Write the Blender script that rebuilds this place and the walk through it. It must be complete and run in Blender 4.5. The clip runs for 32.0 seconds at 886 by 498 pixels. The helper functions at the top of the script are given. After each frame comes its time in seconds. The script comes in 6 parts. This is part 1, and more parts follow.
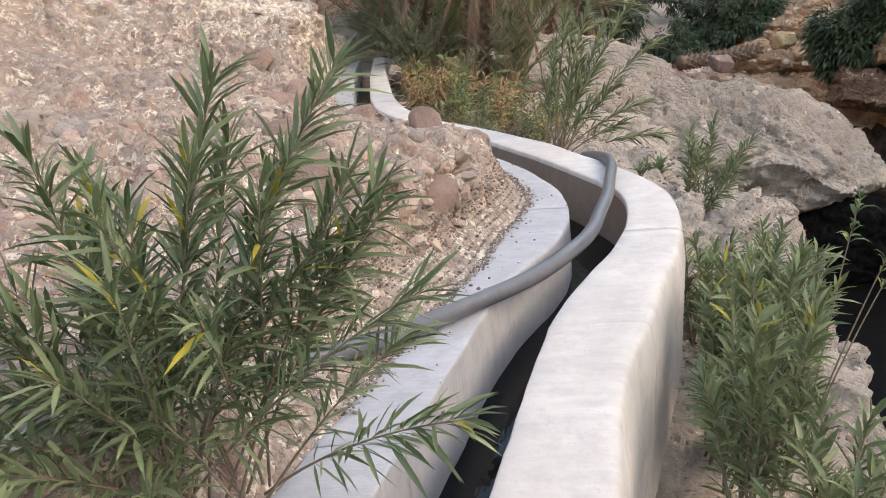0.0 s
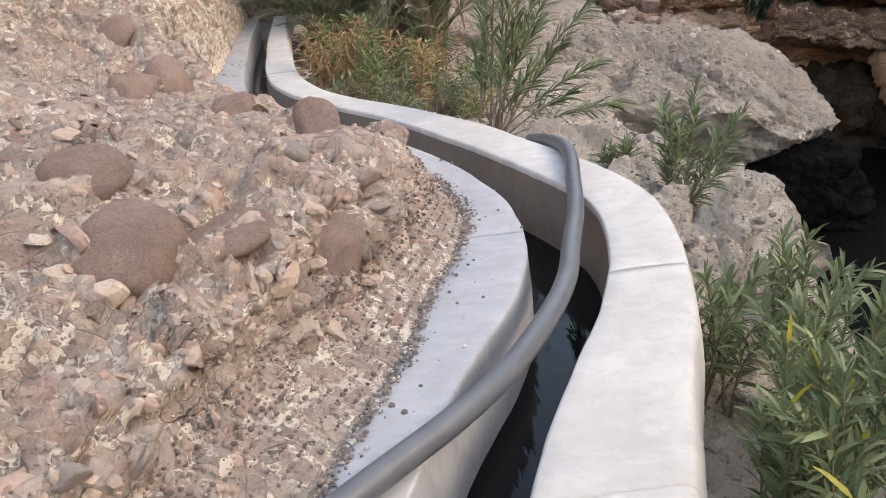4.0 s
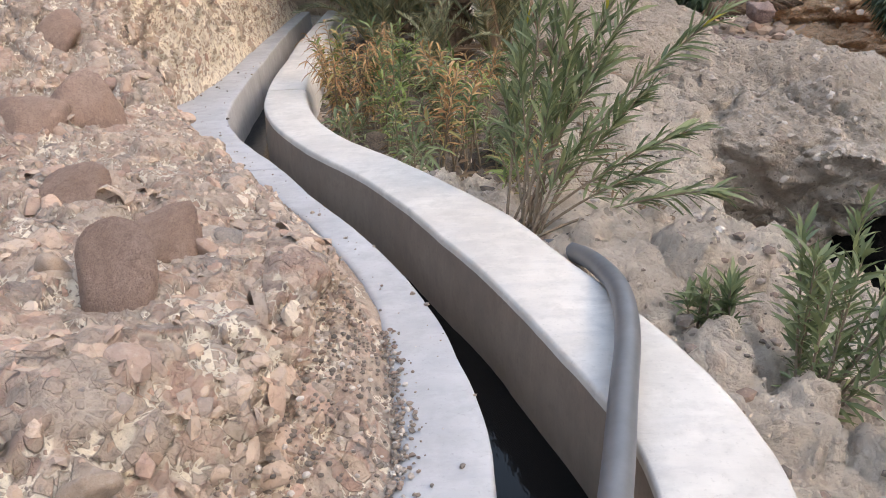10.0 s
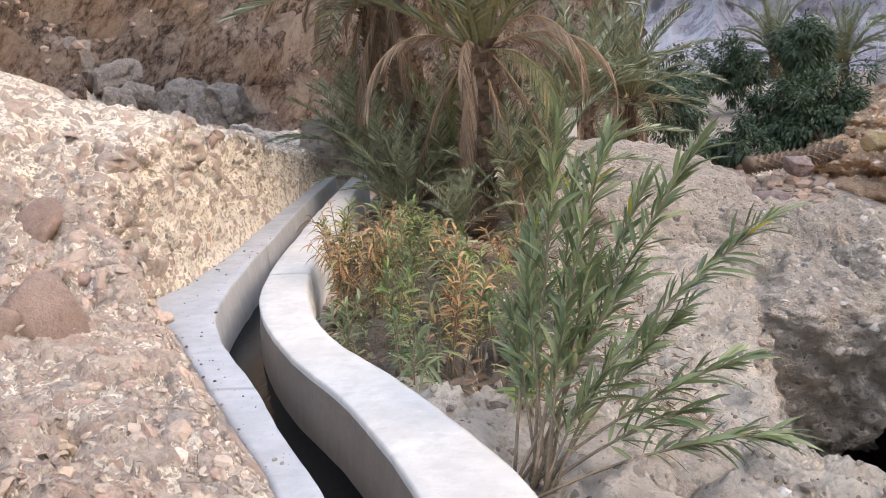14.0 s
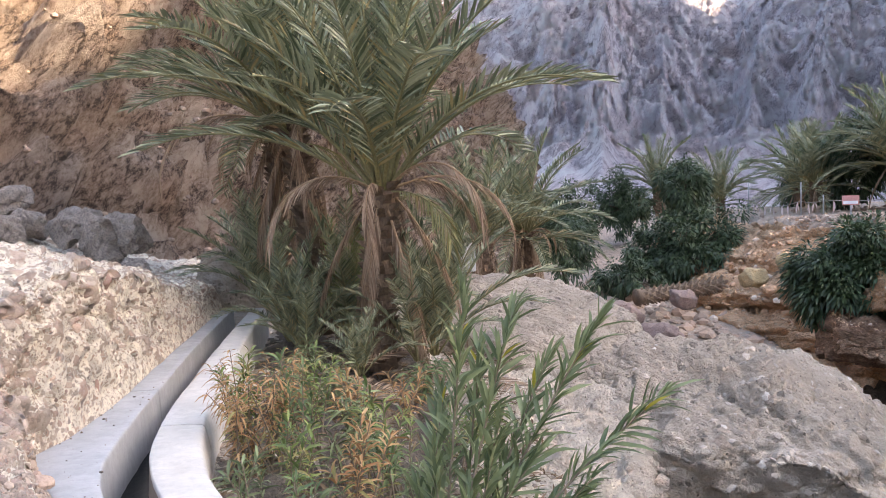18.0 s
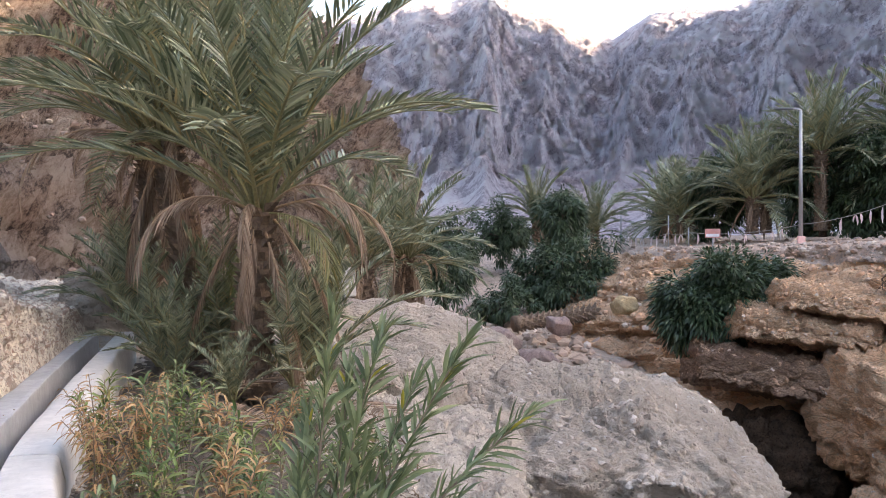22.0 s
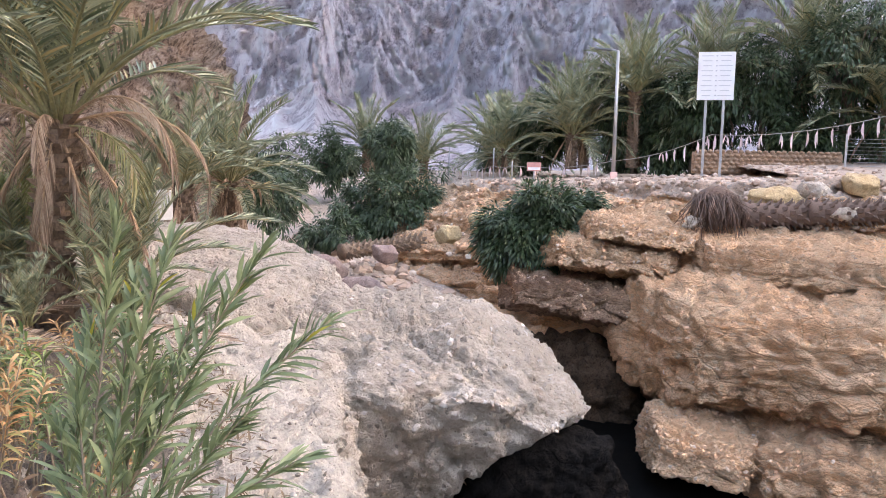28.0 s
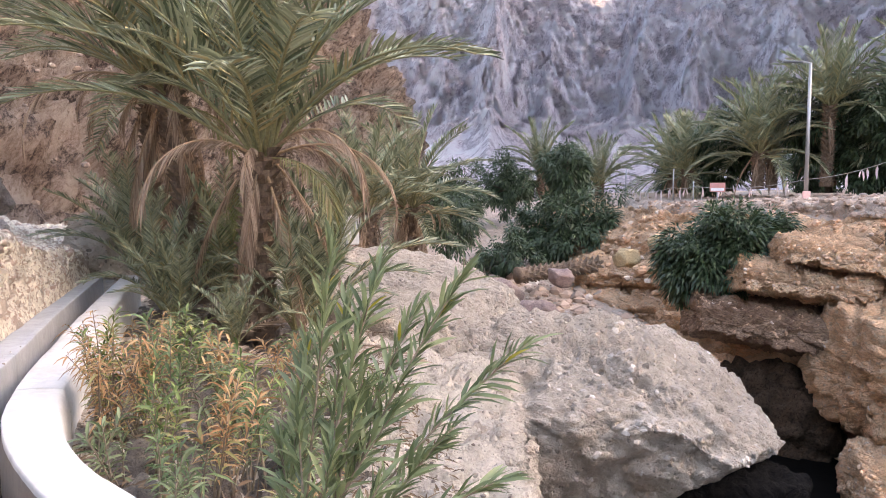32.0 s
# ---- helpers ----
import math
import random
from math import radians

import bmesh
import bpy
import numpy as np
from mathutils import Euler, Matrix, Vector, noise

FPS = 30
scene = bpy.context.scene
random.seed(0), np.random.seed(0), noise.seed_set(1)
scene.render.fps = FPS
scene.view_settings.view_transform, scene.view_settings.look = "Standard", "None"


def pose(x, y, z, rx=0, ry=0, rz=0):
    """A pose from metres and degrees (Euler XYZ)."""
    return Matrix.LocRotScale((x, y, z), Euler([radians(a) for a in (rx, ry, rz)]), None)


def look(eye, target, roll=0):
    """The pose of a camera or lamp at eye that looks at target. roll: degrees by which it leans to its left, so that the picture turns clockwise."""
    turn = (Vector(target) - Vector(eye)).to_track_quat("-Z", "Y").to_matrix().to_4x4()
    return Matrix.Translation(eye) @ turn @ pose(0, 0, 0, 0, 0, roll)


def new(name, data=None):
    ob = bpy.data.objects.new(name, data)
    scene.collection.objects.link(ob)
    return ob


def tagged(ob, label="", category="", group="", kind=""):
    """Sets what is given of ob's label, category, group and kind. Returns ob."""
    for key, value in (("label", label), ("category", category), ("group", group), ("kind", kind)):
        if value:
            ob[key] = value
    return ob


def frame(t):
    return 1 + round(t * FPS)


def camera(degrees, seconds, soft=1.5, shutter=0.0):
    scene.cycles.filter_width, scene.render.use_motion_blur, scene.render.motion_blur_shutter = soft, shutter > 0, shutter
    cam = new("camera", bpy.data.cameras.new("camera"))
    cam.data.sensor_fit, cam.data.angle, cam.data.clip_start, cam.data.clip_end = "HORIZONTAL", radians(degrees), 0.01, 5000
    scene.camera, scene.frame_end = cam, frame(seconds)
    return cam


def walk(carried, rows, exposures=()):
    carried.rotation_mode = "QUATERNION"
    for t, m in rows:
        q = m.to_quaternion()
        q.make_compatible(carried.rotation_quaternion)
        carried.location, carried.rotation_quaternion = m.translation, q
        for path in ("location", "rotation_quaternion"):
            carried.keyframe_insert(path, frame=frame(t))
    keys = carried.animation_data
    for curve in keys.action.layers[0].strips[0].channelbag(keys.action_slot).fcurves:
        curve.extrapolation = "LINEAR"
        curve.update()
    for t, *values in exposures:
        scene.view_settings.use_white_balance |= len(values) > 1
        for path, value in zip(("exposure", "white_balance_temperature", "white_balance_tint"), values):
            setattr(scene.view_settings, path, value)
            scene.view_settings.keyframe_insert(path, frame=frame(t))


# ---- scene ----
cam = camera(56.8, 32.0, 1.0)
METRES, EYE, TILT, LEAN, TURN = 5.5, 1.45, -18.0, 3.2, 0.0
ROWS = [
    (0.0, 0.0, 0.0, 0.0, 0.0, 0.0, -0.0),
    (0.5, -0.0017, 0.0425, 0.0126, -0.93, 0.3, 0.14),
    (1.0, -0.0013, 0.0705, 0.0269, -1.87, 0.65, 0.69),
    (1.5, 0.0019, 0.1021, 0.0357, -2.43, 0.61, 1.51),
    (2.0, 0.0062, 0.1434, 0.042, -2.76, 0.07, 2.14),
    (2.5, 0.0107, 0.1785, 0.0534, -3.18, -0.67, 2.69),
    (4.5, 0.0274, 0.3179, 0.09, -5.16, -4.11, 3.81),
    (5.0, 0.0348, 0.3518, 0.0968, -4.91, -4.27, 4.01),
    (5.5, 0.0459, 0.3917, 0.1034, -4.53, -4.3, 4.04),
    (6.0, 0.0556, 0.4223, 0.1167, -4.23, -4.12, 3.72),
    (6.5, 0.0659, 0.454, 0.126, -4.05, -4.08, 3.13),
    (7.0, 0.0755, 0.4926, 0.1332, -4.07, -4.27, 2.59),
    (7.5, 0.0832, 0.5251, 0.1446, -4.24, -4.47, 2.11),
    (8.0, 0.091, 0.5525, 0.1553, -3.93, -4.63, 1.78),
    (8.5, 0.1012, 0.5815, 0.1633, -2.88, -4.7, 1.35),
    (9.0, 0.1137, 0.615, 0.1728, -1.46, -4.72, 0.89),
    (9.5, 0.1236, 0.6389, 0.1856, -0.03, -4.41, 0.22),
    (10.0, 0.1342, 0.662, 0.1945, 1.07, -3.95, -0.42),
    (10.5, 0.1417, 0.691, 0.2016, 1.73, -3.48, -0.91),
    (11.0, 0.1468, 0.7183, 0.2137, 2.14, -2.75, -1.22),
    (11.5, 0.1517, 0.7355, 0.2264, 2.53, -1.49, -1.28),
    (12.0, 0.1564, 0.7535, 0.2361, 2.9, 0.07, -1.4),
    (12.5, 0.1622, 0.7682, 0.2454, 3.31, 1.95, -1.62),
    (13.0, 0.1663, 0.7794, 0.2552, 3.73, 3.71, -1.6),
    (13.5, 0.1675, 0.7861, 0.2621, 3.95, 5.09, -1.21),
    (14.0, 0.167, 0.7899, 0.2668, 3.84, 6.04, -0.52),
    (14.5, 0.1662, 0.7867, 0.27, 3.38, 6.76, 0.2),
    (16.5, 0.1614, 0.7768, 0.2951, -0.36, 10.83, 0.24),
    (17.0, 0.161, 0.7804, 0.3005, -1.7, 12.49, 0.12),
    (17.5, 0.1599, 0.778, 0.3024, -2.6, 13.68, 0.09),
    (18.0, 0.1594, 0.776, 0.3036, -3.25, 14.59, 0.04),
    (18.5, 0.1595, 0.7767, 0.3044, -3.82, 15.33, -0.03),
    (19.0, 0.1596, 0.7753, 0.3045, -4.43, 16.0, -0.13),
    (19.5, 0.1606, 0.7753, 0.3053, -5.15, 16.58, -0.12),
    (20.0, 0.1616, 0.7742, 0.3053, -6.11, 17.09, 0.04),
    (20.5, 0.1635, 0.7726, 0.3053, -7.24, 17.41, 0.36),
    (21.0, 0.166, 0.7757, 0.3054, -8.45, 17.47, 0.63),
    (21.5, 0.1683, 0.7782, 0.3037, -9.74, 17.15, 0.9),
    (22.0, 0.169, 0.7768, 0.2993, -11.36, 16.33, 1.29),
    (22.5, 0.1733, 0.7788, 0.2924, -13.5, 15.09, 1.86),
    (23.0, 0.1822, 0.7812, 0.2884, -16.11, 13.49, 2.5),
    (23.5, 0.1909, 0.7815, 0.2859, -18.81, 11.81, 3.2),
    (24.0, 0.1974, 0.7797, 0.2845, -21.08, 10.54, 3.67),
    (24.5, 0.2015, 0.7788, 0.2845, -22.7, 9.85, 3.95),
    (25.0, 0.2031, 0.7776, 0.284, -23.69, 9.7, 4.14),
    (25.5, 0.2029, 0.7771, 0.2841, -24.16, 9.84, 4.24),
    (27.5, 0.1961, 0.7773, 0.2846, -23.43, 10.89, 3.34),
    (28.0, 0.1951, 0.7777, 0.2845, -23.02, 11.04, 3.07),
    (28.5, 0.1932, 0.7765, 0.2843, -22.51, 11.18, 2.87),
    (29.0, 0.1914, 0.7753, 0.2844, -21.92, 11.38, 2.71),
    (29.5, 0.1897, 0.7743, 0.2843, -21.16, 11.67, 2.56),
    (30.0, 0.1874, 0.7741, 0.2841, -20.13, 12.02, 2.38),
    (30.5, 0.1842, 0.7738, 0.2844, -18.62, 12.38, 2.1),
    (31.0, 0.1807, 0.7732, 0.2845, -16.59, 12.7, 1.7),
    (31.5, 0.1772, 0.7738, 0.2844, -14.1, 12.92, 1.16),
    (32.0, 0.1736, 0.7738, 0.2839, -11.25, 13.05, 0.53),
]
walk(cam, [(t, pose(0, 0, EYE, TILT, LEAN, TURN) @ pose(METRES * x, METRES * y, METRES * z, 90 + pitch, roll, yaw)) for t, x, y, z, yaw, pitch, roll in ROWS], exposures=((0.0, 2.5, 8200, 12), (7.0, 2.40, 8000, 12), (10.0, 2.52, 8100, 12), (13.0, 2.75, 7900, 12), (17.0, 2.8, 7400, 14), (20.0, 2.6, 7200, 15), (22.0, 2.62, 7300, 15), (23.0, 2.86, 7450, 16), (25.0, 3.10, 7700, 17), (29.0, 3.26, 7650, 17), (32.0, 3.10, 7750, 18)))

# ---------------------------------------------------------------- world and sun
SUN_AZ, SUN_EL = 112.0, 25.0      # degrees: azimuth from ahead (+y) to the right, and height
world = bpy.data.worlds.new("sky")
scene.world = world
world.use_nodes = True
wn = world.node_tree.nodes
sky = wn.new("ShaderNodeTexSky")
sky.sky_type, sky.sun_disc = "NISHITA", False
sky.sun_elevation, sky.sun_rotation = radians(SUN_EL), radians(SUN_AZ)
sky.air_density, sky.dust_density, sky.ozone_density = 1.0, 2.5, 1.0
wn["Background"].inputs["Strength"].default_value = 0.15
world.node_tree.links.new(sky.outputs["Color"], wn["Background"].inputs["Color"])
sun = new("sun", bpy.data.lights.new("sun", "SUN"))
sun.data.energy, sun.data.angle, sun.data.color = 2.6, radians(0.5), (1.0, 0.86, 0.66)
SUN_DIR = Vector((math.sin(radians(SUN_AZ)) * math.cos(radians(SUN_EL)), math.cos(radians(SUN_AZ)) * math.cos(radians(SUN_EL)), math.sin(radians(SUN_EL))))
sun.matrix_world = look((0, 0, 60), Vector((0, 0, 60)) - SUN_DIR)


# ---------------------------------------------------------------- noise on arrays
_rng = np.random.RandomState(7)
_PERM = np.concatenate([_rng.permutation(256)] * 3)
_GRAD = _rng.normal(size=(256, 3))
_GRAD /= np.linalg.norm(_GRAD, axis=1)[:, None]
_JIT = _rng.rand(256, 3)


def hash3(i, j, k):
    return _PERM[_PERM[_PERM[i & 255] + (j & 255)] + (k & 255)]


def perlin(p):
    """Gradient noise of an (n, 3) array, about -0.7 to 0.7."""
    c = np.floor(p).astype(int)
    f = p - c
    w = f * f * f * (f * (f * 6 - 15) + 10)
    out = np.zeros(len(p))
    for dx in (0, 1):
        for dy in (0, 1):
            for dz in (0, 1):
                g = _GRAD[hash3(c[:, 0] + dx, c[:, 1] + dy, c[:, 2] + dz)]
                d = f - (dx, dy, dz)
                out += (g * d).sum(1) * (w[:, 0] if dx else 1 - w[:, 0]) * (w[:, 1] if dy else 1 - w[:, 1]) * (w[:, 2] if dz else 1 - w[:, 2])
    return out


def fbm(p, scale=1.0, octaves=5, gain=0.5, ridged=False):
    total, amp, q = np.zeros(len(p)), 1.0, np.asarray(p) / scale
    for o in range(octaves):
        n = perlin(q + 17.3 * o)
        total += amp * ((0.5 - np.abs(n) * 1.6) if ridged else n)
        q, amp = q * 2.03, amp * gain
    return total


def cells(p, scale):
    """Distance to the nearest scattered point, and that cell's number, for an (n, 3) array."""
    q = np.asarray(p) / scale
    c = np.floor(q).astype(int)
    best, who = np.full(len(q), 9.0), np.zeros(len(q), int)
    for dx in (-1, 0, 1):
        for dy in (-1, 0, 1):
            for dz in (-1, 0, 1):
                h = hash3(c[:, 0] + dx, c[:, 1] + dy, c[:, 2] + dz)
                d = np.linalg.norm(c + (dx, dy, dz) + _JIT[h] - q, axis=1)
                near = d < best
                best[near], who[near] = d[near], h[near]
    return best, who


def cobbles(p, scale, fill=0.55):
    """Rounded bumps where some cells hold a stone: 0 to 1."""
    d, who = cells(p, scale)
    r = 0.28 + 0.3 * _JIT[who][:, 0]
    return np.sqrt(np.clip(1 - (d / r) ** 2, 0, 1)) * (_JIT[who][:, 1] < fill) * r * 2


def packed(p, scale):
    """Angular cells: how far inside its cell each place lies, and three random numbers of that cell."""
    q = np.asarray(p) / scale
    c = np.floor(q).astype(int)
    d1, d2, who = np.full(len(q), 9.0), np.full(len(q), 9.0), np.zeros(len(q), int)
    for dx in (-1, 0, 1):
        for dy in (-1, 0, 1):
            for dz in (-1, 0, 1):
                h = hash3(c[:, 0] + dx, c[:, 1] + dy, c[:, 2] + dz)
                d = np.linalg.norm(c + (dx, dy, dz) + _JIT[h] - q, axis=1)
                near = d < d1
                d2 = np.where(near, d1, np.minimum(d2, d))
                d1, who = np.where(near, d, d1), np.where(near, h, who)
    return d2 - d1, _JIT[(who * 7 + 3) & 255]


def smooth(x, a=0.0, b=1.0):
    t = np.clip((np.asarray(x, float) - a) / (b - a), 0, 1)
    return t * t * (3 - 2 * t)


def curve_through(points):
    """A smooth x(y) through (y, x) pairs."""
    ys, xs = np.array(points).T
    m = np.gradient(xs, ys)

    def at(y):
        y = np.asarray(y, float)
        i = np.clip(np.searchsorted(ys, y) - 1, 0, len(ys) - 2)
        h = ys[i + 1] - ys[i]
        t = (y - ys[i]) / h
        return ((2 * t**3 - 3 * t**2 + 1) * xs[i] + (t**3 - 2 * t**2 + t) * h * m[i] + (3 * t**2 - 2 * t**3) * xs[i + 1] + (t**3 - t**2) * h * m[i + 1])
    return at


# ---------------------------------------------------------------- meshes
def mesh_from(name, verts, faces, material, smooth_faces=True):
    me = bpy.data.meshes.new(name)
    me.from_pydata(verts, [], faces)
    if material:
        me.materials.append(material)
    if smooth_faces:
        me.polygons.foreach_set("use_smooth", np.ones(len(me.polygons), bool))
    me.update()
    return me


def grid_mesh(name, p, material, closed=False, smooth_faces=True):
    """A sheet from an (n, m, 3) array of places."""
    n, m = p.shape[:2]
    i = np.arange(n * m).reshape(n, m)
    if closed:
        i = np.concatenate([i, i[:, :1]], 1)
    f = np.stack([i[:-1, :-1], i[1:, :-1], i[1:, 1:], i[:-1, 1:]], -1).reshape(-1, 4)
    me = bpy.data.meshes.new(name)
    me.vertices.add(n * m)
    me.vertices.foreach_set("co", np.ascontiguousarray(p, dtype=np.float32).ravel())
    me.loops.add(f.size)
    me.loops.foreach_set("vertex_index", f.ravel().astype(np.int32))
    me.polygons.add(len(f))
    me.polygons.foreach_set("loop_start", np.arange(0, f.size, 4, dtype=np.int32))
    if smooth_faces:
        me.polygons.foreach_set("use_smooth", np.ones(len(f), bool))
    me.materials.append(material)
    me.update(calc_edges=True)
    return me


def tri_mesh(name, p, tri, material):
    """A smooth mesh from arrays of places and triangles."""
    me = bpy.data.meshes.new(name)
    me.vertices.add(len(p))
    me.vertices.foreach_set("co", np.ascontiguousarray(p, dtype=np.float32).ravel())
    me.loops.add(tri.size)
    me.loops.foreach_set("vertex_index", tri.ravel().astype(np.int32))
    me.polygons.add(len(tri))
    me.polygons.foreach_set("loop_start", np.arange(0, tri.size, 3, dtype=np.int32))
    me.polygons.foreach_set("use_smooth", np.ones(len(tri), bool))
    me.materials.append(material)
    me.update(calc_edges=True)
    return me


ICOS = {}


def ico(detail):
    """Places and triangles of a unit sphere, kept for the next call."""
    if detail not in ICOS:
        bm = bmesh.new()
        bmesh.ops.create_icosphere(bm, subdivisions=detail, radius=1)
        me = bpy.data.meshes.new("sphere")
        bm.to_mesh(me)
        bm.free()
        p, t = np.zeros(len(me.vertices) * 3), np.zeros(len(me.loops), np.int32)
        me.vertices.foreach_get("co", p)
        me.loops.foreach_get("vertex_index", t)
        bpy.data.meshes.remove(me)
        ICOS[detail] = p.reshape(-1, 3), t.reshape(-1, 3)
    p, t = ICOS[detail]
    return p.copy(), t


def sheet_normals(p):
    a, b = np.gradient(p, axis=0), np.gradient(p, axis=1)
    n = np.cross(a, b)
    return n / (np.linalg.norm(n, axis=2, keepdims=True) + 1e-9)


def part(name, data, parent, label="", m=None):
    """A mesh as one part under a thing or a part."""
    ob = new(name, data)
    ob.parent = parent
    if m is not None:
        ob.matrix_basis = m
    return tagged(ob, label) if label else ob


def bm_mesh(name, bm, material, smooth_faces=False):
    me = bpy.data.meshes.new(name)
    bm.to_mesh(me)
    bm.free()
    me.materials.append(material)
    if smooth_faces:
        me.polygons.foreach_set("use_smooth", np.ones(len(me.polygons), bool))
    return me


def box_bm(sx, sy, sz, bevel=0.0, at=(0, 0, 0)):
    bm = bmesh.new()
    bmesh.ops.create_cube(bm, size=1)
    bmesh.ops.scale(bm, vec=(sx, sy, sz), verts=bm.verts)
    if bevel:
        bmesh.ops.bevel(bm, geom=bm.edges[:], offset=bevel, segments=2, affect="EDGES", profile=0.5)
    bmesh.ops.translate(bm, vec=at, verts=bm.verts)
    return bm


def tube_arrays(points, radii, sides=8):
    """Vertices and faces of a tube along points."""
    pts = np.array(points, float)
    r = np.broadcast_to(np.array(radii, float), (len(pts),))
    tan = np.gradient(pts, axis=0)
    tan /= np.linalg.norm(tan, axis=1)[:, None] + 1e-9
    ref = np.array([0.31, 0.17, 0.93]) if abs(tan[0, 2]) < 0.9 else np.array([0.9, 0.4, 0.1])
    u = np.cross(tan, ref)
    u /= np.linalg.norm(u, axis=1)[:, None] + 1e-9
    v = np.cross(tan, u)
    a = np.linspace(0, 2 * np.pi, sides, endpoint=False)
    ring = pts[:, None] + r[:, None, None] * (np.cos(a)[None, :, None] * u[:, None] + np.sin(a)[None, :, None] * v[:, None])
    n = len(pts)
    faces = [(i * sides + j, i * sides + (j + 1) % sides, (i + 1) * sides + (j + 1) % sides, (i + 1) * sides + j) for i in range(n - 1) for j in range(sides)]
    faces += [tuple(range(sides))[::-1], tuple((n - 1) * sides + j for j in range(sides))]
    return ring.reshape(-1, 3), faces


class Soup:
    """Gathers many small pieces into one mesh."""

    def __init__(self):
        self.v, self.f, self.n = [], [], 0

    def add(self, verts, faces):
        verts = np.asarray(verts, float)
        self.v.append(verts)
        self.f.extend([tuple(i + self.n for i in q) for q in faces])
        self.n += len(verts)

    def mesh(self, name, material, smooth_faces=True):
        return mesh_from(name, np.concatenate(self.v).tolist(), self.f, material, smooth_faces)


def stone_mesh(name, seed, material, squash=(1, 1, 1), detail=2, rough=0.25, angular=0.0):
    """A stone about 1 across, lumpy, with its origin at its middle."""
    bm = bmesh.new()
    bmesh.ops.create_icosphere(bm, subdivisions=detail, radius=0.5)
    p = np.array([v.co[:] for v in bm.verts])
    d = p / 0.5
    if angular:
        rs = np.random.RandomState(seed)
        for _ in range(15):
            n = rs.normal(size=3)
            n /= np.linalg.norm(n)
            cut = 0.5 * (0.58 + 0.32 * rs.rand())
            over = np.clip(p @ n - cut, 0, None)
            p = p - angular * over[:, None] * n
    p = p + d * (fbm(d * 1.2 + seed * 3.7, 1.0, 3) * rough)[:, None] * 0.5
    p = p * squash
    for v, q in zip(bm.verts, p):
        v.co = q
    return bm_mesh(name, bm, material, True)


# ---------------------------------------------------------------- materials
class Nodes:
    def __init__(self, name):
        self.m = bpy.data.materials.new(name)
        self.m.use_nodes = True
        self.t = self.m.node_tree
        self.b = self.t.nodes["Principled BSDF"]
        self.co = self.t.nodes.new("ShaderNodeTexCoord").outputs["Object"]

    def put(self, node, key, value):
        if isinstance(value, bpy.types.NodeSocket):
            self.t.links.new(value, node.inputs[key])
        else:
            node.inputs[key].default_value = value

    def noise(self, scale, detail=5, rough=0.55, co=None, distort=0.0):
        n = self.t.nodes.new("ShaderNodeTexNoise")
        self.put(n, "Vector", co or self.co)
        n.inputs["Scale"].default_value, n.inputs["Detail"].default_value, n.inputs["Roughness"].default_value, n.inputs["Distortion"].default_value = scale, detail, rough, distort
        return n.outputs["Fac"]

    def voronoi(self, scale, feature="F1", out="Distance", co=None, jitter=1.0):
        n = self.t.nodes.new("ShaderNodeTexVoronoi")
        n.feature = feature
        self.put(n, "Vector", co or self.co)
        n.inputs["Scale"].default_value, n.inputs["Randomness"].default_value = scale, jitter
        return n.outputs[out]

    def stretch(self, sx, sy, sz, rot=(0, 0, 0), co=None):
        n = self.t.nodes.new("ShaderNodeMapping")
        self.put(n, "Vector", co or self.co)
        n.vector_type = "TEXTURE"
        n.inputs["Scale"].default_value, n.inputs["Rotation"].default_value = (1 / sx, 1 / sy, 1 / sz), [radians(a) for a in rot]
        return n.outputs["Vector"]

    def warp(self, scale, amount, co=None):
        n = self.t.nodes.new("ShaderNodeTexNoise")
        self.put(n, "Vector", co or self.co)
        n.inputs["Scale"].default_value = scale
        a = self.t.nodes.new("ShaderNodeVectorMath")
        a.operation = "MULTIPLY_ADD"
        self.put(a, 0, n.outputs["Color"])
        a.inputs[1].default_value = (amount,) * 3
        self.put(a, 2, co or self.co)
        return a.outputs[0]

    def ramp(self, fac, *stops):
        n = self.t.nodes.new("ShaderNodeValToRGB")
        self.put(n, "Fac", fac)
        e = n.color_ramp.elements
        while len(e) < len(stops):
            e.new(0.5)
        for k, (pos, col) in zip(e, stops):
            k.position, k.color = pos, (*col, 1) if len(col) == 3 else col
        return n.outputs["Color"]

    def mix(self, fac, a, b, mode="MIX"):
        n = self.t.nodes.new("ShaderNodeMix")
        n.data_type, n.blend_type = "RGBA", mode
        self.put(n, 0, fac)
        for key, value in ((6, a), (7, b)):
            self.put(n, key, (*value, 1) if isinstance(value, tuple) and len(value) == 3 else value)
        return n.outputs[2]

    def math(self, op, a, b=0.0, c=0.0):
        n = self.t.nodes.new("ShaderNodeMath")
        n.operation = op
        for i, v in enumerate((a, b, c)):
            self.put(n, i, v)
        return n.outputs[0]

    def random(self):
        return self.t.nodes.new("ShaderNodeObjectInfo").outputs["Random"]

    def island(self):
        return self.t.nodes.new("ShaderNodeNewGeometry").outputs["Random Per Island"]

    def up(self):
        g = self.t.nodes.new("ShaderNodeNewGeometry")
        s = self.t.nodes.new("ShaderNodeSeparateXYZ")
        self.put(s, 0, g.outputs["Normal"])
        return s.outputs["Z"]

    def bump(self, height, strength=0.5, distance=0.01, normal=None):
        n = self.t.nodes.new("ShaderNodeBump")
        self.put(n, "Height", height)
        n.inputs["Strength"].default_value, n.inputs["Distance"].default_value = strength, distance
        if normal:
            self.put(n, "Normal", normal)
        self.put(self.b, "Normal", n.outputs["Normal"])
        return n.outputs["Normal"]

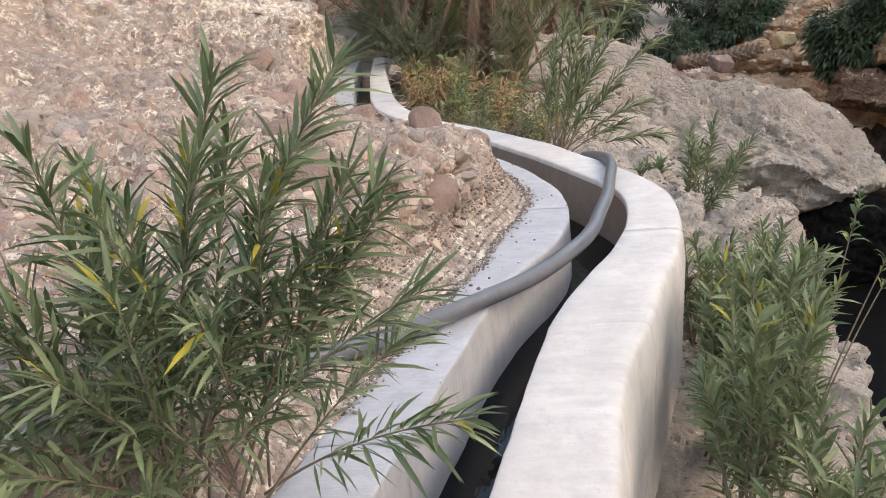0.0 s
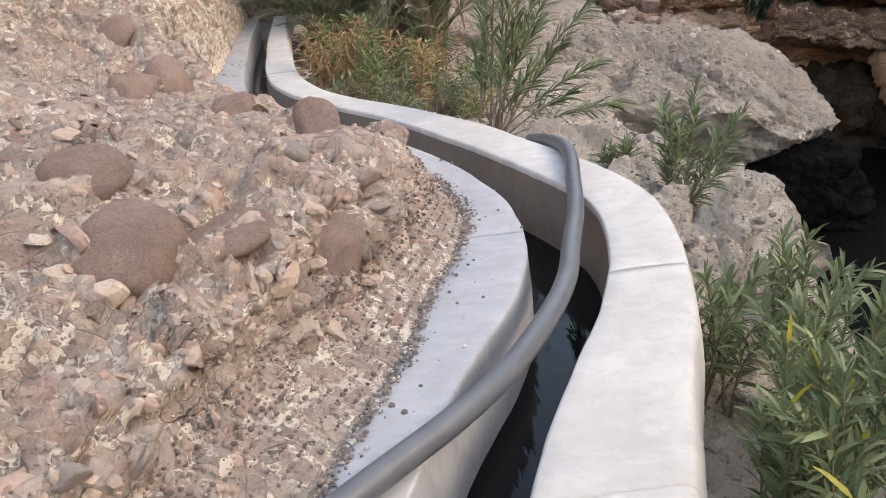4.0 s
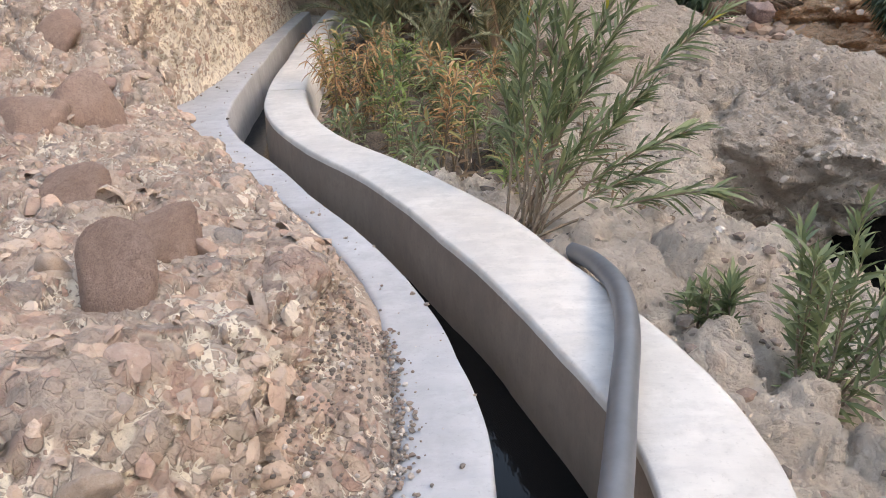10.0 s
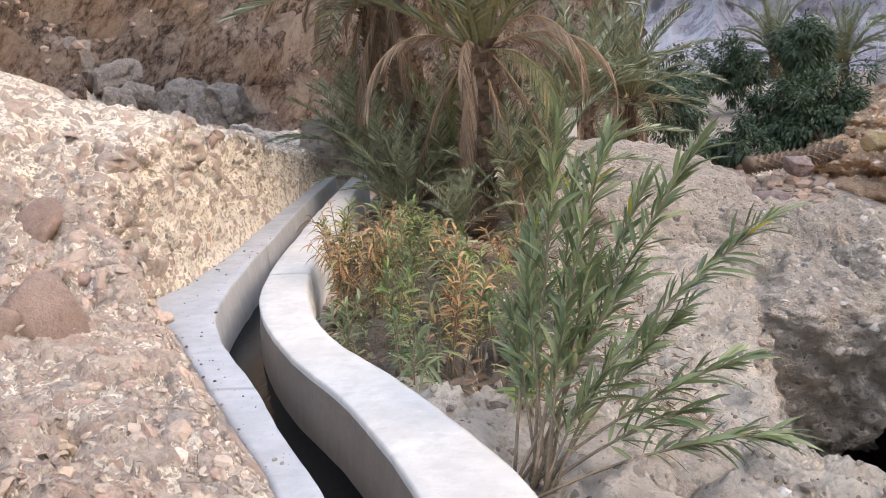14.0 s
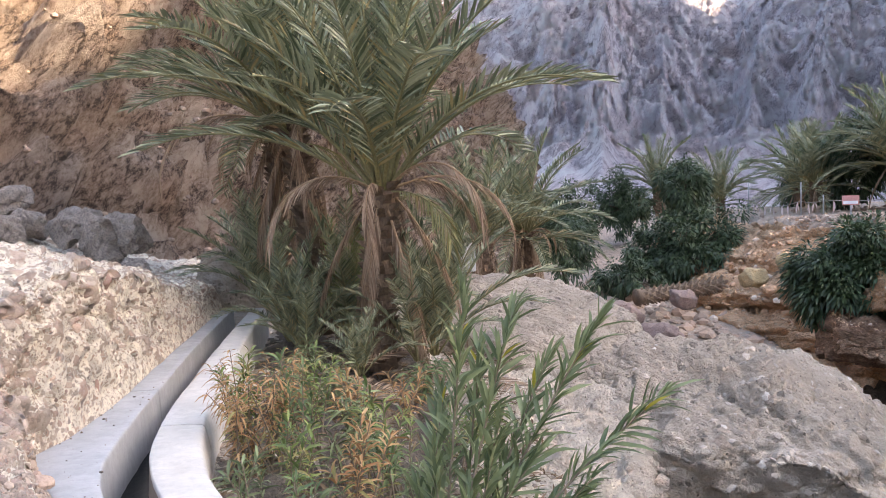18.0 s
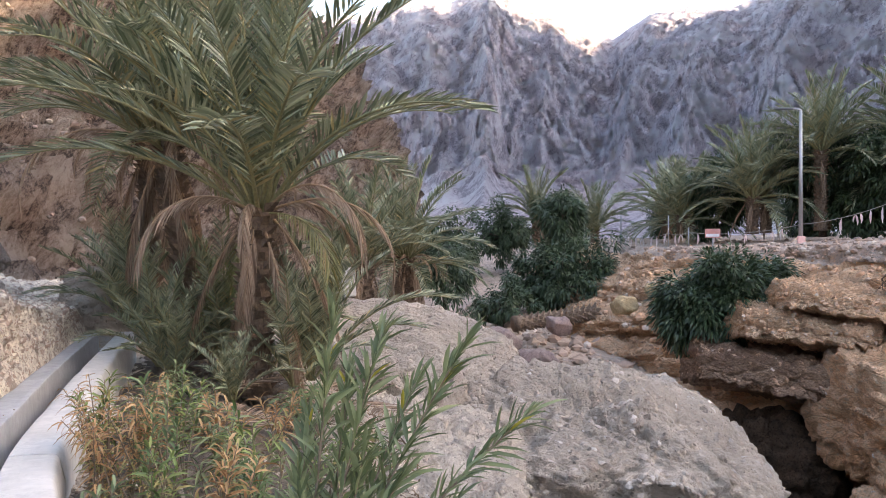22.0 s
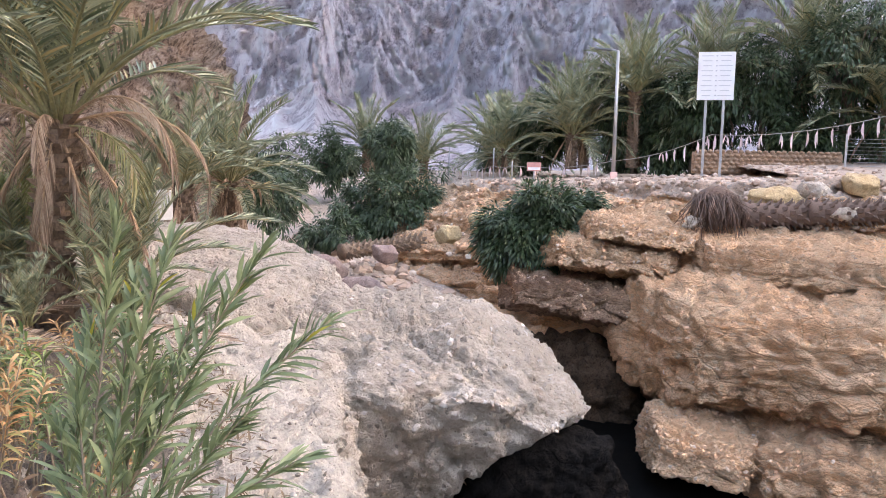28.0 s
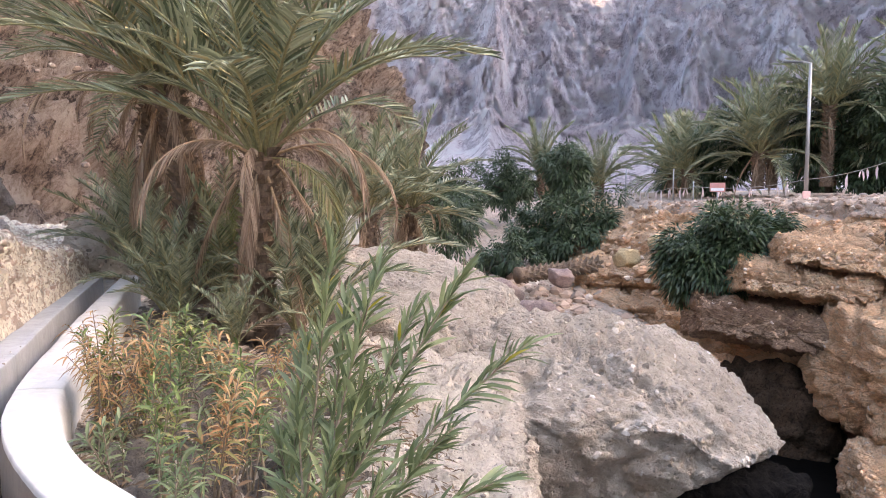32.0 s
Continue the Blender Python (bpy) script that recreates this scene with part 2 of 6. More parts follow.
    def done(self, color=None, roughness=0.8, **more):
        if color is not None:
            self.put(self.b, "Base Color", (*color, 1) if isinstance(color, tuple) and len(color) == 3 else color)
        self.put(self.b, "Roughness", roughness)
        for k, v in more.items():
            self.put(self.b, k.replace("_", " "), v)
        return self.m


def mat_conglomerate(name, ground=(0.46, 0.38, 0.30), size=1.0, dark=1.0, tint=(1, 1, 1)):
    """Pale gritty matrix full of rounded brown, grey and red pebbles."""
    n = Nodes(name)
    w = n.warp(5.0 / size, 0.05 * size)
    pale = n.mix(n.ramp(n.noise(3.0 / size, 6, 0.65), (0.35, (0, 0, 0)), (0.7, (1, 1, 1))), tuple(0.72 * c for c in ground), tuple(min(1, 1.25 * c) for c in ground))
    col = pale
    height = n.math("MULTIPLY", n.noise(60 / size, 6, 0.7), 0.35)
    for s, keep in ((8.0, 0.52), (19.0, 0.42), (44.0, 0.45)):
        s = s / size
        f1 = n.voronoi(s, co=w)
        cell = n.voronoi(s, out="Color", co=w)
        sep = n.t.nodes.new("ShaderNodeSeparateColor")
        n.put(sep, 0, cell)
        stone = n.math("MULTIPLY", n.math("LESS_THAN", f1, 0.42), n.math("LESS_THAN", sep.outputs[0], keep))
        tone = n.ramp(sep.outputs[1], (0.0, (0.30 * tint[0], 0.215 * tint[1], 0.175 * tint[2])), (0.25, (0.25, 0.20, 0.165)), (0.5, (0.36, 0.295, 0.235)), (0.68, (0.20, 0.175, 0.155)), (0.85, (0.31, 0.185, 0.14)), (1.0, (0.52, 0.45, 0.38)))
        tone = n.mix(n.math("MULTIPLY", n.noise(s * 3, 4), 0.4), tone, (0.62, 0.54, 0.45))
        col = n.mix(n.math("MULTIPLY", stone, 0.8), col, tone)
        dome = n.math("MULTIPLY", stone, n.math("SUBTRACT", 0.5, f1))
        height = n.math("ADD", height, n.math("MULTIPLY", dome, 12.0 / s))
    col = n.mix(n.ramp(n.noise(1.1 / size, 5, 0.6), (0.5, (0, 0, 0)), (0.75, (0.5,) * 3)), col, (0.34, 0.26, 0.21))
    pits = n.ramp(n.noise(24 / size, 5, 0.75), (0.30, (0.45 * dark,) * 3), (0.46, (1, 1, 1)))
    col = n.mix(1.0, col, pits, "MULTIPLY")
    n.bump(height, 0.9, 0.03 * size)
    return n.done(col, 0.9)


def mat_rock(name, a, b, c, scale=1.0, crack=0.5, bump=0.05, layer=1.0, spots=None, dip=(0, 0, 0), pit=0.36, dust=None, gloss=0.5):
    """Weathered rock with three tones, cracks and grain. layer > 1 presses it into flat beds."""
    n = Nodes(name)
    co = n.stretch(1, 1, layer, dip)
    w = n.warp(1.2 / scale, 0.5 * scale, co)
    big = n.noise(0.7 / scale, 6, 0.6, w)
    mid = n.noise(4.0 / scale, 7, 0.65, w)
    fine = n.noise(26 / scale, 6, 0.7, co)
    col = n.mix(n.ramp(big, (0.38, (0, 0, 0)), (0.62, (1, 1, 1))), a, b)
    col = n.mix(n.ramp(mid, (0.45, (0, 0, 0)), (0.68, (0.8,) * 3)), col, c)
    col = n.mix(n.ramp(fine, (0.32, (1, 1, 1)), (0.52, (0, 0, 0))), col, tuple(pit * k for k in a))
    col = n.mix(n.ramp(n.noise(11 / scale, 7, 0.75, w), (0.54, (0, 0, 0)), (0.70, (0.65,) * 3)), col, tuple(min(1, 1.3 * k) for k in b))
    edge = n.voronoi(1.6 / scale, "DISTANCE_TO_EDGE", co=w)
    cr = n.ramp(edge, (0.0, (1, 1, 1)), (0.035, (0, 0, 0)))
    col = n.mix(n.math("MULTIPLY", cr, crack), col, tuple(0.35 * k for k in a))
    if spots:
        f1 = n.voronoi(9 / scale, co=w)
        sp = n.voronoi(9 / scale, out="Color", co=w)
        s = n.t.nodes.new("ShaderNodeSeparateColor")
        n.put(s, 0, sp)
        keep = n.math("MULTIPLY", n.math("LESS_THAN", f1, 0.36), n.math("LESS_THAN", s.outputs[0], 0.35))
        col = n.mix(n.math("MULTIPLY", keep, 0.6), col, spots)
    if dust:
        settled = n.ramp(n.math("ADD", n.up(), n.math("MULTIPLY", n.noise(3.0 / scale, 6, 0.7), 0.6)), (0.45, (0, 0, 0)), (0.95, (0.24,) * 3))
        col = n.mix(settled, col, n.mix(n.noise(20 / scale, 6, 0.75), tuple(0.6 * k for k in dust), tuple(min(1, 1.35 * k) for k in dust)))
    h = n.math("ADD", n.math("MULTIPLY", mid, 0.8), n.math("MULTIPLY", fine, 0.45))
    h = n.math("SUBTRACT", h, n.math("MULTIPLY", cr, 0.35 * crack))
    n.bump(h, 1.0, 1.5 * bump * scale)
    return n.done(col, 0.88, Specular_IOR_Level=gloss)


def mat_set_stones(name, matrix):
    """Conglomerate: close-set angular stones of many sizes in a cream matrix; attribute tone tints the stones that stand out in relief."""
    n = Nodes(name)

    def attribute(key):
        k = n.t.nodes.new("ShaderNodeAttribute")
        k.attribute_name = key
        return k.outputs["Fac"]
    relief, tone, pale = attribute("stone"), attribute("tone"), attribute("pale")
    patch = n.ramp(n.math("ADD", n.noise(4.6, 6, 0.66), n.math("MULTIPLY", pale, 0.05)), (0.34, (0, 0, 0)), (0.45, (1, 1, 1)))
    earth = n.mix(n.noise(26, 6, 0.7), (0.25, 0.185, 0.14), (0.62, 0.50, 0.39))
    cream = n.mix(n.ramp(n.noise(9, 6, 0.7), (0.36, (0, 0, 0)), (0.66, (1, 1, 1))), tuple(0.68 * c for c in matrix), matrix)
    col = n.mix(patch, earth, cream)
    w = n.warp(6, 0.045)
    w = n.warp(26, 0.008, w)
    height = n.math("MULTIPLY", n.noise(80, 6, 0.7), 0.4)
    speck = n.noise(34, 6, 0.7)
    for s, keep, gap in ((85.0, 0.40, 0.12), (42.0, 0.42, 0.10), (21.0, 0.42, 0.07), (10.0, 0.26, 0.05)):
        edge = n.voronoi(s, "DISTANCE_TO_EDGE", co=w)
        sep = n.t.nodes.new("ShaderNodeSeparateColor")
        n.put(sep, 0, n.voronoi(s, out="Color", co=w))
        kept = n.math("LESS_THAN", sep.outputs[0], n.math("SUBTRACT", keep, n.math("MULTIPLY", pale, 0.6 * keep)))
        on = n.math("MULTIPLY", n.ramp(edge, (gap, (0, 0, 0)), (gap * 1.35, (1, 1, 1))), kept)
        joint = n.math("MULTIPLY", n.ramp(edge, (gap * 0.4, (0, 0, 0)), (gap * 0.9, (1, 1, 1))), kept)
        shade = n.ramp(sep.outputs[1], (0.0, (0.40, 0.295, 0.225)), (0.22, (0.54, 0.42, 0.33)), (0.42, (0.42, 0.34, 0.28)), (0.6, (0.58, 0.47, 0.38)), (0.75, (0.46, 0.295, 0.225)), (0.88, (0.28, 0.235, 0.205)), (1.0, (0.72, 0.62, 0.51)))
        shade = n.mix(n.ramp(speck, (0.34, (0.6,) * 3), (0.46, (0, 0, 0))), shade, (0.18, 0.135, 0.11))
        col = n.mix(n.math("MULTIPLY", joint, 0.5), col, (0.14, 0.10, 0.08))
        col = n.mix(n.math("MULTIPLY", on, 0.92), col, shade)
        height = n.math("ADD", height, n.math("MULTIPLY", on, 11.0 / s))
    big = n.ramp(tone, (0.0, (0.45, 0.31, 0.24)), (0.3, (0.35, 0.27, 0.22)), (0.5, (0.52, 0.41, 0.325)), (0.65, (0.44, 0.28, 0.215)), (0.8, (0.31, 0.265, 0.235)), (1.0, (0.58, 0.46, 0.365)))
    big = n.mix(n.ramp(speck, (0.33, (0.5,) * 3), (0.45, (0, 0, 0))), big, (0.17, 0.13, 0.105))
    big = n.mix(n.ramp(n.noise(13, 6, 0.7), (0.52, (0, 0, 0)), (0.7, (0.6,) * 3)), big, (0.56, 0.48, 0.39))
    col = n.mix(n.math("MULTIPLY", n.ramp(relief, (0.55, (0, 0, 0)), (0.75, (1, 1, 1))), 0.85), col, big)
    stain = n.ramp(n.noise(1.3, 5, 0.6), (0.55, (0, 0, 0)), (0.75, (0.25,) * 3))
    col = n.mix(stain, col, (0.30, 0.23, 0.19))
    n.bump(n.math("ADD", height, n.math("MULTIPLY", speck, 0.6)), 1.0, 0.024)
    return n.done(col, 0.92)


def mat_cemented(name, a, b, c, size):
    """Old conglomerate worn smooth: cobbles and pebbles of nearly the colour of their cement, in relief, with pits where stones fell out."""
    n = Nodes(name)
    w = n.warp(2.0 / size, 0.16 * size)
    w = n.warp(9.0 / size, 0.03 * size, w)
    col = n.mix(n.ramp(n.noise(0.9 / size, 6, 0.6), (0.40, (0, 0, 0)), (0.60, (1, 1, 1))), a, b)
    col = n.mix(n.ramp(n.noise(3.4 / size, 7, 0.68, w), (0.50, (0, 0, 0)), (0.66, (0.65,) * 3)), col, c)
    height = n.math("MULTIPLY", n.noise(5.0 / size, 8, 0.68, w), 1.5)
    for s, keep, tall in ((5.5, 0.40, 1.0), (13.0, 0.50, 0.55), (31.0, 0.5, 0.28)):
        f1 = n.voronoi(s / size, co=w)
        sep = n.t.nodes.new("ShaderNodeSeparateColor")
        n.put(sep, 0, n.voronoi(s / size, out="Color", co=w))
        kept = n.math("LESS_THAN", sep.outputs[0], keep)
        fell = n.math("GREATER_THAN", sep.outputs[0], 0.955)
        dome = n.math("SQRT", n.math("MAXIMUM", n.math("SUBTRACT", 0.26, n.math("MULTIPLY", f1, f1)), 0.0))
        height = n.math("ADD", height, n.math("MULTIPLY", n.math("MULTIPLY", n.math("SUBTRACT", kept, fell), dome), tall))
        tone = n.ramp(sep.outputs[1], (0.0, tuple(0.8 * k for k in a)), (0.4, b), (0.7, tuple(0.9 * k for k in c)), (0.85, (0.50, 0.37, 0.29)), (1.0, tuple(min(1, 1.1 * k) for k in b)))
        col = n.mix(n.math("MULTIPLY", n.math("MULTIPLY", kept, n.math("LESS_THAN", f1, 0.46)), 0.42), col, tone)
        col = n.mix(n.math("MULTIPLY", n.math("MULTIPLY", fell, n.math("LESS_THAN", f1, 0.36)), 0.7), col, tuple(0.34 * k for k in a))
    fine = n.noise(60 / size, 5, 0.7)
    col = n.mix(n.ramp(fine, (0.30, (0.45,) * 3), (0.44, (0, 0, 0))), col, tuple(0.5 * k for k in a))
    n.bump(n.math("ADD", height, n.math("MULTIPLY", fine, 0.22)), 1.0, 0.11 * size)
    return n.done(col, 0.9)


M_CONG_SET = mat_set_stones("set_conglomerate", (0.89, 0.79, 0.645))
M_SLAB = mat_cemented("pale_slab_rock", (0.60, 0.505, 0.41), (0.75, 0.65, 0.54), (0.44, 0.36, 0.285), 1.0)
M_BOULDER = mat_cemented("grey_boulder_rock", (0.445, 0.37, 0.295), (0.565, 0.48, 0.39), (0.32, 0.255, 0.20), 1.25)
M_BANK = mat_rock("ochre_bank_rock", (0.84, 0.465, 0.245), (0.88, 0.58, 0.36), (0.62, 0.325, 0.165), 1.5, 0.4, 0.15, 2.0, spots=(0.60, 0.44, 0.30), pit=0.55, dust=(0.88, 0.58, 0.40))
# near-black: the shade of the boulder's undercut is put into this colour
M_BLACKROCK = mat_rock("shade_black_rock", (0.011, 0.010, 0.0095), (0.017, 0.015, 0.014), (0.007, 0.0065, 0.006), 1.2, 0.3, 0.08, gloss=0.06)
# brown rock darkened in its colour for the shade below the ledges
M_SHADED_ROCK = mat_rock("shaded_brown_rock", (0.10, 0.062, 0.04), (0.14, 0.09, 0.06), (0.06, 0.04, 0.028), 1.5, 0.3, 0.08, gloss=0.1)
M_BANK_RED = mat_rock("red_bank_rock", (0.30, 0.165, 0.10), (0.38, 0.24, 0.15), (0.20, 0.11, 0.07), 1.4, 0.35, 0.07, 2.4)
M_GRAVEL = mat_conglomerate("bank_gravel", (0.47, 0.345, 0.26), 1.6)


def mat_crags(name, k, low, high, dark, light, tint, relief):
    """Bare broken rock: dipping beds and gullies as thin branching lines, pale scree between dark crags. k: details per metre, 1 for a far mountain."""
    n = Nodes(name)
    beds = n.stretch(1, 1, 2.0, (14, -36, 0))
    gullies = n.stretch(1.6, 1.6, 0.75, (0, 30, 0))
    wb = n.warp(0.06 * k, 7.0 / k, beds)
    wg = n.warp(0.05 * k, 8.0 / k, gullies)

    def lines(scale, co):
        return n.math("MINIMUM", n.math("MULTIPLY", n.math("ABSOLUTE", n.math("SUBTRACT", n.noise(scale, 9, 0.66, co), 0.5)), 7.0), 1.0)
    r1, r2, r3 = lines(0.022 * k, wg), lines(0.07 * k, wb), lines(0.22 * k, wg)
    fine = n.noise(0.9 * k, 8, 0.72, wb)
    value = n.math("ADD", n.math("ADD", n.math("MULTIPLY", r1, 0.30), n.math("MULTIPLY", r2, 0.30)), n.math("ADD", n.math("MULTIPLY", r3, 0.20), n.math("MULTIPLY", fine, 0.40)))
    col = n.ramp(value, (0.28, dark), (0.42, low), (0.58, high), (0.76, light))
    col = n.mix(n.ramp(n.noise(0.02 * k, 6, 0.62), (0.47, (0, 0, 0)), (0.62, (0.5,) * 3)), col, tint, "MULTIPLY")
    n.bump(n.math("ADD", value, n.math("MULTIPLY", fine, 0.9)), 1.0, relief)
    return n.done(col, 0.9)


# the far mountain's haze is put into these very pale colours
M_MOUNT = mat_crags("hazy_mountain_rock", 2.6, (0.80, 0.71, 0.765), (0.92, 0.86, 0.90), (0.44, 0.37, 0.42), (0.95, 0.91, 0.94), (0.94, 0.80, 0.76), 2.6)
M_HILL = mat_crags("hillside_rock", 22.0, (0.44, 0.315, 0.24), (0.62, 0.48, 0.385), (0.11, 0.075, 0.06), (0.72, 0.60, 0.50), (0.85, 0.70, 0.60), 0.75)
M_HILLROCK = mat_rock("fallen_rock", (0.34, 0.285, 0.25), (0.43, 0.365, 0.315), (0.22, 0.18, 0.155), 0.8, 0.3, 0.06)
M_GROUND = mat_conglomerate("valley_ground", (0.40, 0.30, 0.225), 3.0)


def mat_concrete(name, tone):
    n = Nodes(name)
    big, mid = n.noise(2.2, 5, 0.6), n.noise(11, 6, 0.65, n.warp(6, 0.06))
    col = n.mix(n.ramp(big, (0.35, (0, 0, 0)), (0.7, (1, 1, 1))), tuple(0.80 * c for c in tone), tone)
    col = n.mix(n.ramp(mid, (0.47, (0, 0, 0)), (0.66, (0.55,) * 3)), col, tuple(0.68 * c for c in tone))
    col = n.mix(n.ramp(n.noise(1.4, 5, 0.65, n.stretch(1.5, 9, 1.5)), (0.50, (0, 0, 0)), (0.66, (0.45,) * 3)), col, (0.74 * tone[0], 0.75 * tone[1], 0.78 * tone[2]))
    col = n.mix(n.ramp(n.noise(5.5, 6, 0.7, n.stretch(1, 2.2, 1)), (0.52, (0, 0, 0)), (0.70, (0.35,) * 3)), col, tuple(min(1, 1.12 * c) for c in tone))
    col = n.mix(n.ramp(n.noise(55, 4, 0.7), (0.28, (0.5,) * 3), (0.42, (0, 0, 0))), col, tuple(0.55 * c for c in tone))
    sweep = n.noise(1.0, 4, 0.6, n.stretch(3, 40, 3))
    n.bump(n.math("ADD", n.math("MULTIPLY", n.noise(90, 4, 0.7), 0.4), sweep), 0.35, 0.006)
    return n.done(col, 0.78)


M_CONC = mat_concrete("channel_concrete", (0.68, 0.65, 0.605))
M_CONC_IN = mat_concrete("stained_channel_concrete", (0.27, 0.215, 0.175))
M_CONC_L = mat_concrete("grey_channel_concrete", (0.49, 0.50, 0.515))


def mat_plain(name, color, roughness=0.6, grain=30.0, vary=0.25, bump=0.2, dist=0.004, **more):
    n = Nodes(name)
    g = n.noise(grain, 5, 0.65)
    col = n.mix(n.ramp(g, (0.3, (0, 0, 0)), (0.7, (1, 1, 1))), tuple(c * (1 - vary) for c in color), tuple(min(1, c * (1 + vary)) for c in color))
    col = n.mix(n.ramp(n.noise(grain / 9, 4), (0.4, (0, 0, 0)), (0.7, (0.4,) * 3)), col, tuple(c * (1 - 1.5 * vary) for c in color))
    n.bump(g, bump, dist)
    return n.done(col, roughness, **more)


M_PIPE = mat_plain("grey_plastic_pipe", (0.135, 0.14, 0.15), 0.42, 14, 0.14, 0.08, 0.002)


def mat_water():
    n = Nodes("dark_water")
    n.bump(n.noise(9, 3, 0.5, n.stretch(1.6, 0.6, 1)), 0.18, 0.02)
    return n.done((0.008, 0.008, 0.008), 0.08, IOR=1.33, Specular_IOR_Level=0.32)


M_WATER = mat_water()
# almost black, as the deep shade of the gully is put into the colour
M_GULLY_DARK = mat_plain("shade_dark_pool", (0.006, 0.0055, 0.005), 0.6, 3, 0.3, 0.3, 0.02, Specular_IOR_Level=0.03)
M_SOIL = mat_rock("dark_soil", (0.14, 0.11, 0.085), (0.20, 0.155, 0.115), (0.09, 0.07, 0.055), 0.5, 0.1, 0.05)
M_PINKROCK = mat_rock("pink_rock", (0.30, 0.205, 0.18), (0.35, 0.26, 0.22), (0.24, 0.17, 0.15), 0.8, 0.1, 0.05)

# ---------------------------------------------------------------- the channel's edges in plan: x at y
EDGE_RI = curve_through([(-8, -3.0), (-3, -1.5), (0, -0.58), (2.1, 0.06), (2.97, 0.29), (3.56, 0.48), (4.05, 0.72), (4.4, 0.89), (4.75, 1.02), (5.15, 1.115), (5.55, 1.14), (5.9, 1.06), (6.3, 0.93), (6.65, 0.81), (7.1, 0.62), (7.7, 0.36), (8.25, 0.07), (8.85, -0.31), (9.4, -0.59), (10.0, -0.83), (10.6, -0.97), (11.2, -1.06), (12.5, -1.18), (14.0, -1.31), (18.2, -1.58)])
EDGE_RO = curve_through([(-8, -2.6), (-3, -1.1), (0, -0.2), (2.04, 0.43), (2.9, 0.66), (3.3, 0.83), (3.83, 1.03), (4.2, 1.19), (4.57, 1.31), (5.0, 1.42), (5.45, 1.48), (5.8, 1.465), (6.15, 1.38), (6.56, 1.25), (7.0, 1.08), (7.5, 0.89), (8.0, 0.62), (8.54, 0.3), (9.16, -0.12), (9.8, -0.40), (10.45, -0.58), (11.2, -0.72), (12.6, -0.88), (14.3, -1.04), (18.2, -1.36)])
EDGE_LI = curve_through([(-8, -3.35), (-3, -1.85), (0, -0.93), (2.2, -0.27), (3.03, -0.02), (3.65, 0.17), (4.15, 0.39), (4.41, 0.53), (4.75, 0.66), (5.15, 0.74), (5.55, 0.755), (5.95, 0.70), (6.4, 0.58), (6.76, 0.45), (7.28, 0.21), (7.77, -0.06), (8.4, -0.38), (9.3, -0.87), (9.8, -1.07), (10.3, -1.185), (11.1, -1.29), (12.4, -1.42), (14.0, -1.58), (18.2, -1.88)])
EDGE_LO = curve_through([(-8, -3.7), (-3, -2.2), (0, -1.3), (2.2, -0.6), (3.0, -0.33), (3.7, -0.08), (4.2, 0.12), (4.65, 0.24), (5.1, 0.41), (5.5, 0.49), (5.95, 0.45), (6.6, 0.32), (7.3, 0.02), (8.0, -0.39), (8.8, -0.86), (9.5, -1.27), (10.15, -1.72), (10.8, -1.66), (11.9, -1.67), (13.3, -1.78), (16.0, -1.95), (18.2, -2.08)])


def channel_wall(y0, y1, inner, outer, side, drop, lift=0.0):
    """One cast length of a channel wall. side: +1 the wall to the right of the water, -1 to the left."""
    y = np.arange(y0 + 0.003, y1 - 0.002, 0.045)
    y = np.append(y, y1 - 0.003)
    a, b = inner(y), outer(y)
    w = np.abs(b - a)
    rows = []
    for k, z in ((0.0, -0.75), (0.0, -0.4), (0.0, -0.22), (0.0, -0.04), (0.0, -0.018), (0.012, -0.004), (0.035, 0.0), (0.2, 0.001), (0.35, 0.0), (0.5, 0.001), (0.65, 0.0), (0.8, 0.0), (0.92, -0.004), (0.97, -0.014), (1.0, -0.035), (1.0, -0.2), (1.0, -drop)):
        out = 0.012 * (k == 0.0) * (z < -0.1) * -1 + 0.03 * (k == 1.0) * (z < -0.1)
        rows.append(np.stack([a + side * (w * k + out), y, np.full_like(y, z + lift)], -1))
    p = np.stack(rows, 1)
    q = p.reshape(-1, 3)
    wob = fbm(q, 0.35, 4)
    p = p + (np.stack([wob * 0.010, np.zeros_like(wob), fbm(q + 9, 0.5, 3) * 0.007], -1)).reshape(p.shape)
    n = len(y)
    me = grid_mesh("wall_section", p, M_CONC if side > 0 else M_CONC_L)
    bm = bmesh.new()
    bm.from_mesh(me)
    bm.verts.ensure_lookup_table()
    m = p.shape[1]
    bm.faces.new([bm.verts[j] for j in range(m)])
    bm.faces.new([bm.verts[(n - 1) * m + j] for j in range(m)][::-1])
    bmesh.ops.recalc_face_normals(bm, faces=bm.faces[:])
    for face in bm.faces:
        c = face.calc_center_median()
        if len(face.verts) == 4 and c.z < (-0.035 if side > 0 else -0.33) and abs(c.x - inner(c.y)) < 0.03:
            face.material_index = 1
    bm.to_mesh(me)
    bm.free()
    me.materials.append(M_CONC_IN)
    return me


channel = tagged(new("irrigation_channel"), "curving pale concrete irrigation channel carrying dark water", "irrigation channel", kind="structure")
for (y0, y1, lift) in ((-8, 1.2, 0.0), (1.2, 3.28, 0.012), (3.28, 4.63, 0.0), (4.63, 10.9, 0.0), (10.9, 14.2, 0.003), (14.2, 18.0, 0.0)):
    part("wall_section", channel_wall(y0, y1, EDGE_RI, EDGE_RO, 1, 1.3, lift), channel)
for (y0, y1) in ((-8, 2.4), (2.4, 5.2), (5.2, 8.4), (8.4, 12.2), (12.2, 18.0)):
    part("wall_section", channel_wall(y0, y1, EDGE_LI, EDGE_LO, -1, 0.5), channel)
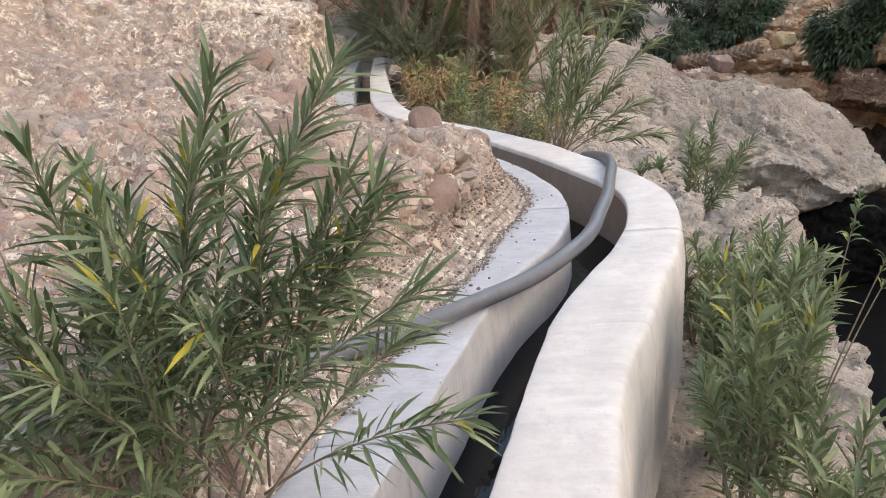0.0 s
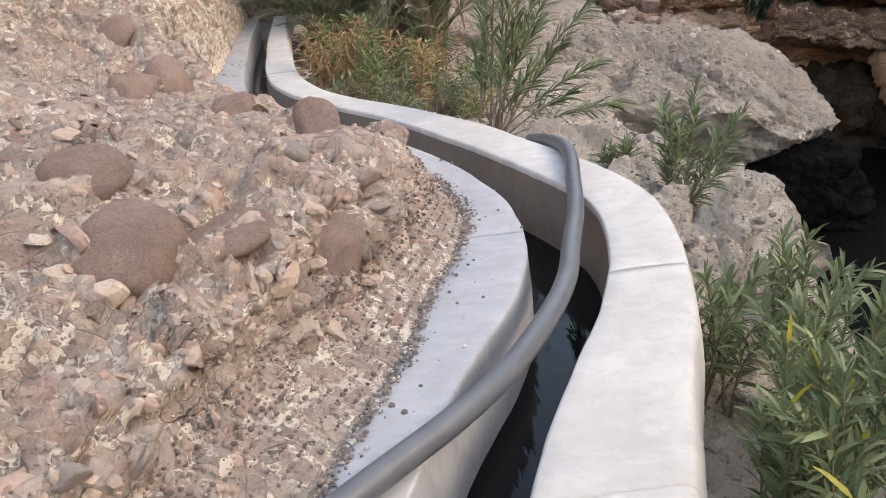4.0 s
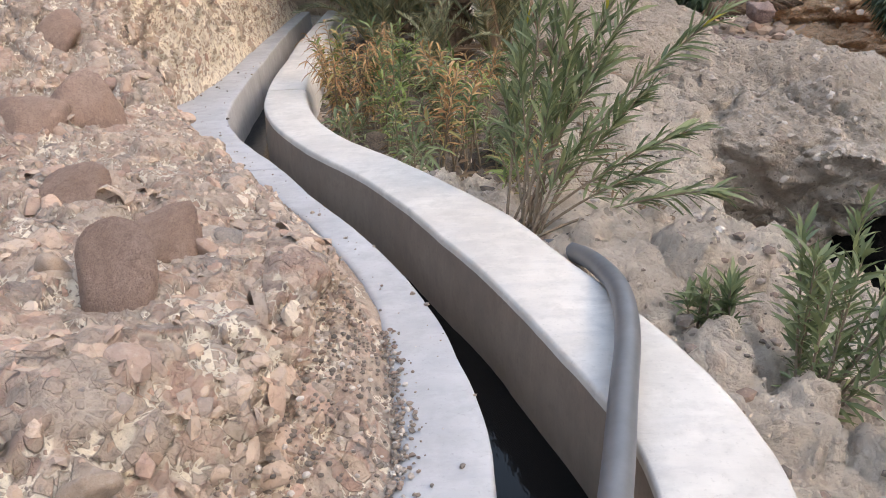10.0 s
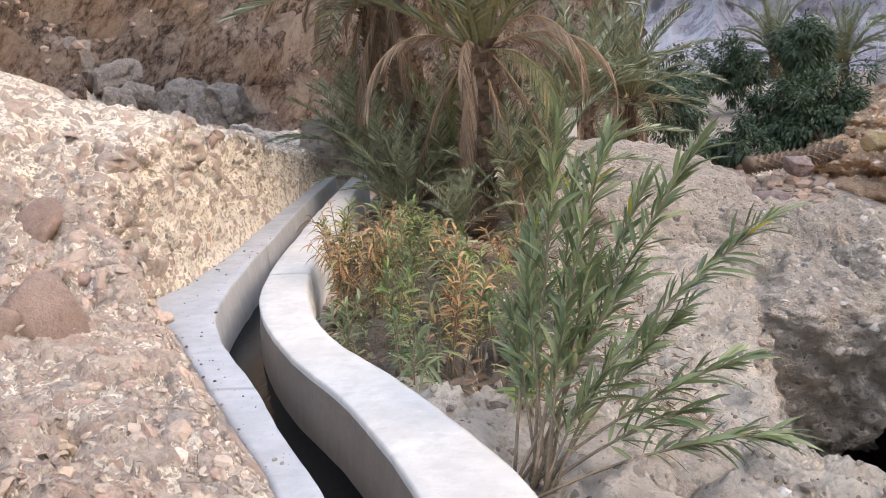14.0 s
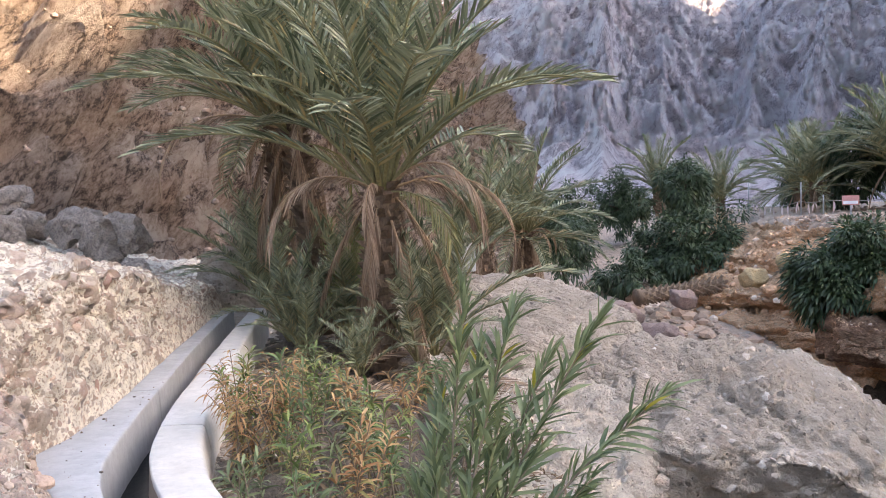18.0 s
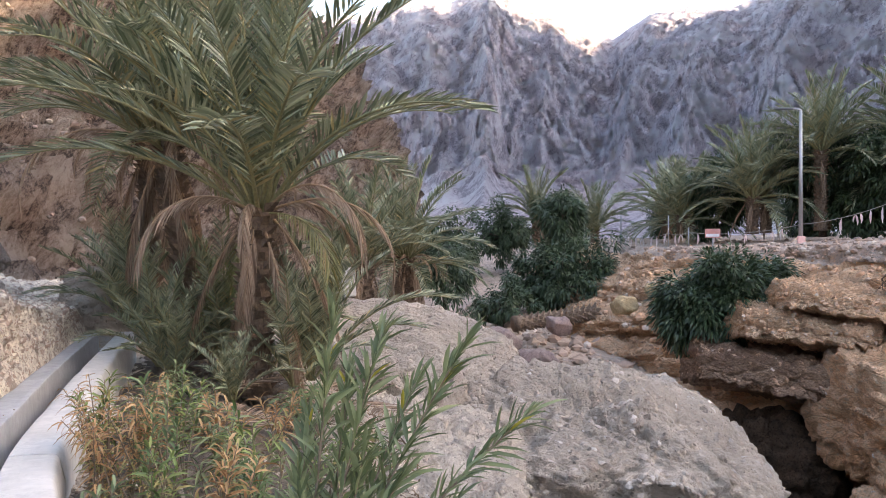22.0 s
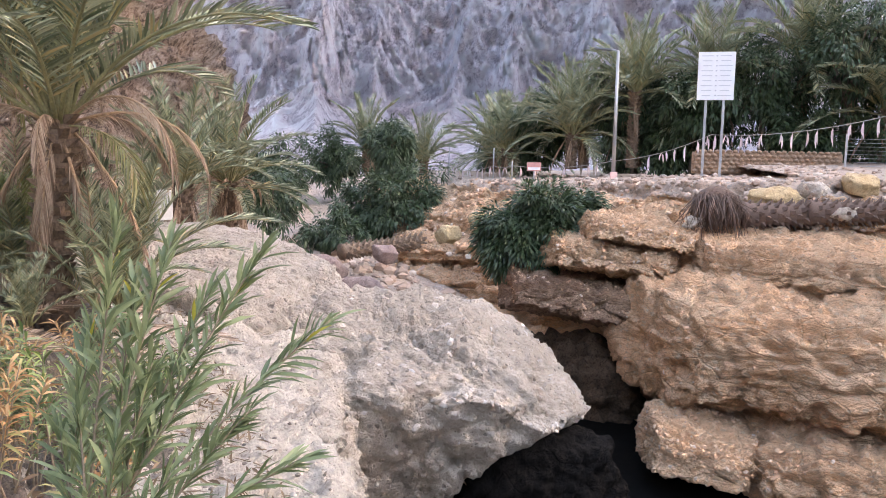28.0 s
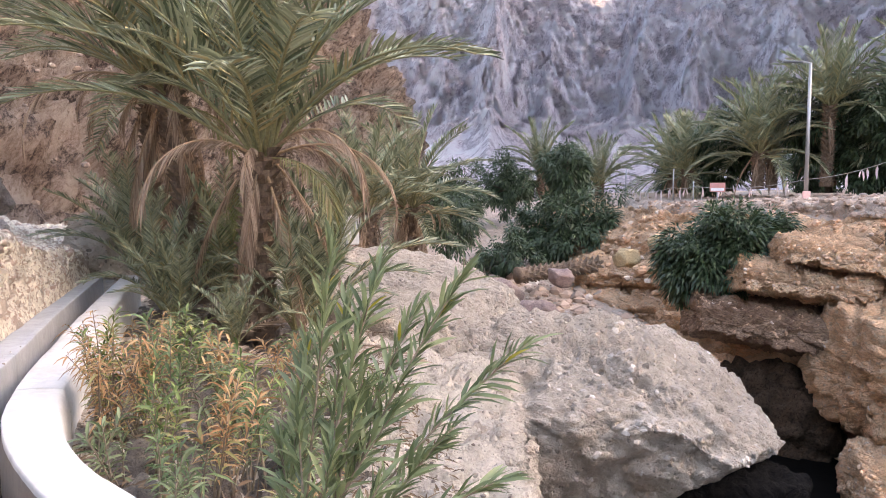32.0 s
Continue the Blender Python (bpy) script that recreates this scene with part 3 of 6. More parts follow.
yb = np.arange(-8, 18.01, 0.1)
xs = np.linspace(-0.06, 1.06, 6)
bed = np.stack([np.stack([EDGE_LI(yb) + k * (EDGE_RI(yb) - EDGE_LI(yb)), yb, np.full_like(yb, -0.62)], -1) for k in xs], 1)
part("channel_bed", grid_mesh("channel_bed", bed, M_CONC_L), channel)
wat = bed.copy()
wat[..., 2] = -0.40
tagged(new("water", grid_mesh("water", wat, M_WATER)), "still dark water in the concrete channel", "water", kind="structure")

# ---------------------------------------------------------------- rock to the left of the channel
RISE = curve_through([(-8, 0.5), (0, 0.42), (3, 0.40), (4.4, 0.46), (5.2, 0.48), (6.0, 0.33), (7.0, 0.16), (8.4, 0.10), (9.4, 0.30), (10.2, 0.85), (10.8, 1.12), (12.5, 1.05), (15, 0.72), (18.5, 0.35), (23, 0.2)])
STEEP = curve_through([(-8, 0.5), (3, 0.42), (5, 0.38), (6.5, 0.36), (8.4, 0.3), (9.6, 0.35), (10.5, 0.22), (12, 0.16), (23, 0.2)])


def left_rock_sheet(y, d):
    """Places on the left rock: y along the channel, d the way up and out from the wall."""
    Y, D = np.meshgrid(y, d, indexing="ij")
    rise, steep = RISE(Y), STEEP(Y)
    run = rise + steep                      # the first stretch of d climbs the steep face
    t = np.clip(D / run, 0, 1)
    face_out, face_up = steep * (t + 0.25 * np.sin(t * np.pi * 2) / np.pi), rise * np.sin(t * np.pi / 2) ** (1.15)
    far = np.clip(D - run, 0, None)
    gravel = 0.13 * smooth(Y, 2.5, 3.5) * (1 - smooth(Y, 5.0, 6.2)) + 0.02
    slope = 0.24 + 0.10 * smooth(far, 2, 5) + 0.03 * np.sin(Y * 0.7)
    X = EDGE_LO(np.clip(Y, -8, 18.2)) - gravel * np.clip(D / 0.12, 0, 1) - face_out - far * 0.96
    Z = -0.03 + 0.05 * smooth(D, 0, 0.12) + face_up + far * slope
    return np.stack([X + 0.03, Y, Z], -1)


ROCK_Y = np.concatenate([np.arange(-8, 2, 0.12), np.arange(2, 11, 0.021), np.arange(11, 19, 0.032), np.arange(19, 23, 0.12)])
ROCK_D = np.concatenate([np.arange(0, 1.9, 0.021), np.arange(1.9, 4, 0.035), np.arange(4, 11, 0.12)])
rock = left_rock_sheet(ROCK_Y, ROCK_D)
nrm = sheet_normals(rock)
if nrm[..., 2].mean() < 0:
    nrm = -nrm
q = rock.reshape(-1, 3)
edge_fade = smooth(np.broadcast_to(ROCK_D[None, :], rock.shape[:2]).ravel(), 0.0, 0.25)
lump = 0.16 * fbm(q, 1.1, 4) + 0.05 * fbm(q + 5, 0.22, 4, 0.6)
warped = q + 0.035 * np.stack([fbm(q + k, 0.11, 2) for k in (3, 11, 23)], -1)
stone, tone = np.zeros(len(q)), np.zeros(len(q))
pale = smooth(q[:, 1], 9.8, 11.0)          # the cliff past the bend is mostly cream cement
for size, fill, tall in ((0.30, 0.08, 0.07), (0.165, 0.20, 0.060), (0.095, 0.34, 0.046), (0.06, 0.45, 0.030)):
    inside, rnd = packed(warped * (1, 1, 1.35) + size * 40, size)
    got = smooth(inside, 0.04, 0.15) * (rnd[:, 0] < fill * (1 - 0.8 * pale)) * (stone < 0.5)
    lump += tall * got * (0.30 + 0.7 * rnd[:, 1])
    tone = np.where(got > stone, rnd[:, 2], tone)
    stone = np.maximum(stone, got)
lump -= 0.09 * smooth(fbm(q + 31, 0.5, 4, ridged=True), 0.55, 0.85) + 0.05 * smooth(fbm(q + 77, 0.16, 3, 0.6), 0.12, 0.38) * (1 - stone)
lump *= 0.10 + 0.90 * edge_fade
rock = (q + nrm.reshape(-1, 3) * lump[:, None]).reshape(rock.shape)
left_rock = tagged(new("rock_slope", grid_mesh("rock_slope", rock, M_CONG_SET)), "rough brown conglomerate rock beside the channel", "rock", kind="structure")
for key, values in (("stone", stone), ("tone", tone), ("pale", pale)):
    left_rock.data.attributes.new(key, "FLOAT", "POINT").data.foreach_set("value", values.astype(np.float32))

# ---------------------------------------------------------------- pale slab to the right of the channel
SLAB_TOP = curve_through([(-8, -0.8), (0, -0.93), (3, -0.98), (4.5, -0.75), (6, -0.30), (7.5, -0.12), (9, -0.30), (10.5, -0.45), (13, -0.45), (18, -0.5), (23, -0.3)])
SLAB_EDGE = curve_through([(-8, 0.9), (0, 2.1), (3, 2.55), (4.2, 2.45), (5.6, 2.5), (7.5, 3.15), (8.6, 3.25), (9.8, 3.25), (10.8, 2.95), (12.3, 3.1), (14, 3.6), (18, 4.6), (23, 5.6)])
SLAB_FALL = curve_through([(-8, 0.30), (7, 0.29), (9, 0.26), (11, 0.25), (13, 0.245), (15, 0.235), (18, 0.21), (23, 0.2)])
slab_y = np.concatenate([np.arange(-8, 2.5, 0.14), np.arange(2.5, 14, 0.03), np.arange(14, 23, 0.09)])
slab_k = np.concatenate([np.linspace(0, 1, 75), 1 + np.linspace(0.02, 1, 40)])
Y, K = np.meshgrid(slab_y, slab_k, indexing="ij")
x0, x1 = EDGE_RO(np.clip(Y, -8, 18.2)) - 0.02, SLAB_EDGE(Y)
x1 = x1 + 0.25 * fbm(np.stack([Y.ravel(), Y.ravel() * 0, Y.ravel() * 0 + 4], -1), 0.9, 4).reshape(Y.shape)
on, off = np.clip(K, 0, 1), np.clip(K - 1, 0, 1)
z1 = SLAB_TOP(Y) - (SLAB_FALL(Y) * (x1 - x0)) - 0.06
X = x0 + on * (x1 - x0) + 0.28 * np.sin(off * np.pi * 0.9) + 0.7 * off**3 * 2
Z = SLAB_TOP(Y) + (z1 - SLAB_TOP(Y)) * on ** 1.35 - 4.4 * off ** 1.2
slab = np.stack([X, Y, Z], -1)
nrm = sheet_normals(slab)
if nrm[..., 2].mean() < 0:
    nrm = -nrm
q = slab.reshape(-1, 3)
lump = 0.16 * fbm(q, 0.8, 5, 0.55) + 0.08 * cobbles(q, 0.26, 0.45) + 0.035 * cobbles(q + 4, 0.10, 0.4) - 0.13 * smooth(fbm(q + 11, 0.6, 4, ridged=True), 0.5, 0.85)
inside, rnd = packed(q * (1, 1, 1.6) + 0.12 * np.stack([fbm(q + k, 0.4, 2) for k in (3, 11, 23)], -1), 0.5)
lump += 0.17 * smooth(inside, 0.02, 0.10) * rnd[:, 1] * (rnd[:, 0] < 0.75)          # broken blocks
inside, rnd = packed(q * (1, 1, 1.5) + 0.05 * np.stack([fbm(q + k, 0.2, 2) for k in (5, 13, 29)], -1), 0.19)
lump += 0.055 * smooth(inside, 0.03, 0.14) * rnd[:, 1] * (rnd[:, 0] < 0.6)
lump *= 0.2 + 0.8 * smooth((K.ravel()), 0.0, 0.12)
slab = (q + nrm.reshape(-1, 3) * lump[:, None]).reshape(slab.shape)
tagged(new("slab_rock", grid_mesh("slab_rock", slab, M_SLAB)), "pale eroded rock slab sloping down to the gully", "rock", kind="structure")


# ---------------------------------------------------------------- boulders
def boulder(name, at, size, turn, seed, material, label, detail=6, power=2.6, rough=0.10, tilt=(0, 0), cuts=(), beds=0.0, group=""):
    """A rock of half sizes size, flattened by planes (normal, distance as a share of the size) and grooved by level beds."""
    p, tri = ico(detail)
    k = (np.abs(p) ** power).sum(1) ** (-1 / power)
    p = p * k[:, None]
    for nx, ny, nz, dist in cuts:
        c = np.array((nx, ny, nz)) / math.sqrt(nx * nx + ny * ny + nz * nz)
        p = p - (0.93 * np.clip(p @ c - dist, 0, None))[:, None] * c
    n = p / (np.linalg.norm(p, axis=1)[:, None] + 1e-9) / np.array(size)
    n /= np.linalg.norm(n, axis=1)[:, None]
    p = p * np.array(size)
    big = min(size)
    s = p + seed * 13.1
    lump = rough * big * (1.6 * fbm(s, 1.3 * big, 5, 0.5) + 0.55 * fbm(s + 7, 0.28 * big, 4, 0.6) - 0.5 * smooth(fbm(s + 3, 0.8 * big, 4, ridged=True), 0.5, 0.85)) + 0.055 * cobbles(s, 0.25, 0.40) + 0.028 * cobbles(s, 0.12, 0.4)
    if big > 1.1:
        lump += 0.11 * fbm(s + 1, 0.5, 5, 0.6) - 0.10 * smooth(fbm(s * (1, 1, 0.6) + 9, 0.9, 4, ridged=True), 0.45, 0.8)
    if beds:
        z = s[:, 2] / 0.42 + 0.9 * fbm(s * (0.5, 0.5, 0.2), 1.5, 3)
        f = z - np.floor(z)
        lump -= beds * big * (1 - np.sin(f * np.pi) ** 0.35) * (1 - np.abs(n[:, 2])) * smooth(fbm(s + 21, 1.2, 3), -0.25, 0.3)
        lump += 0.10 * fbm(s + 2, 0.35, 5, 0.65) - 0.12 * smooth(fbm(s + 5, 0.9, 4, ridged=True), 0.5, 0.8)
    p = p + n * lump[:, None]
    ob = new(name, tri_mesh(name, p, tri, material))
    ob.matrix_basis = pose(*at, tilt[0], tilt[1], turn)
    return tagged(ob, label, "boulder", group)


great = boulder("boulder", (6.4, 17.6, -3.25), (3.3, 2.1, 2.55), -20, 1, M_BOULDER, "huge weathered grey boulder with a dark undercut side", 7, 2.9, 0.17, (6, 8), cuts=((0.15, -1, -0.30, 0.68), (0.80, -0.30, -0.60, 0.44), (0.5, -0.5, -0.75, 0.56), (0.55, -0.1, 0.8, 0.62), (-0.10, -0.30, 1, 0.70)))
# back of the gully's hollow, its dimness painted into the rock colour
boulder("boulder", (11.9, 22.8, -4.9), (2.6, 1.4, 1.8), -40, 10, M_SHADED_ROCK, "brown rock at the back of the gully, the cave's shade put in its colour", 6, 2.6, 0.34, (0, 0), cuts=((0.1, -1, 0.1, 0.8),))
# added to fill the undercut; its blackness stands in for the shade there
boulder("boulder", (8.2, 16.8, -4.55), (1.6, 0.9, 1.45), -10, 12, M_BLACKROCK, "wet black rock in the great boulder's undercut, with shade put in its colour", 6, 2.5, 0.22, (0, 12), cuts=((0.2, -1, 0.1, 0.8),))
boulder("boulder", (3.15, 19.9, -1.0), (2.3, 2.0, 0.95), -15, 2, M_BOULDER, "pale rounded rock behind the palms", 6, 2.4, 0.12, (6, 9), cuts=((0.3, -0.5, 1, 0.66), (0.6, -0.6, 0.5, 0.72)))
boulder("boulder", (-1.95, 18.7, 0.42), (0.62, 0.55, 0.50), 20, 3, M_BOULDER, "dark grey fallen boulder at the foot of the slope", 5, 3.4, 0.10, (12, 14), cuts=((0.6, -1, 0.3, 0.6), (-0.4, -0.4, 1, 0.65)))
for at, size, turn, seed in (((-3.4, 17.9, 1.35), (0.55, 0.5, 0.55), 30, 4), ((-4.25, 17.9, 1.5), (0.6, 0.5, 0.4), 5, 5), ((-5.6, 18.3, 1.9), (0.75, 0.6, 0.4), -20, 6), ((-2.9, 16.6, 0.85), (0.3, 0.3, 0.2), 60, 7), ((-4.9, 17.2, 1.5), (0.4, 0.35, 0.3), 80, 8), ((-3.75, 17.7, 1.25), (0.5, 0.4, 0.75), 15, 21), ((-6.4, 18.6, 2.3), (0.8, 0.6, 0.5), 50, 22), ((-5.0, 18.2, 1.55), (0.5, 0.45, 0.35), 120, 23), ((-7.1, 18.0, 2.4), (0.5, 0.4, 0.4), 200, 24)):
    boulder("rock", at, [0.72 * c for c in size], turn, seed, M_HILLROCK, "angular grey-brown rock fallen on the slope", 5, 2.5, 0.26, (15, -12), cuts=((0.7, -0.7, 0.2, 0.45), (-0.6, -0.7, 0.3, 0.5), (-0.3, -0.3, 0.9, 0.55), (0.5, 0.1, 0.9, 0.55), (0.9, -0.2, 0.1, 0.6)), group="rocks on the slope")
LEDGE = "layered ochre rock ledge jutting over the gully"
CUT = ((0.1, -1, 0.2, 0.78), (0, -0.6, -1, 0.75), (0.1, -0.35, 1, 0.72), (-1, -0.5, 0.1, 0.82))
LEDGES = []
for at, size, seed, tilt, mat in (((15.35, 17.5, -2.75), (4.3, 2.7, 1.65), 11, (4, 1), 0), ((16.6, 19.2, -0.95), (3.6, 2.0, 0.75), 12, (3, 2), 0), ((13.5, 21.4, -0.35), (1.5, 1.3, 0.40), 13, (0, 6), 0), ((12.9, 21.9, -0.95), (1.8, 1.5, 0.55), 14, (0, 3), 0), ((12.3, 22.4, -2.0), (2.1, 1.6, 0.75), 15, (0, 4), 1), ((12.1, 17.3, -4.3), (1.2, 1.4, 0.65), 16, (0, 8), 0), ((14.9, 15.4, -4.75), (3.4, 1.9, 1.25), 17, (0, -3), 0), ((19.2, 14.8, -1.6), (3.0, 2.6, 1.6), 18, (0, 4), 0), ((14.7, 14.6, -6.3), (3.7, 2.2, 1.2), 19, (0, 2), 0)):
    LEDGES.append(boulder("rock_ledge", at, size, -44, seed, M_BANK_RED if mat else M_BANK, LEDGE, 7, 3.4, 0.17, tilt, CUT, 0.16, "bank ledges"))

# ---------------------------------------------------------------- the far bank
BANK_PATH = [(19.0, 59.0), (13.6, 45.0), (11.5, 33.0), (12.2, 27.0), (13.2, 22.5), (14.2, 19.2), (15.6, 17.4), (19.0, 15.5), (24.0, 13.0), (34.0, 8.0), (46, -4)]
bp = np.array(BANK_PATH)
seg = np.concatenate([[0], np.cumsum(np.linalg.norm(np.diff(bp, axis=0), axis=1))])
bank_s = np.concatenate([np.arange(0, 25, 0.25), np.arange(25, 52, 0.06), np.arange(52, seg[-1], 0.3)])
bx, by = np.interp(bank_s, seg, bp[:, 0]), np.interp(bank_s, seg, bp[:, 1])
kern = np.hanning(41) / np.hanning(41).sum()
bx, by = (np.convolve(np.pad(v, 20, mode="edge"), kern, "valid") for v in (bx, by))
tx, ty = np.gradient(bx), np.gradient(by)
tl = np.hypot(tx, ty)
ox, oy = ty / tl, -tx / tl          # towards the gully
v = np.concatenate([np.linspace(0, 1, 130), 1 + np.linspace(0.01, 1, 40)])
S, V = np.meshgrid(bank_s, v, indexing="ij")
face, top = np.clip(V, 0, 1), np.clip(V - 1, 0, 1)
crest = np.interp(S, [0, 20, 28, 36, 44, 60, 90], [0.2, 0.3, 0.45, 0.75, 1.0, 1.3, 1.6])
floor_z = np.interp(S, [0, 15, 27, 36, 50, 90], [-1.6, -2.2, -3.4, -5.2, -6.2, -6.5])
Zb = floor_z + (crest - floor_z) * face
hgt = (Zb - floor_z) / (crest - floor_z)
pp = np.stack([S.ravel() * 0.35, Zb.ravel() * 0 + 2.0, Zb.ravel()], -1)
ledge = 0.9 * fbm(pp, 1.3, 3, 0.5).reshape(S.shape)
steps = np.floor((Zb + 0.35 * np.sin(S * 0.31)) / 1.15 + 0.4 * fbm(np.stack([S.ravel() * 0.3, S.ravel() * 0, Zb.ravel() * 0.2], -1), 1.0, 2).reshape(S.shape))
within = (Zb + 0.35 * np.sin(S * 0.31)) / 1.15
within = within - np.floor(within)
bulge = 0.75 * np.sin(np.clip(within, 0, 1) * np.pi) ** 0.5
back = 3.0 * hgt ** 1.6 + 1.2 * hgt          # the face leans back towards its crest
outward = bulge * (1 - 0.5 * hgt) + ledge * (1 - 0.4 * hgt) - back
cave = np.exp(-((S - 38.0) / 1.6) ** 2) * np.exp(-((Zb + 3.4) / 1.1) ** 2)
outward = outward - 2.6 * cave
away = top ** 1.4 * 26
Xb = bx[:, None] + ox[:, None] * outward - ox[:, None] * away
Yb = by[:, None] + oy[:, None] * outward - oy[:, None] * away
Zb = Zb + 0.5 * top
bank = np.stack([Xb, Yb, Zb], -1)
nrm = sheet_normals(bank)
if nrm[..., 2].mean() < 0:
    nrm = -nrm
q = bank.reshape(-1, 3)
lump = 0.28 * fbm(q * (1, 1, 2.2), 1.1, 5, 0.55) + 0.10 * fbm(q + 3, 0.3, 4, 0.6) - 0.30 * smooth(fbm(q * (0.6, 0.6, 1.6) + 8, 1.3, 4, ridged=True), 0.55, 0.8) + 0.06 * cobbles(q, 0.3, 0.4)
lump *= 1 - 0.75 * smooth(V.ravel(), 0.95, 1.1)
bank = (q + nrm.reshape(-1, 3) * lump[:, None]).reshape(bank.shape)
bank_ob = tagged(new("bank", grid_mesh("bank", bank, M_BANK)), "layered ochre rock bank undercut above the gully", "rock bank", kind="structure")
bank_ob.data.materials.append(M_GRAVEL)
mi = (V[:-1, :-1] > 0.93).ravel().astype(np.int32)
bank_ob.data.polygons.foreach_set("material_index", mi)

# ---------------------------------------------------------------- ground to the horizon
gx = np.concatenate([-np.geomspace(2600, 40, 40), np.arange(-38, 60, 0.8), np.geomspace(61, 2600, 40)])
gy = np.concatenate([-np.geomspace(2600, 20, 36), np.arange(-19, 90, 0.8), np.geomspace(91, 2600, 40)])
X, Y = np.meshgrid(gx, gy, indexing="ij")
gully = np.interp(Y, [-100, 0, 8, 14, 20, 30, 45, 80, 200], [6, 6.5, 7.0, 7.5, 9.5, 9.5, 8.0, 12, 40])
half = np.interp(Y, [-100, 14, 30, 80], [5.0, 4.5, 3.0, 4])
gz = np.interp(Y, [-100, 0, 14, 20, 30, 45, 80, 200], [-7, -6.8, -6.4, -5.6, -3.0, -2.0, -1.0, 3])
side = np.clip((np.abs(X - gully) - np.where(X > gully, half + 9, half)) / 3.0, 0, 1)
edge = np.where(X > gully, -0.3, -1.2)
Zg = gz + (edge - gz) * smooth(side) * 0.95 + 0.25 * fbm(np.stack([X.ravel(), Y.ravel(), X.ravel() * 0], -1), 3.0, 4).reshape(X.shape)
Zg = np.where(np.hypot(X, Y) > 500, -20, Zg)
tagged(new("ground", grid_mesh("ground", np.stack([X, Y, Zg], -1), M_GROUND)), "stony valley floor", "ground", kind="structure")

# ---------------------------------------------------------------- hillside to the left
hy = np.concatenate([np.arange(-40, 8, 1.5), np.arange(8, 40, 0.13), np.arange(40, 110, 0.6)])
hd = np.concatenate([np.arange(0, 16, 0.11), np.arange(16, 95, 0.8)])
Yh, Dh = np.meshgrid(hy, hd, indexing="ij")
foot = np.interp(Yh, [-40, 8, 12, 18, 24, 32, 45, 62, 75, 110], [-9, -6.5, -5.5, -4.3, -2.6, 1.0, 6.5, 12.5, 13, -20])
base = np.interp(Yh, [-40, 8, 14, 20, 30, 50, 110], [1.4, 1.4, 1.2, 0.3, -0.8, -1.5, -1.0])
grade = np.interp(Yh, [-40, 15, 30, 50, 110], [0.62, 0.66, 0.95, 1.45, 1.6])
Zh = base + Dh * grade * (0.75 + 0.25 * smooth(Dh, 0, 6)) - 0.4
hill = np.stack([foot - Dh, Yh, Zh], -1)
nrm = sheet_normals(hill)
if nrm[..., 2].mean() < 0:
    nrm = -nrm
q = hill.reshape(-1, 3)
amp = 0.12 + 0.88 * smooth(Dh.ravel(), 0.5, 9)
rise_in = smooth(Dh.ravel(), 0.3, 2.5)
inside, rnd = packed(q * (1, 1, 1.5) + 0.25 * np.stack([fbm(q + k, 0.8, 2) for k in (3, 11, 23)], -1), 1.7)
ins2, rnd2 = packed(q * (1, 1, 1.5), 0.62)
lump = amp * (3.2 * fbm(q, 7.0, 5, 0.55, ridged=True) + 1.5 * fbm(q + 4, 1.6, 5, 0.62)) + rise_in * 1.5 * smooth(inside, 0.02, 0.14) * rnd[:, 1] * (rnd[:, 0] < 0.7) + 0.36 * smooth(ins2, 0.03, 0.16) * rnd2[:, 1] * (rnd2[:, 0] < 0.7) - 1.0 * amp * smooth(fbm(q * (1, 1, 0.7) + 17, 3.0, 4, 0.6, ridged=True), 0.5, 0.85)
hill = (q + nrm.reshape(-1, 3) * lump[:, None]).reshape(hill.shape)
tagged(new("hillside", grid_mesh("hillside", hill, M_HILL)), "steep craggy brown hillside of loose rock", "hillside", kind="structure")

# ---------------------------------------------------------------- far mountains, round the whole valley
az = np.radians(np.concatenate([np.arange(-4, 56, 0.10), np.arange(56, 140, 0.8)]))
k = np.linspace(0, 1, 300)
A, K = np.meshgrid(az, k, indexing="ij")
deg = np.degrees(A)
crest_el = np.interp(deg, [-4, 4, 9.2, 12, 14.3, 17, 19.6, 23, 25.5, 28, 31, 34, 40, 46, 49, 52, 56, 62, 80, 96, 101, 106, 112, 120, 140], [13.5, 13.6, 14.7, 14.6, 15.7, 14.5, 13.5, 11.9, 13.3, 13.6, 13.3, 14.3, 16.5, 18.5, 27, 36, 39, 38, 35, 31.5, 29.2, 28.2, 29.0, 32, 32])
near = np.interp(deg, [-4, 8, 12, 16, 23, 30, 45, 56, 85, 140], [80, 75, 72, 70, 68, 68, 68, 68, 60, 60])
far = np.interp(deg, [-4, 10, 14, 19, 23, 28, 34, 50, 62, 85, 140], [300, 300, 310, 330, 370, 330, 300, 290, 280, 120, 120])
top_z = far * np.tan(np.radians(crest_el)) + 1.5
spur = np.zeros_like(K)
for c, wdt, amt, lean in ((10.0, 2.3, 0.20, 2.0), (15.2, 1.6, 0.34, -1.5), (19.5, 1.2, 0.18, -2.5), (27.0, 1.7, 0.34, -6.0), (32.0, 1.5, 0.30, -8.0), (37.5, 2.0, 0.30, -8.0), (44.0, 2.4, 0.26, -8.0)):
    spur += amt * np.exp(-np.abs((deg - c - lean * (1 - K)) / wdt) ** 1.3) * np.sin(np.clip(K, 0, 1) * np.pi) ** 0.8
climb = np.clip((K - 0.42) / 0.58, 0, 1)
shape = 0.30 * K + 0.70 * climb ** 0.92
shape = np.where(deg > 58, K, shape)
Rm = near + (far - near) * np.clip(K - 0.34 * spur * (1 - climb * 0.5), 0, 1)
Zm = -3 + (top_z + 3) * shape
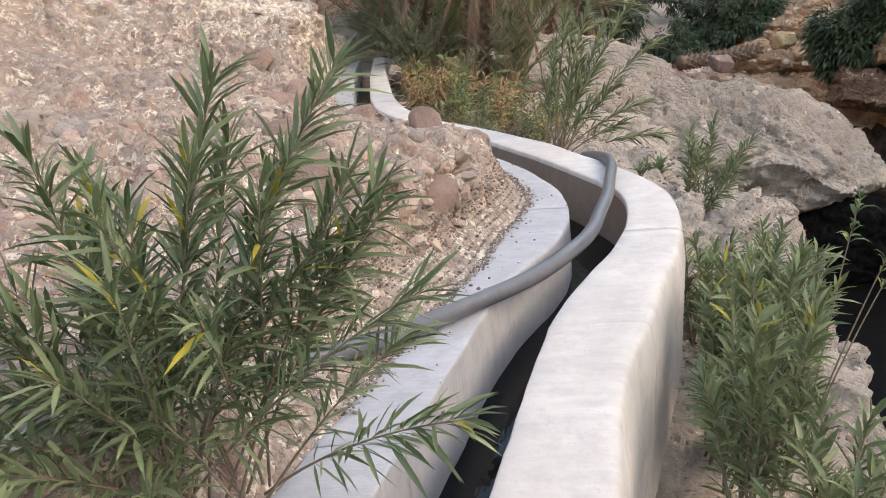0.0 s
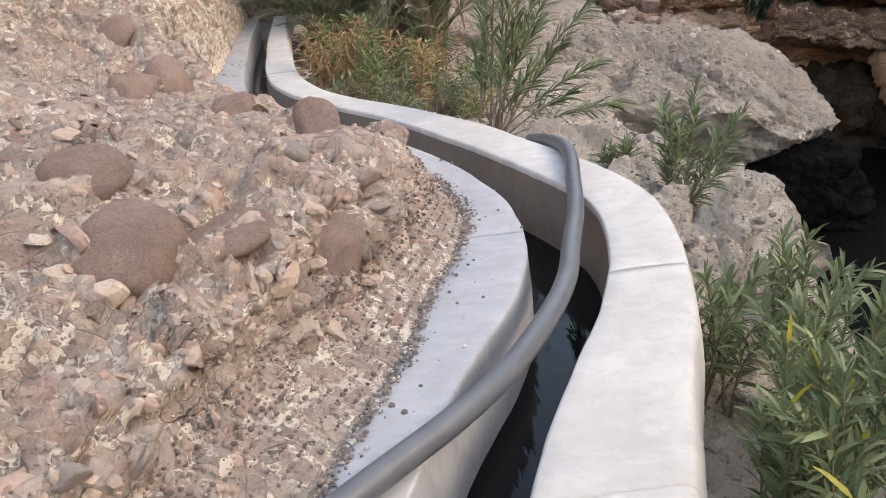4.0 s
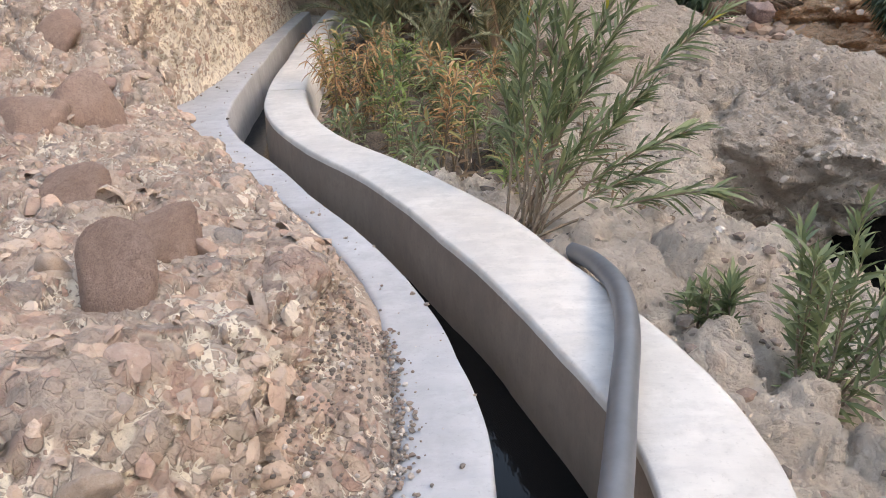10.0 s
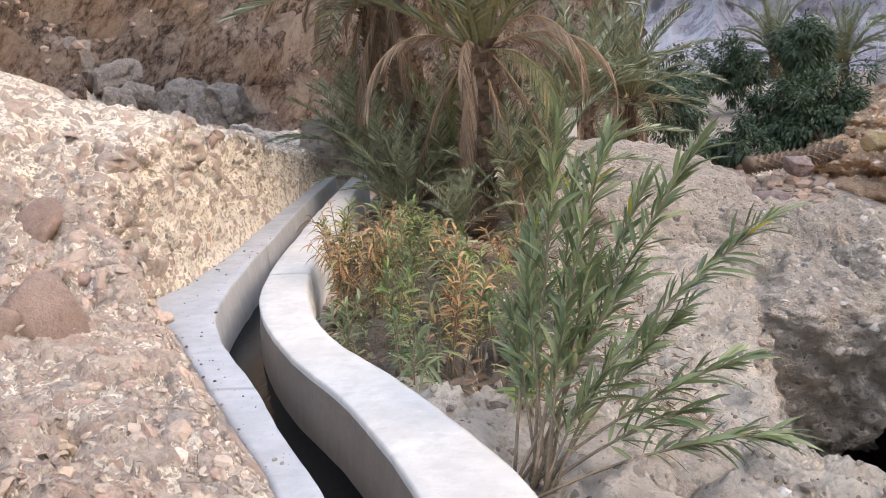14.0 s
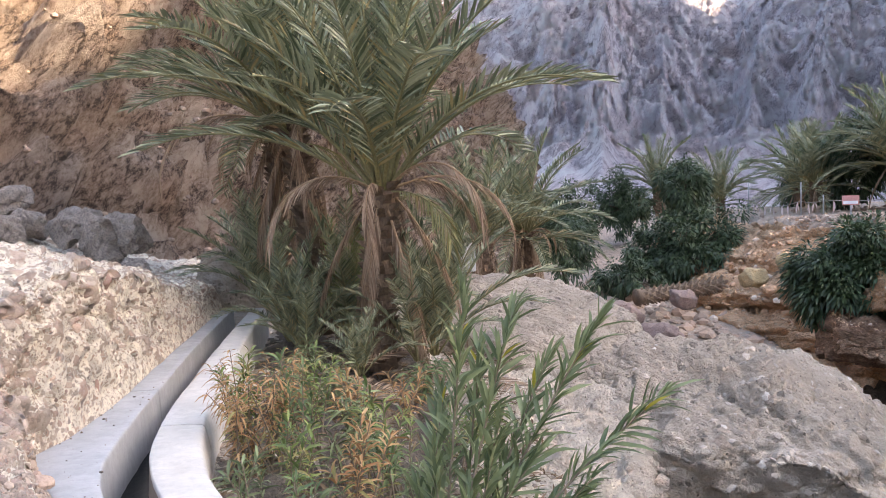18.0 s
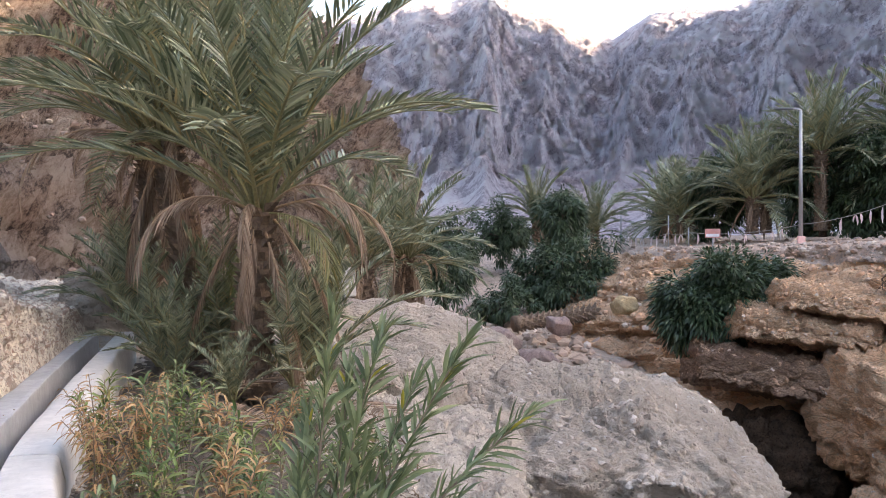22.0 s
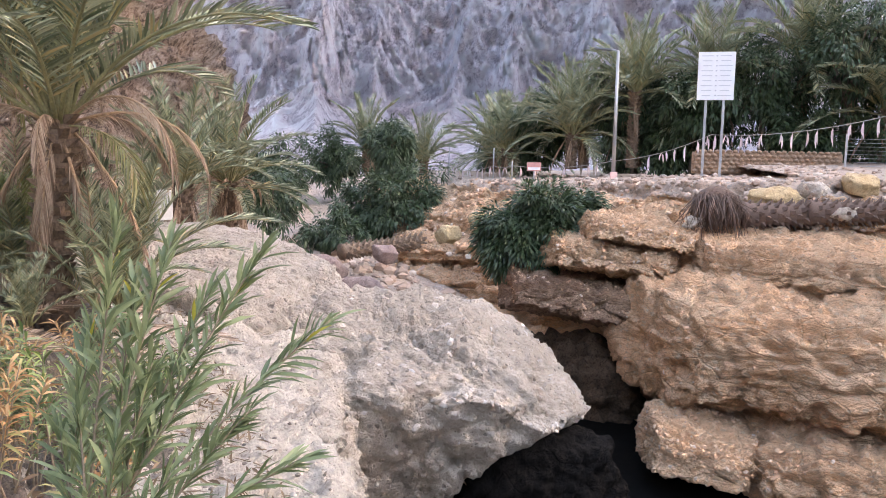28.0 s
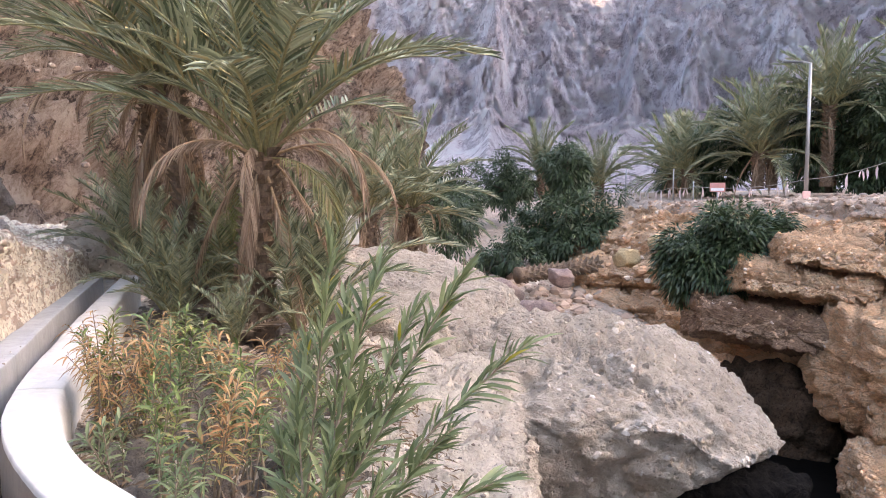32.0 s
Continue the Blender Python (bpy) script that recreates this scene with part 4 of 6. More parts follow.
mp = np.stack([0.9 + Rm * np.sin(A), 4.6 + Rm * np.cos(A), Zm], -1)
nrm = np.stack([-np.sin(A), -np.cos(A), np.full_like(A, 0.45)], -1) / 1.097
q = mp.reshape(-1, 3)
fade = np.clip(np.sin(np.clip(K.ravel(), 0, 1) * np.pi * 0.92 + 0.1), 0.12, 1) * (0.2 + 0.8 * smooth(K.ravel(), 0.2, 0.5)) * np.where(deg.ravel() > 58, 0.3, 1)
strata = q @ np.array((0.62, 0.15, 0.77))
w = np.stack([strata * 1.8, q[:, 0] * 0.3, q[:, 1] * 0.3], -1)
lump = 7 * fbm(q, 45, 3, 0.5, ridged=True) + 7.0 * fbm(q * (1.2, 1.2, 0.7) + 40, 17, 6, 0.6, ridged=True) + 3.0 * fbm(w, 8, 5, 0.62, ridged=True) + 1.8 * fbm(q, 3.2, 4, 0.65)
lean_ = np.where(deg < 22, 9.0, -15.0) * smooth(np.abs(deg - 22), 0, 2)      # gullies run down towards the valley between the peaks
g_ = np.stack([((deg + lean_ * K) * 0.30).ravel(), (K * 1.6).ravel(), q[:, 2] * 0.004], -1)
lump += 5.0 * fbm(g_, 1.0, 4, 0.5, ridged=True)
mp = mp + nrm * (fade * lump).reshape(K.shape)[..., None]
tagged(new("mountain", grid_mesh("mountain", mp, M_MOUNT)), "bare purple-grey mountain side in shade, with haze put in its colour", "mountain", kind="structure")

# the range behind, which keeps the sun off the valley floor
az = np.radians(np.arange(96, 330, 1.0))
k = np.linspace(0, 1, 60)
A, K = np.meshgrid(az, k, indexing="ij")
deg = np.degrees(A)
high = np.interp(deg, [96, 112, 150, 200, 300, 330], [81, 75.3, 64, 40, 36, 36])
Rm = 60 + 70 * K
mp = np.stack([Rm * np.sin(A), Rm * np.cos(A), -6 + high * K ** 1.1], -1)
mp[..., 2] += (6 * fbm(mp.reshape(-1, 3), 16, 5)).reshape(K.shape) * np.sin(K * np.pi / 2)
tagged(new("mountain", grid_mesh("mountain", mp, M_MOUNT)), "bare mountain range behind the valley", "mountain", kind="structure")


# dark sheet hiding the bright ground; it stands in for the gully's shade
pool = tagged(new("pool", grid_mesh("pool", np.stack(np.meshgrid(np.linspace(2.5, 16, 12), np.linspace(-6, 25, 12), indexing="ij") + [np.full((12, 12), -5.0)], -1), M_GULLY_DARK)), "near-black pool at the gully bottom, the gully's deep shade put in its colour", "water", kind="structure")

# dark soil under the palms and the reeds
so_y = np.arange(8.7, 19.5, 0.07)
so_k = np.linspace(0, 1, 46)
Y, K = np.meshgrid(so_y, so_k, indexing="ij")
reach = 1.1 + 1.3 * smooth(Y, 8.7, 11.5) + 0.5 * fbm(np.stack([Y.ravel(), Y.ravel() * 0, Y.ravel() * 0 + 9], -1), 1.1, 3).reshape(Y.shape)
X = EDGE_RO(np.clip(Y, -8, 18.2)) + 0.02 + K * reach
gi = np.clip(np.searchsorted(slab_y, so_y), 0, len(slab_y) - 1)
Zs = np.stack([np.interp(X[i], slab[g, :75, 0], slab[g, :75, 2]) for i, g in enumerate(gi)])
thick = 0.07 * np.sin(np.clip(K, 0.02, 1) * np.pi) ** 0.4 * smooth(Y, 8.7, 9.4) - 0.03
Zs = Zs + thick + 0.05 * fbm(np.stack([X.ravel(), Y.ravel(), X.ravel() * 0], -1), 0.35, 4).reshape(Y.shape)
tagged(new("soil", grid_mesh("soil", np.stack([X, Y, Zs], -1), M_SOIL)), "dark brown soil under the palms", "soil", kind="structure")

# ---------------------------------------------------------------- plant materials
def mat_leaf(name, a, b, odd=None, share=0.06, roughness=0.5, glow=0.3):
    """Leaves that differ one from the next, with a paler midrib grain; odd: a rarer colour."""
    n = Nodes(name)
    r = n.island()
    col = n.mix(r, a, b)
    if odd:
        col = n.mix(n.math("GREATER_THAN", n.math("FRACT", n.math("MULTIPLY", r, 37.7)), 1 - share), col, odd)
    col = n.mix(n.math("MULTIPLY", n.noise(40, 3), 0.35), col, tuple(0.55 * c for c in a))
    n.bump(n.noise(120, 2), 0.15, 0.002)
    through_ = n.t.nodes.new("ShaderNodeBsdfTranslucent")
    both = n.t.nodes.new("ShaderNodeMixShader")
    n.put(through_, "Color", col)
    both.inputs[0].default_value = glow
    n.t.links.new(n.b.outputs[0], both.inputs[1])
    n.t.links.new(through_.outputs[0], both.inputs[2])
    n.t.links.new(both.outputs[0], n.t.nodes["Material Output"].inputs["Surface"])
    return n.done(col, roughness)


M_OLE = mat_leaf("oleander_leaf", (0.115, 0.155, 0.065), (0.37, 0.42, 0.21), (0.50, 0.42, 0.05), 0.004, 0.42)
M_OLE_NEAR = mat_leaf("light_oleander_leaf", (0.085, 0.13, 0.055), (0.38, 0.45, 0.24), (0.60, 0.48, 0.05), 0.004, 0.4)
M_OLE_PALE = mat_leaf("pale_oleander_leaf", (0.11, 0.17, 0.07), (0.24, 0.32, 0.13), (0.45, 0.40, 0.12), 0.03, 0.45)
M_REED = mat_leaf("green_reed_leaf", (0.09, 0.14, 0.04), (0.38, 0.46, 0.15), (0.48, 0.40, 0.17), 0.12, 0.55)
M_DRY = mat_leaf("dry_leaf", (0.44, 0.23, 0.10), (0.68, 0.45, 0.23), (0.42, 0.40, 0.16), 0.12, 0.7)
M_FROND = mat_leaf("palm_leaflet", (0.09, 0.12, 0.058), (0.54, 0.55, 0.35), (0.48, 0.38, 0.18), 0.07, 0.36, 0.15)
M_FROND_YEL = mat_leaf("yellowing_palm_leaflet", (0.20, 0.21, 0.08), (0.34, 0.31, 0.13), (0.42, 0.30, 0.14), 0.15, 0.5)
M_FROND_DEAD = mat_leaf("dead_palm_leaflet", (0.32, 0.205, 0.135), (0.64, 0.48, 0.345), (0.22, 0.14, 0.09), 0.2, 0.75)
M_TREE = mat_leaf("dark_tree_leaf", (0.038, 0.066, 0.030), (0.10, 0.145, 0.07), (0.10, 0.15, 0.06), 0.1, 0.4)
M_LITTER = mat_leaf("brown_litter", (0.17, 0.11, 0.065), (0.34, 0.23, 0.14), None, 0, 0.8)
M_STEM = mat_plain("grey_brown_stem", (0.26, 0.20, 0.14), 0.8, 50, 0.3)
M_RACHIS = mat_plain("palm_midrib", (0.27, 0.25, 0.12), 0.6, 30, 0.3)
M_RACHIS_DEAD = mat_plain("dead_palm_midrib", (0.38, 0.25, 0.15), 0.8, 30, 0.3)
M_BARK = mat_plain("palm_bark", (0.20, 0.135, 0.09), 0.9, 22, 0.45, 0.8, 0.02)
M_WOOD = mat_plain("tree_bark", (0.16, 0.13, 0.10), 0.9, 18, 0.4, 0.8, 0.02)
rs = np.random.RandomState(5)


def unit(v):
    v = np.asarray(v, float)
    return v / (np.linalg.norm(v, axis=-1, keepdims=True) + 1e-9)


def leaf_mesh(name, pos, way, length, width, material, bend=0.25, fold=0.25):
    """One mesh of many lance-shaped leaves: their feet, directions, lengths and widths."""
    n = len(pos)
    way = unit(way)
    side = np.cross(way, (0, 0, 1.0))
    weak = np.linalg.norm(side, axis=1) < 0.15
    side[weak] = np.cross(way[weak], (1.0, 0, 0))
    side = unit(side)
    up = np.cross(side, way)
    spin = (rs.rand(n) - 0.5) * 1.6
    side, up = side * np.cos(spin)[:, None] + up * np.sin(spin)[:, None], up * np.cos(spin)[:, None] - side * np.sin(spin)[:, None]
    L, W = np.asarray(length)[:, None], np.asarray(width)[:, None]
    down = np.array((0, 0, -1.0))
    b = np.broadcast_to(np.asarray(bend, float), (n,))[:, None]

    def at(s, w, f=0.0):
        return pos + way * L * s + down * (L * b * s * s) + side * W * w + up * W * f
    rows = [at(0, 0), at(0.3, 0.5, fold), at(0.3, 0), at(0.3, -0.5, fold), at(0.68, 0.42, fold), at(0.68, 0), at(0.68, -0.42, fold), at(1, 0)]
    v = np.stack(rows, 1).reshape(-1, 3)
    o = np.arange(n)[:, None] * 8
    tri = np.concatenate([o + t for t in ((0, 2, 1), (0, 3, 2), (4, 5, 7), (5, 6, 7))], 0)
    quad = np.concatenate([o + t for t in ((1, 2, 5, 4), (2, 3, 6, 5))], 0)
    return mesh_from(name, v.tolist(), tri.tolist() + quad.tolist(), material)


def stem_line(base, tip, sag=0.12, n=9):
    """A bowed line from base to tip, first upright and then leaning."""
    base, tip = np.array(base, float), np.array(tip, float)
    s = np.linspace(0, 1, n)[:, None]
    mid = base + (tip - base) * 0.45 + (0, 0, sag * np.linalg.norm(tip - base))
    return (1 - s) ** 2 * base + 2 * s * (1 - s) * mid + s * s * tip


def leafy_stem(parent, base, tip, leaf_material, leaf=(0.15, 0.022), whorl=0.030, start=0.35, radius=0.008, lean=0.55, droop=0.2, tuft=1.0):
    line = stem_line(base, tip)
    v, f = tube_arrays(line, np.linspace(radius, radius * 0.35, len(line)), 5)
    stem = part("stem", mesh_from("stem", v.tolist(), f, M_STEM), parent)
    length = np.linalg.norm(np.diff(line, axis=0), axis=1).sum()
    steps = max(4, int(length * (1 - start) / whorl))
    t = start + (1 - start) * (np.arange(steps) + rs.rand(steps) * 0.5) / steps
    idx = np.repeat(t, 3)
    seg_t = np.linspace(0, 1, len(line))
    pos = np.stack([np.interp(idx, seg_t, line[:, i]) for i in range(3)], -1)
    tan = unit(np.stack([np.interp(idx, seg_t, np.gradient(line, axis=0)[:, i]) for i in range(3)], -1))
    ang = np.repeat(np.arange(steps) * 1.05, 3) + np.tile((0, 2.094, 4.189), steps) + rs.rand(len(idx)) * 1.6
    u = unit(np.cross(tan, (0.2, 0.3, 0.93)))
    w = np.cross(tan, u)
    rad = u * np.cos(ang)[:, None] + w * np.sin(ang)[:, None]
    open_ = lean + 0.55 * (1 - idx) + 0.7 * (rs.rand(len(idx)) - 0.5)
    way = tan * np.cos(open_)[:, None] + rad * np.sin(open_)[:, None]
    size = (0.6 + 0.7 * rs.rand(len(idx))) * (1 - 0.35 * np.abs(idx - 0.75)) * tuft
    keep = rs.rand(len(idx)) < 0.45 + 0.6 * idx
    me = leaf_mesh("leaves", pos[keep], way[keep], leaf[0] * size[keep], leaf[1] * size[keep], leaf_material, droop)
    tagged(part("leaves", me, stem), kind="stuff")
    return stem


def shrub(name, base, tips, leaf_material, label, category="shrub", spread=0.06, group="", **kw):
    ob = tagged(new(name), label, category, group)
    ob.location = base
    for tip in tips:
        b = ((rs.rand() - 0.5) * 2 * spread, (rs.rand() - 0.5) * 2 * spread, -0.03)
        leafy_stem(ob, b, np.array(tip) - base, leaf_material, **kw)
    return ob


def fan_tips(base, count, height, width, forward=(0, 0), vary=0.35):
    """Tips of stems that fan out from a base."""
    out = []
    for i in range(count):
        a = 2 * math.pi * (i + rs.rand()) / count
        r = width * (0.25 + 0.75 * rs.rand())
        out.append((base[0] + r * math.cos(a) + forward[0], base[1] + r * math.sin(a) + forward[1], base[2] + height * (1 - vary * rs.rand()) * (1 - 0.25 * r / max(width, 1e-3))))
    return out


# ---------------------------------------------------------------- oleanders
OLE = "green oleander with long narrow leaves"
near_base = (-0.72, 1.95, 0.15)
near_tips = [(-0.24, 1.84, 1.30), (-0.55, 1.95, 1.28), (-0.95, 1.80, 1.15), (-0.16, 1.78, 0.98), (-0.08, 1.72, 0.80), (0.0, 1.66, 0.50), (-0.42, 1.72, 1.05), (-0.78, 1.70, 1.02), (-1.15, 1.75, 0.95), (-0.55, 1.60, 0.80), (-0.85, 1.52, 0.72), (-0.68, 1.45, 0.45), (-1.05, 1.50, 0.60), (-0.30, 1.95, 0.75), (-0.60, 1.85, 1.10), (-0.95, 2.05, 1.05), (-1.2, 1.6, 0.7), (-0.35, 1.80, 1.12), (-0.72, 1.58, 0.9), (-1.0, 1.62, 0.85)]
near_tips += [(x + 0.16 * rs.normal(), y + 0.10 * rs.normal(), z * (0.75 + 0.2 * rs.rand())) for x, y, z in near_tips if z > 0.7 and x < -0.2]
near_tips = [(min(x, 0.02), max(y, 1.42), z) for x, y, z in near_tips]
shrub("oleander", near_base, near_tips, M_OLE_NEAR, "dense green oleander leaning over the channel with a few yellow leaves", spread=0.16, leaf=(0.155, 0.0135), whorl=0.019, start=0.30, radius=0.005)
mid_base = (0.98, 7.72, -0.2)
mid_tips = [(1.15, 7.95, 1.27), (1.35, 7.98, 1.18), (1.72, 7.97, 1.14), (1.99, 7.92, 0.83), (1.99, 7.72, -0.02), (1.83, 7.78, 0.28), (1.64, 7.84, 0.50), (1.50, 8.05, 0.95), (1.26, 7.86, 0.72), (1.31, 7.72, 0.32), (0.99, 7.85, 0.62), (1.42, 7.85, 0.62), (1.05, 8.05, 0.85), (1.12, 7.75, 0.45), (1.22, 8.1, 1.0), (0.92, 7.95, 0.45), (1.62, 7.7, 0.1), (1.2, 7.65, 0.2)]
shrub("oleander", mid_base, mid_tips, M_OLE, "tall open oleander rooted beside the channel wall", spread=0.09, leaf=(0.18, 0.021), whorl=0.026, start=0.42, radius=0.009, lean=0.34)
for base, n, h, w, fwd in (((1.12, 2.75, -0.75), 13, 1.12, 0.30, (0.05, 0.05)), ((1.40, 3.45, -0.78), 14, 1.12, 0.34, (0.0, 0.0)), ((1.75, 4.35, -0.85), 12, 0.95, 0.34, (0.1, 0)), ((2.05, 5.15, -0.85), 11, 0.78, 0.30, (0.08, 0)), ((1.95, 6.45, -0.6), 12, 0.95, 0.3, (0.15, 0.05)), ((1.68, 6.75, -0.42), 8, 0.38, 0.16, (0, 0)), ((1.25, 1.9, -0.8), 10, 1.0, 0.3, (0.05, 0)), ((1.22, 2.35, -0.8), 11, 0.95, 0.28, (0.05, 0)), ((1.2, 3.2, -0.75), 10, 0.7, 0.2, (0, 0)), ((1.28, 3.65, -0.9), 13, 1.2, 0.3, (0.05, 0)), ((1.6, 4.0, -0.9), 12, 1.1, 0.3, (0.05, 0)), ((1.5, 4.75, -0.8), 10, 0.85, 0.25, (0.05, 0))):
    shrub("oleander", base, fan_tips(base, n, h, w, fwd), M_OLE, OLE + " growing below the channel wall", spread=0.08, group="oleanders below the wall", leaf=(0.14, 0.019), whorl=0.026, start=0.25)
bare = tagged(new("dry_branch"), "pale bare branch with drooping leaf tufts", "branch")
bare.location = (1.55, 3.35, -0.75)
for tip in ((0.22, 0.12, 1.22), (0.36, 0.02, 1.08), (0.42, 0.1, 0.95)):
    leafy_stem(bare, (0, 0, 0), tip, M_OLE_PALE, leaf=(0.12, 0.018), whorl=0.03, start=0.8, radius=0.006, droop=0.6)

# ---------------------------------------------------------------- reeds and young growth by the far bend
dry_base = (-0.22, 10.85, -0.45)
shrub("dry_reeds", dry_base, fan_tips(dry_base, 24, 1.25, 0.46), M_DRY, "clump of dry brown reeds beside the channel", "reeds", 0.28, leaf=(0.14, 0.015), whorl=0.040, start=0.2, lean=0.8, droop=0.7)
for base, n, h, w, m, lab in (((-0.42, 11.05, -0.45), 12, 1.05, 0.18, M_REED, "yellow-green leafy reeds"), ((0.15, 10.1, -0.45), 9, 0.75, 0.28, M_REED, "yellow-green leafy reeds"), ((0.62, 9.5, -0.40), 9, 0.75, 0.25, M_DRY, "low dry brown reeds"), ((0.30, 9.3, -0.35), 9, 0.55, 0.26, M_OLE_PALE, "low pale green oleander"), ((0.75, 10.4, -0.45), 9, 0.85, 0.3, M_REED, "yellow-green leafy reeds"), ((0.05, 10.65, -0.45), 7, 1.05, 0.2, M_OLE_PALE, "low pale green oleander"), ((1.1, 9.0, -0.45), 8, 0.45, 0.22, M_DRY, "low dry brown reeds"), ((-0.15, 9.75, -0.4), 9, 0.5, 0.22, M_OLE, "low green oleander"), ((1.25, 11.2, -0.55), 9, 0.6, 0.3, M_REED, "yellow-green leafy reeds"), ((0.45, 11.3, -0.5), 10, 0.85, 0.3, M_DRY, "low dry brown reeds"), ((0.1, 11.8, -0.5), 9, 0.9, 0.3, M_REED, "yellow-green leafy reeds"), ((0.9, 12.4, -0.55), 9, 0.6, 0.35, M_DRY, "low dry brown reeds"), ((0.75, 9.9, -0.45), 9, 0.6, 0.25, M_OLE_PALE, "low pale green oleander"), ((0.4, 8.9, -0.3), 8, 0.4, 0.2, M_OLE, "low green oleander"), ((0.95, 8.5, -0.3), 7, 0.35, 0.2, M_REED, "yellow-green leafy reeds")):
    shrub("reeds" if m in (M_REED, M_DRY) else "oleander", base, fan_tips(base, (2 * n + 1) // 3, 1.12 * h, 0.9 * w), m, lab + " at the foot of the channel wall", "reeds" if m in (M_REED, M_DRY) else "shrub", 0.14, "growth below the far bend", leaf=(0.17, 0.020), whorl=0.046, start=0.25, lean=0.6, droop=0.45)


# ---------------------------------------------------------------- palms
def frond_parts(length, rise, droop, leaf_len, leaf_material, rib_material, count=52, vee=0.35, hang=0.25, spread=1.0, wide=0.046):
    """A feathered frond from the origin along x: midrib mesh and leaflet mesh."""
    s = np.linspace(0, 1, 16)
    ang = np.radians(rise - droop * s**1.35)
    step = length / 15
    x = np.concatenate([[0], np.cumsum(np.cos(ang[:-1]) * step)])
    z = np.concatenate([[0], np.cumsum(np.sin(ang[:-1]) * step)])
    sway = 0.06 * length * np.sin(s * 2.2) * (rs.rand() - 0.5)
    line = np.stack([x, sway, z], -1)
    v, f = tube_arrays(line, np.linspace(0.030, 0.006, 16) * length / 3, 5)
    rib = mesh_from("midrib", v.tolist(), f, rib_material)
    t = np.tile(np.linspace(0.14, 0.995, count) + (rs.rand(count) - 0.5) * 0.01, 2)
    sgn = np.repeat((1.0, -1.0), count)
    pos = np.stack([np.interp(t, s, line[:, i]) for i in range(3)], -1)
    tan = unit(np.stack([np.interp(t, s, np.gradient(line, axis=0)[:, i]) for i in range(3)], -1))
    up = unit(np.cross(tan, (0, 1.0, 0)))
    open_ = spread * np.radians(62 - 20 * t + 12 * (rs.rand(2 * count) - 0.5))
    way = tan * np.cos(open_)[:, None] + np.array((0, 1.0, 0)) * (sgn * np.sin(open_))[:, None] + up * (vee * (0.6 + 0.8 * rs.rand(2 * count)))[:, None]
    size = leaf_len * (0.35 + 0.9 * np.sin(np.clip(t, 0, 1) ** 0.8 * math.pi * 0.86)) * (0.85 + 0.3 * rs.rand(2 * count))
    leaves = leaf_mesh("foliage", pos, way, size, np.full(2 * count, wide * length / 3), leaf_material, hang, 0.3)
    return rib, leaves


FRONDS = {key: [frond_parts(3.2 * (0.9 + 0.2 * rs.rand()), r + 8 * rs.rand(), d * (0.85 + 0.3 * rs.rand()), 0.42, M_FROND, M_RACHIS, 46, 0.24, 0.10, 0.80, 0.037) for _ in range(4)] for key, r, d in (("up", 82, 24), ("high", 68, 48), ("mid", 50, 66), ("side", 32, 74), ("low", 8, 66))}
FRONDS["yellow"] = [frond_parts(1.3, 0, 85, 0.30, M_FROND_YEL, M_RACHIS, 50, 0.1, 0.6, 0.8, 0.03) for _ in range(2)]
FRONDS["dead"] = [frond_parts(2.0 * k, -50 - 14 * rs.rand(), 30, 0.26, M_FROND_DEAD, M_RACHIS_DEAD, 60, -0.05, 0.6, 0.34, 0.020) for k in (0.6, 0.8, 1.0, 1.1)]
FRONDS["arched"] = [frond_parts(2.1 * k, 26 * k, 112 + 16 * rs.rand(), 0.26, M_FROND_DEAD, M_RACHIS_DEAD, 48, -0.05, 0.55, 0.30, 0.020) for k in (0.7, 0.9, 1.0, 1.15)]


def trunk_mesh(height, r0, r1, lean=(0, 0)):
    """A palm trunk, tapered, wrapped in old leaf bases."""
    n = max(8, int(height / 0.12))
    s = np.linspace(0, 1, n)
    line = np.stack([lean[0] * s**1.5, lean[1] * s**1.5, height * s], -1)
    rad = r0 + (r1 - r0) * s + 0.25 * r0 * np.exp(-s * 9)
    trunk = tube_arrays(line, rad, 14)
    bases = Soup()
    count = int(height * 46)
    for i in range(count):
        t = (i + 0.5) / count
        a = i * 2.399963
        c = np.array([lean[0] * t**1.5, lean[1] * t**1.5, height * t])
        r = r0 + (r1 - r0) * t
        o = np.array((math.cos(a), math.sin(a), 0))
        w = np.array((-math.sin(a), math.cos(a), 0)) * (0.055 + 0.02 * rs.rand())
        k = 0.07 + 0.05 * rs.rand() + 0.06 * t**3
        up = np.array((0, 0, 0.13))
        v = [c + o * r * 0.9 - w, c + o * r * 0.9 + w, c + o * (r + k) + up + w * 0.55, c + o * (r + k) + up - w * 0.55, c + o * r * 0.85 + up * 0.9 + w, c + o * r * 0.85 + up * 0.9 - w]
        bases.add(v, [(0, 1, 2, 3), (3, 2, 4, 5), (1, 4, 2), (0, 3, 5)])
    return trunk, bases


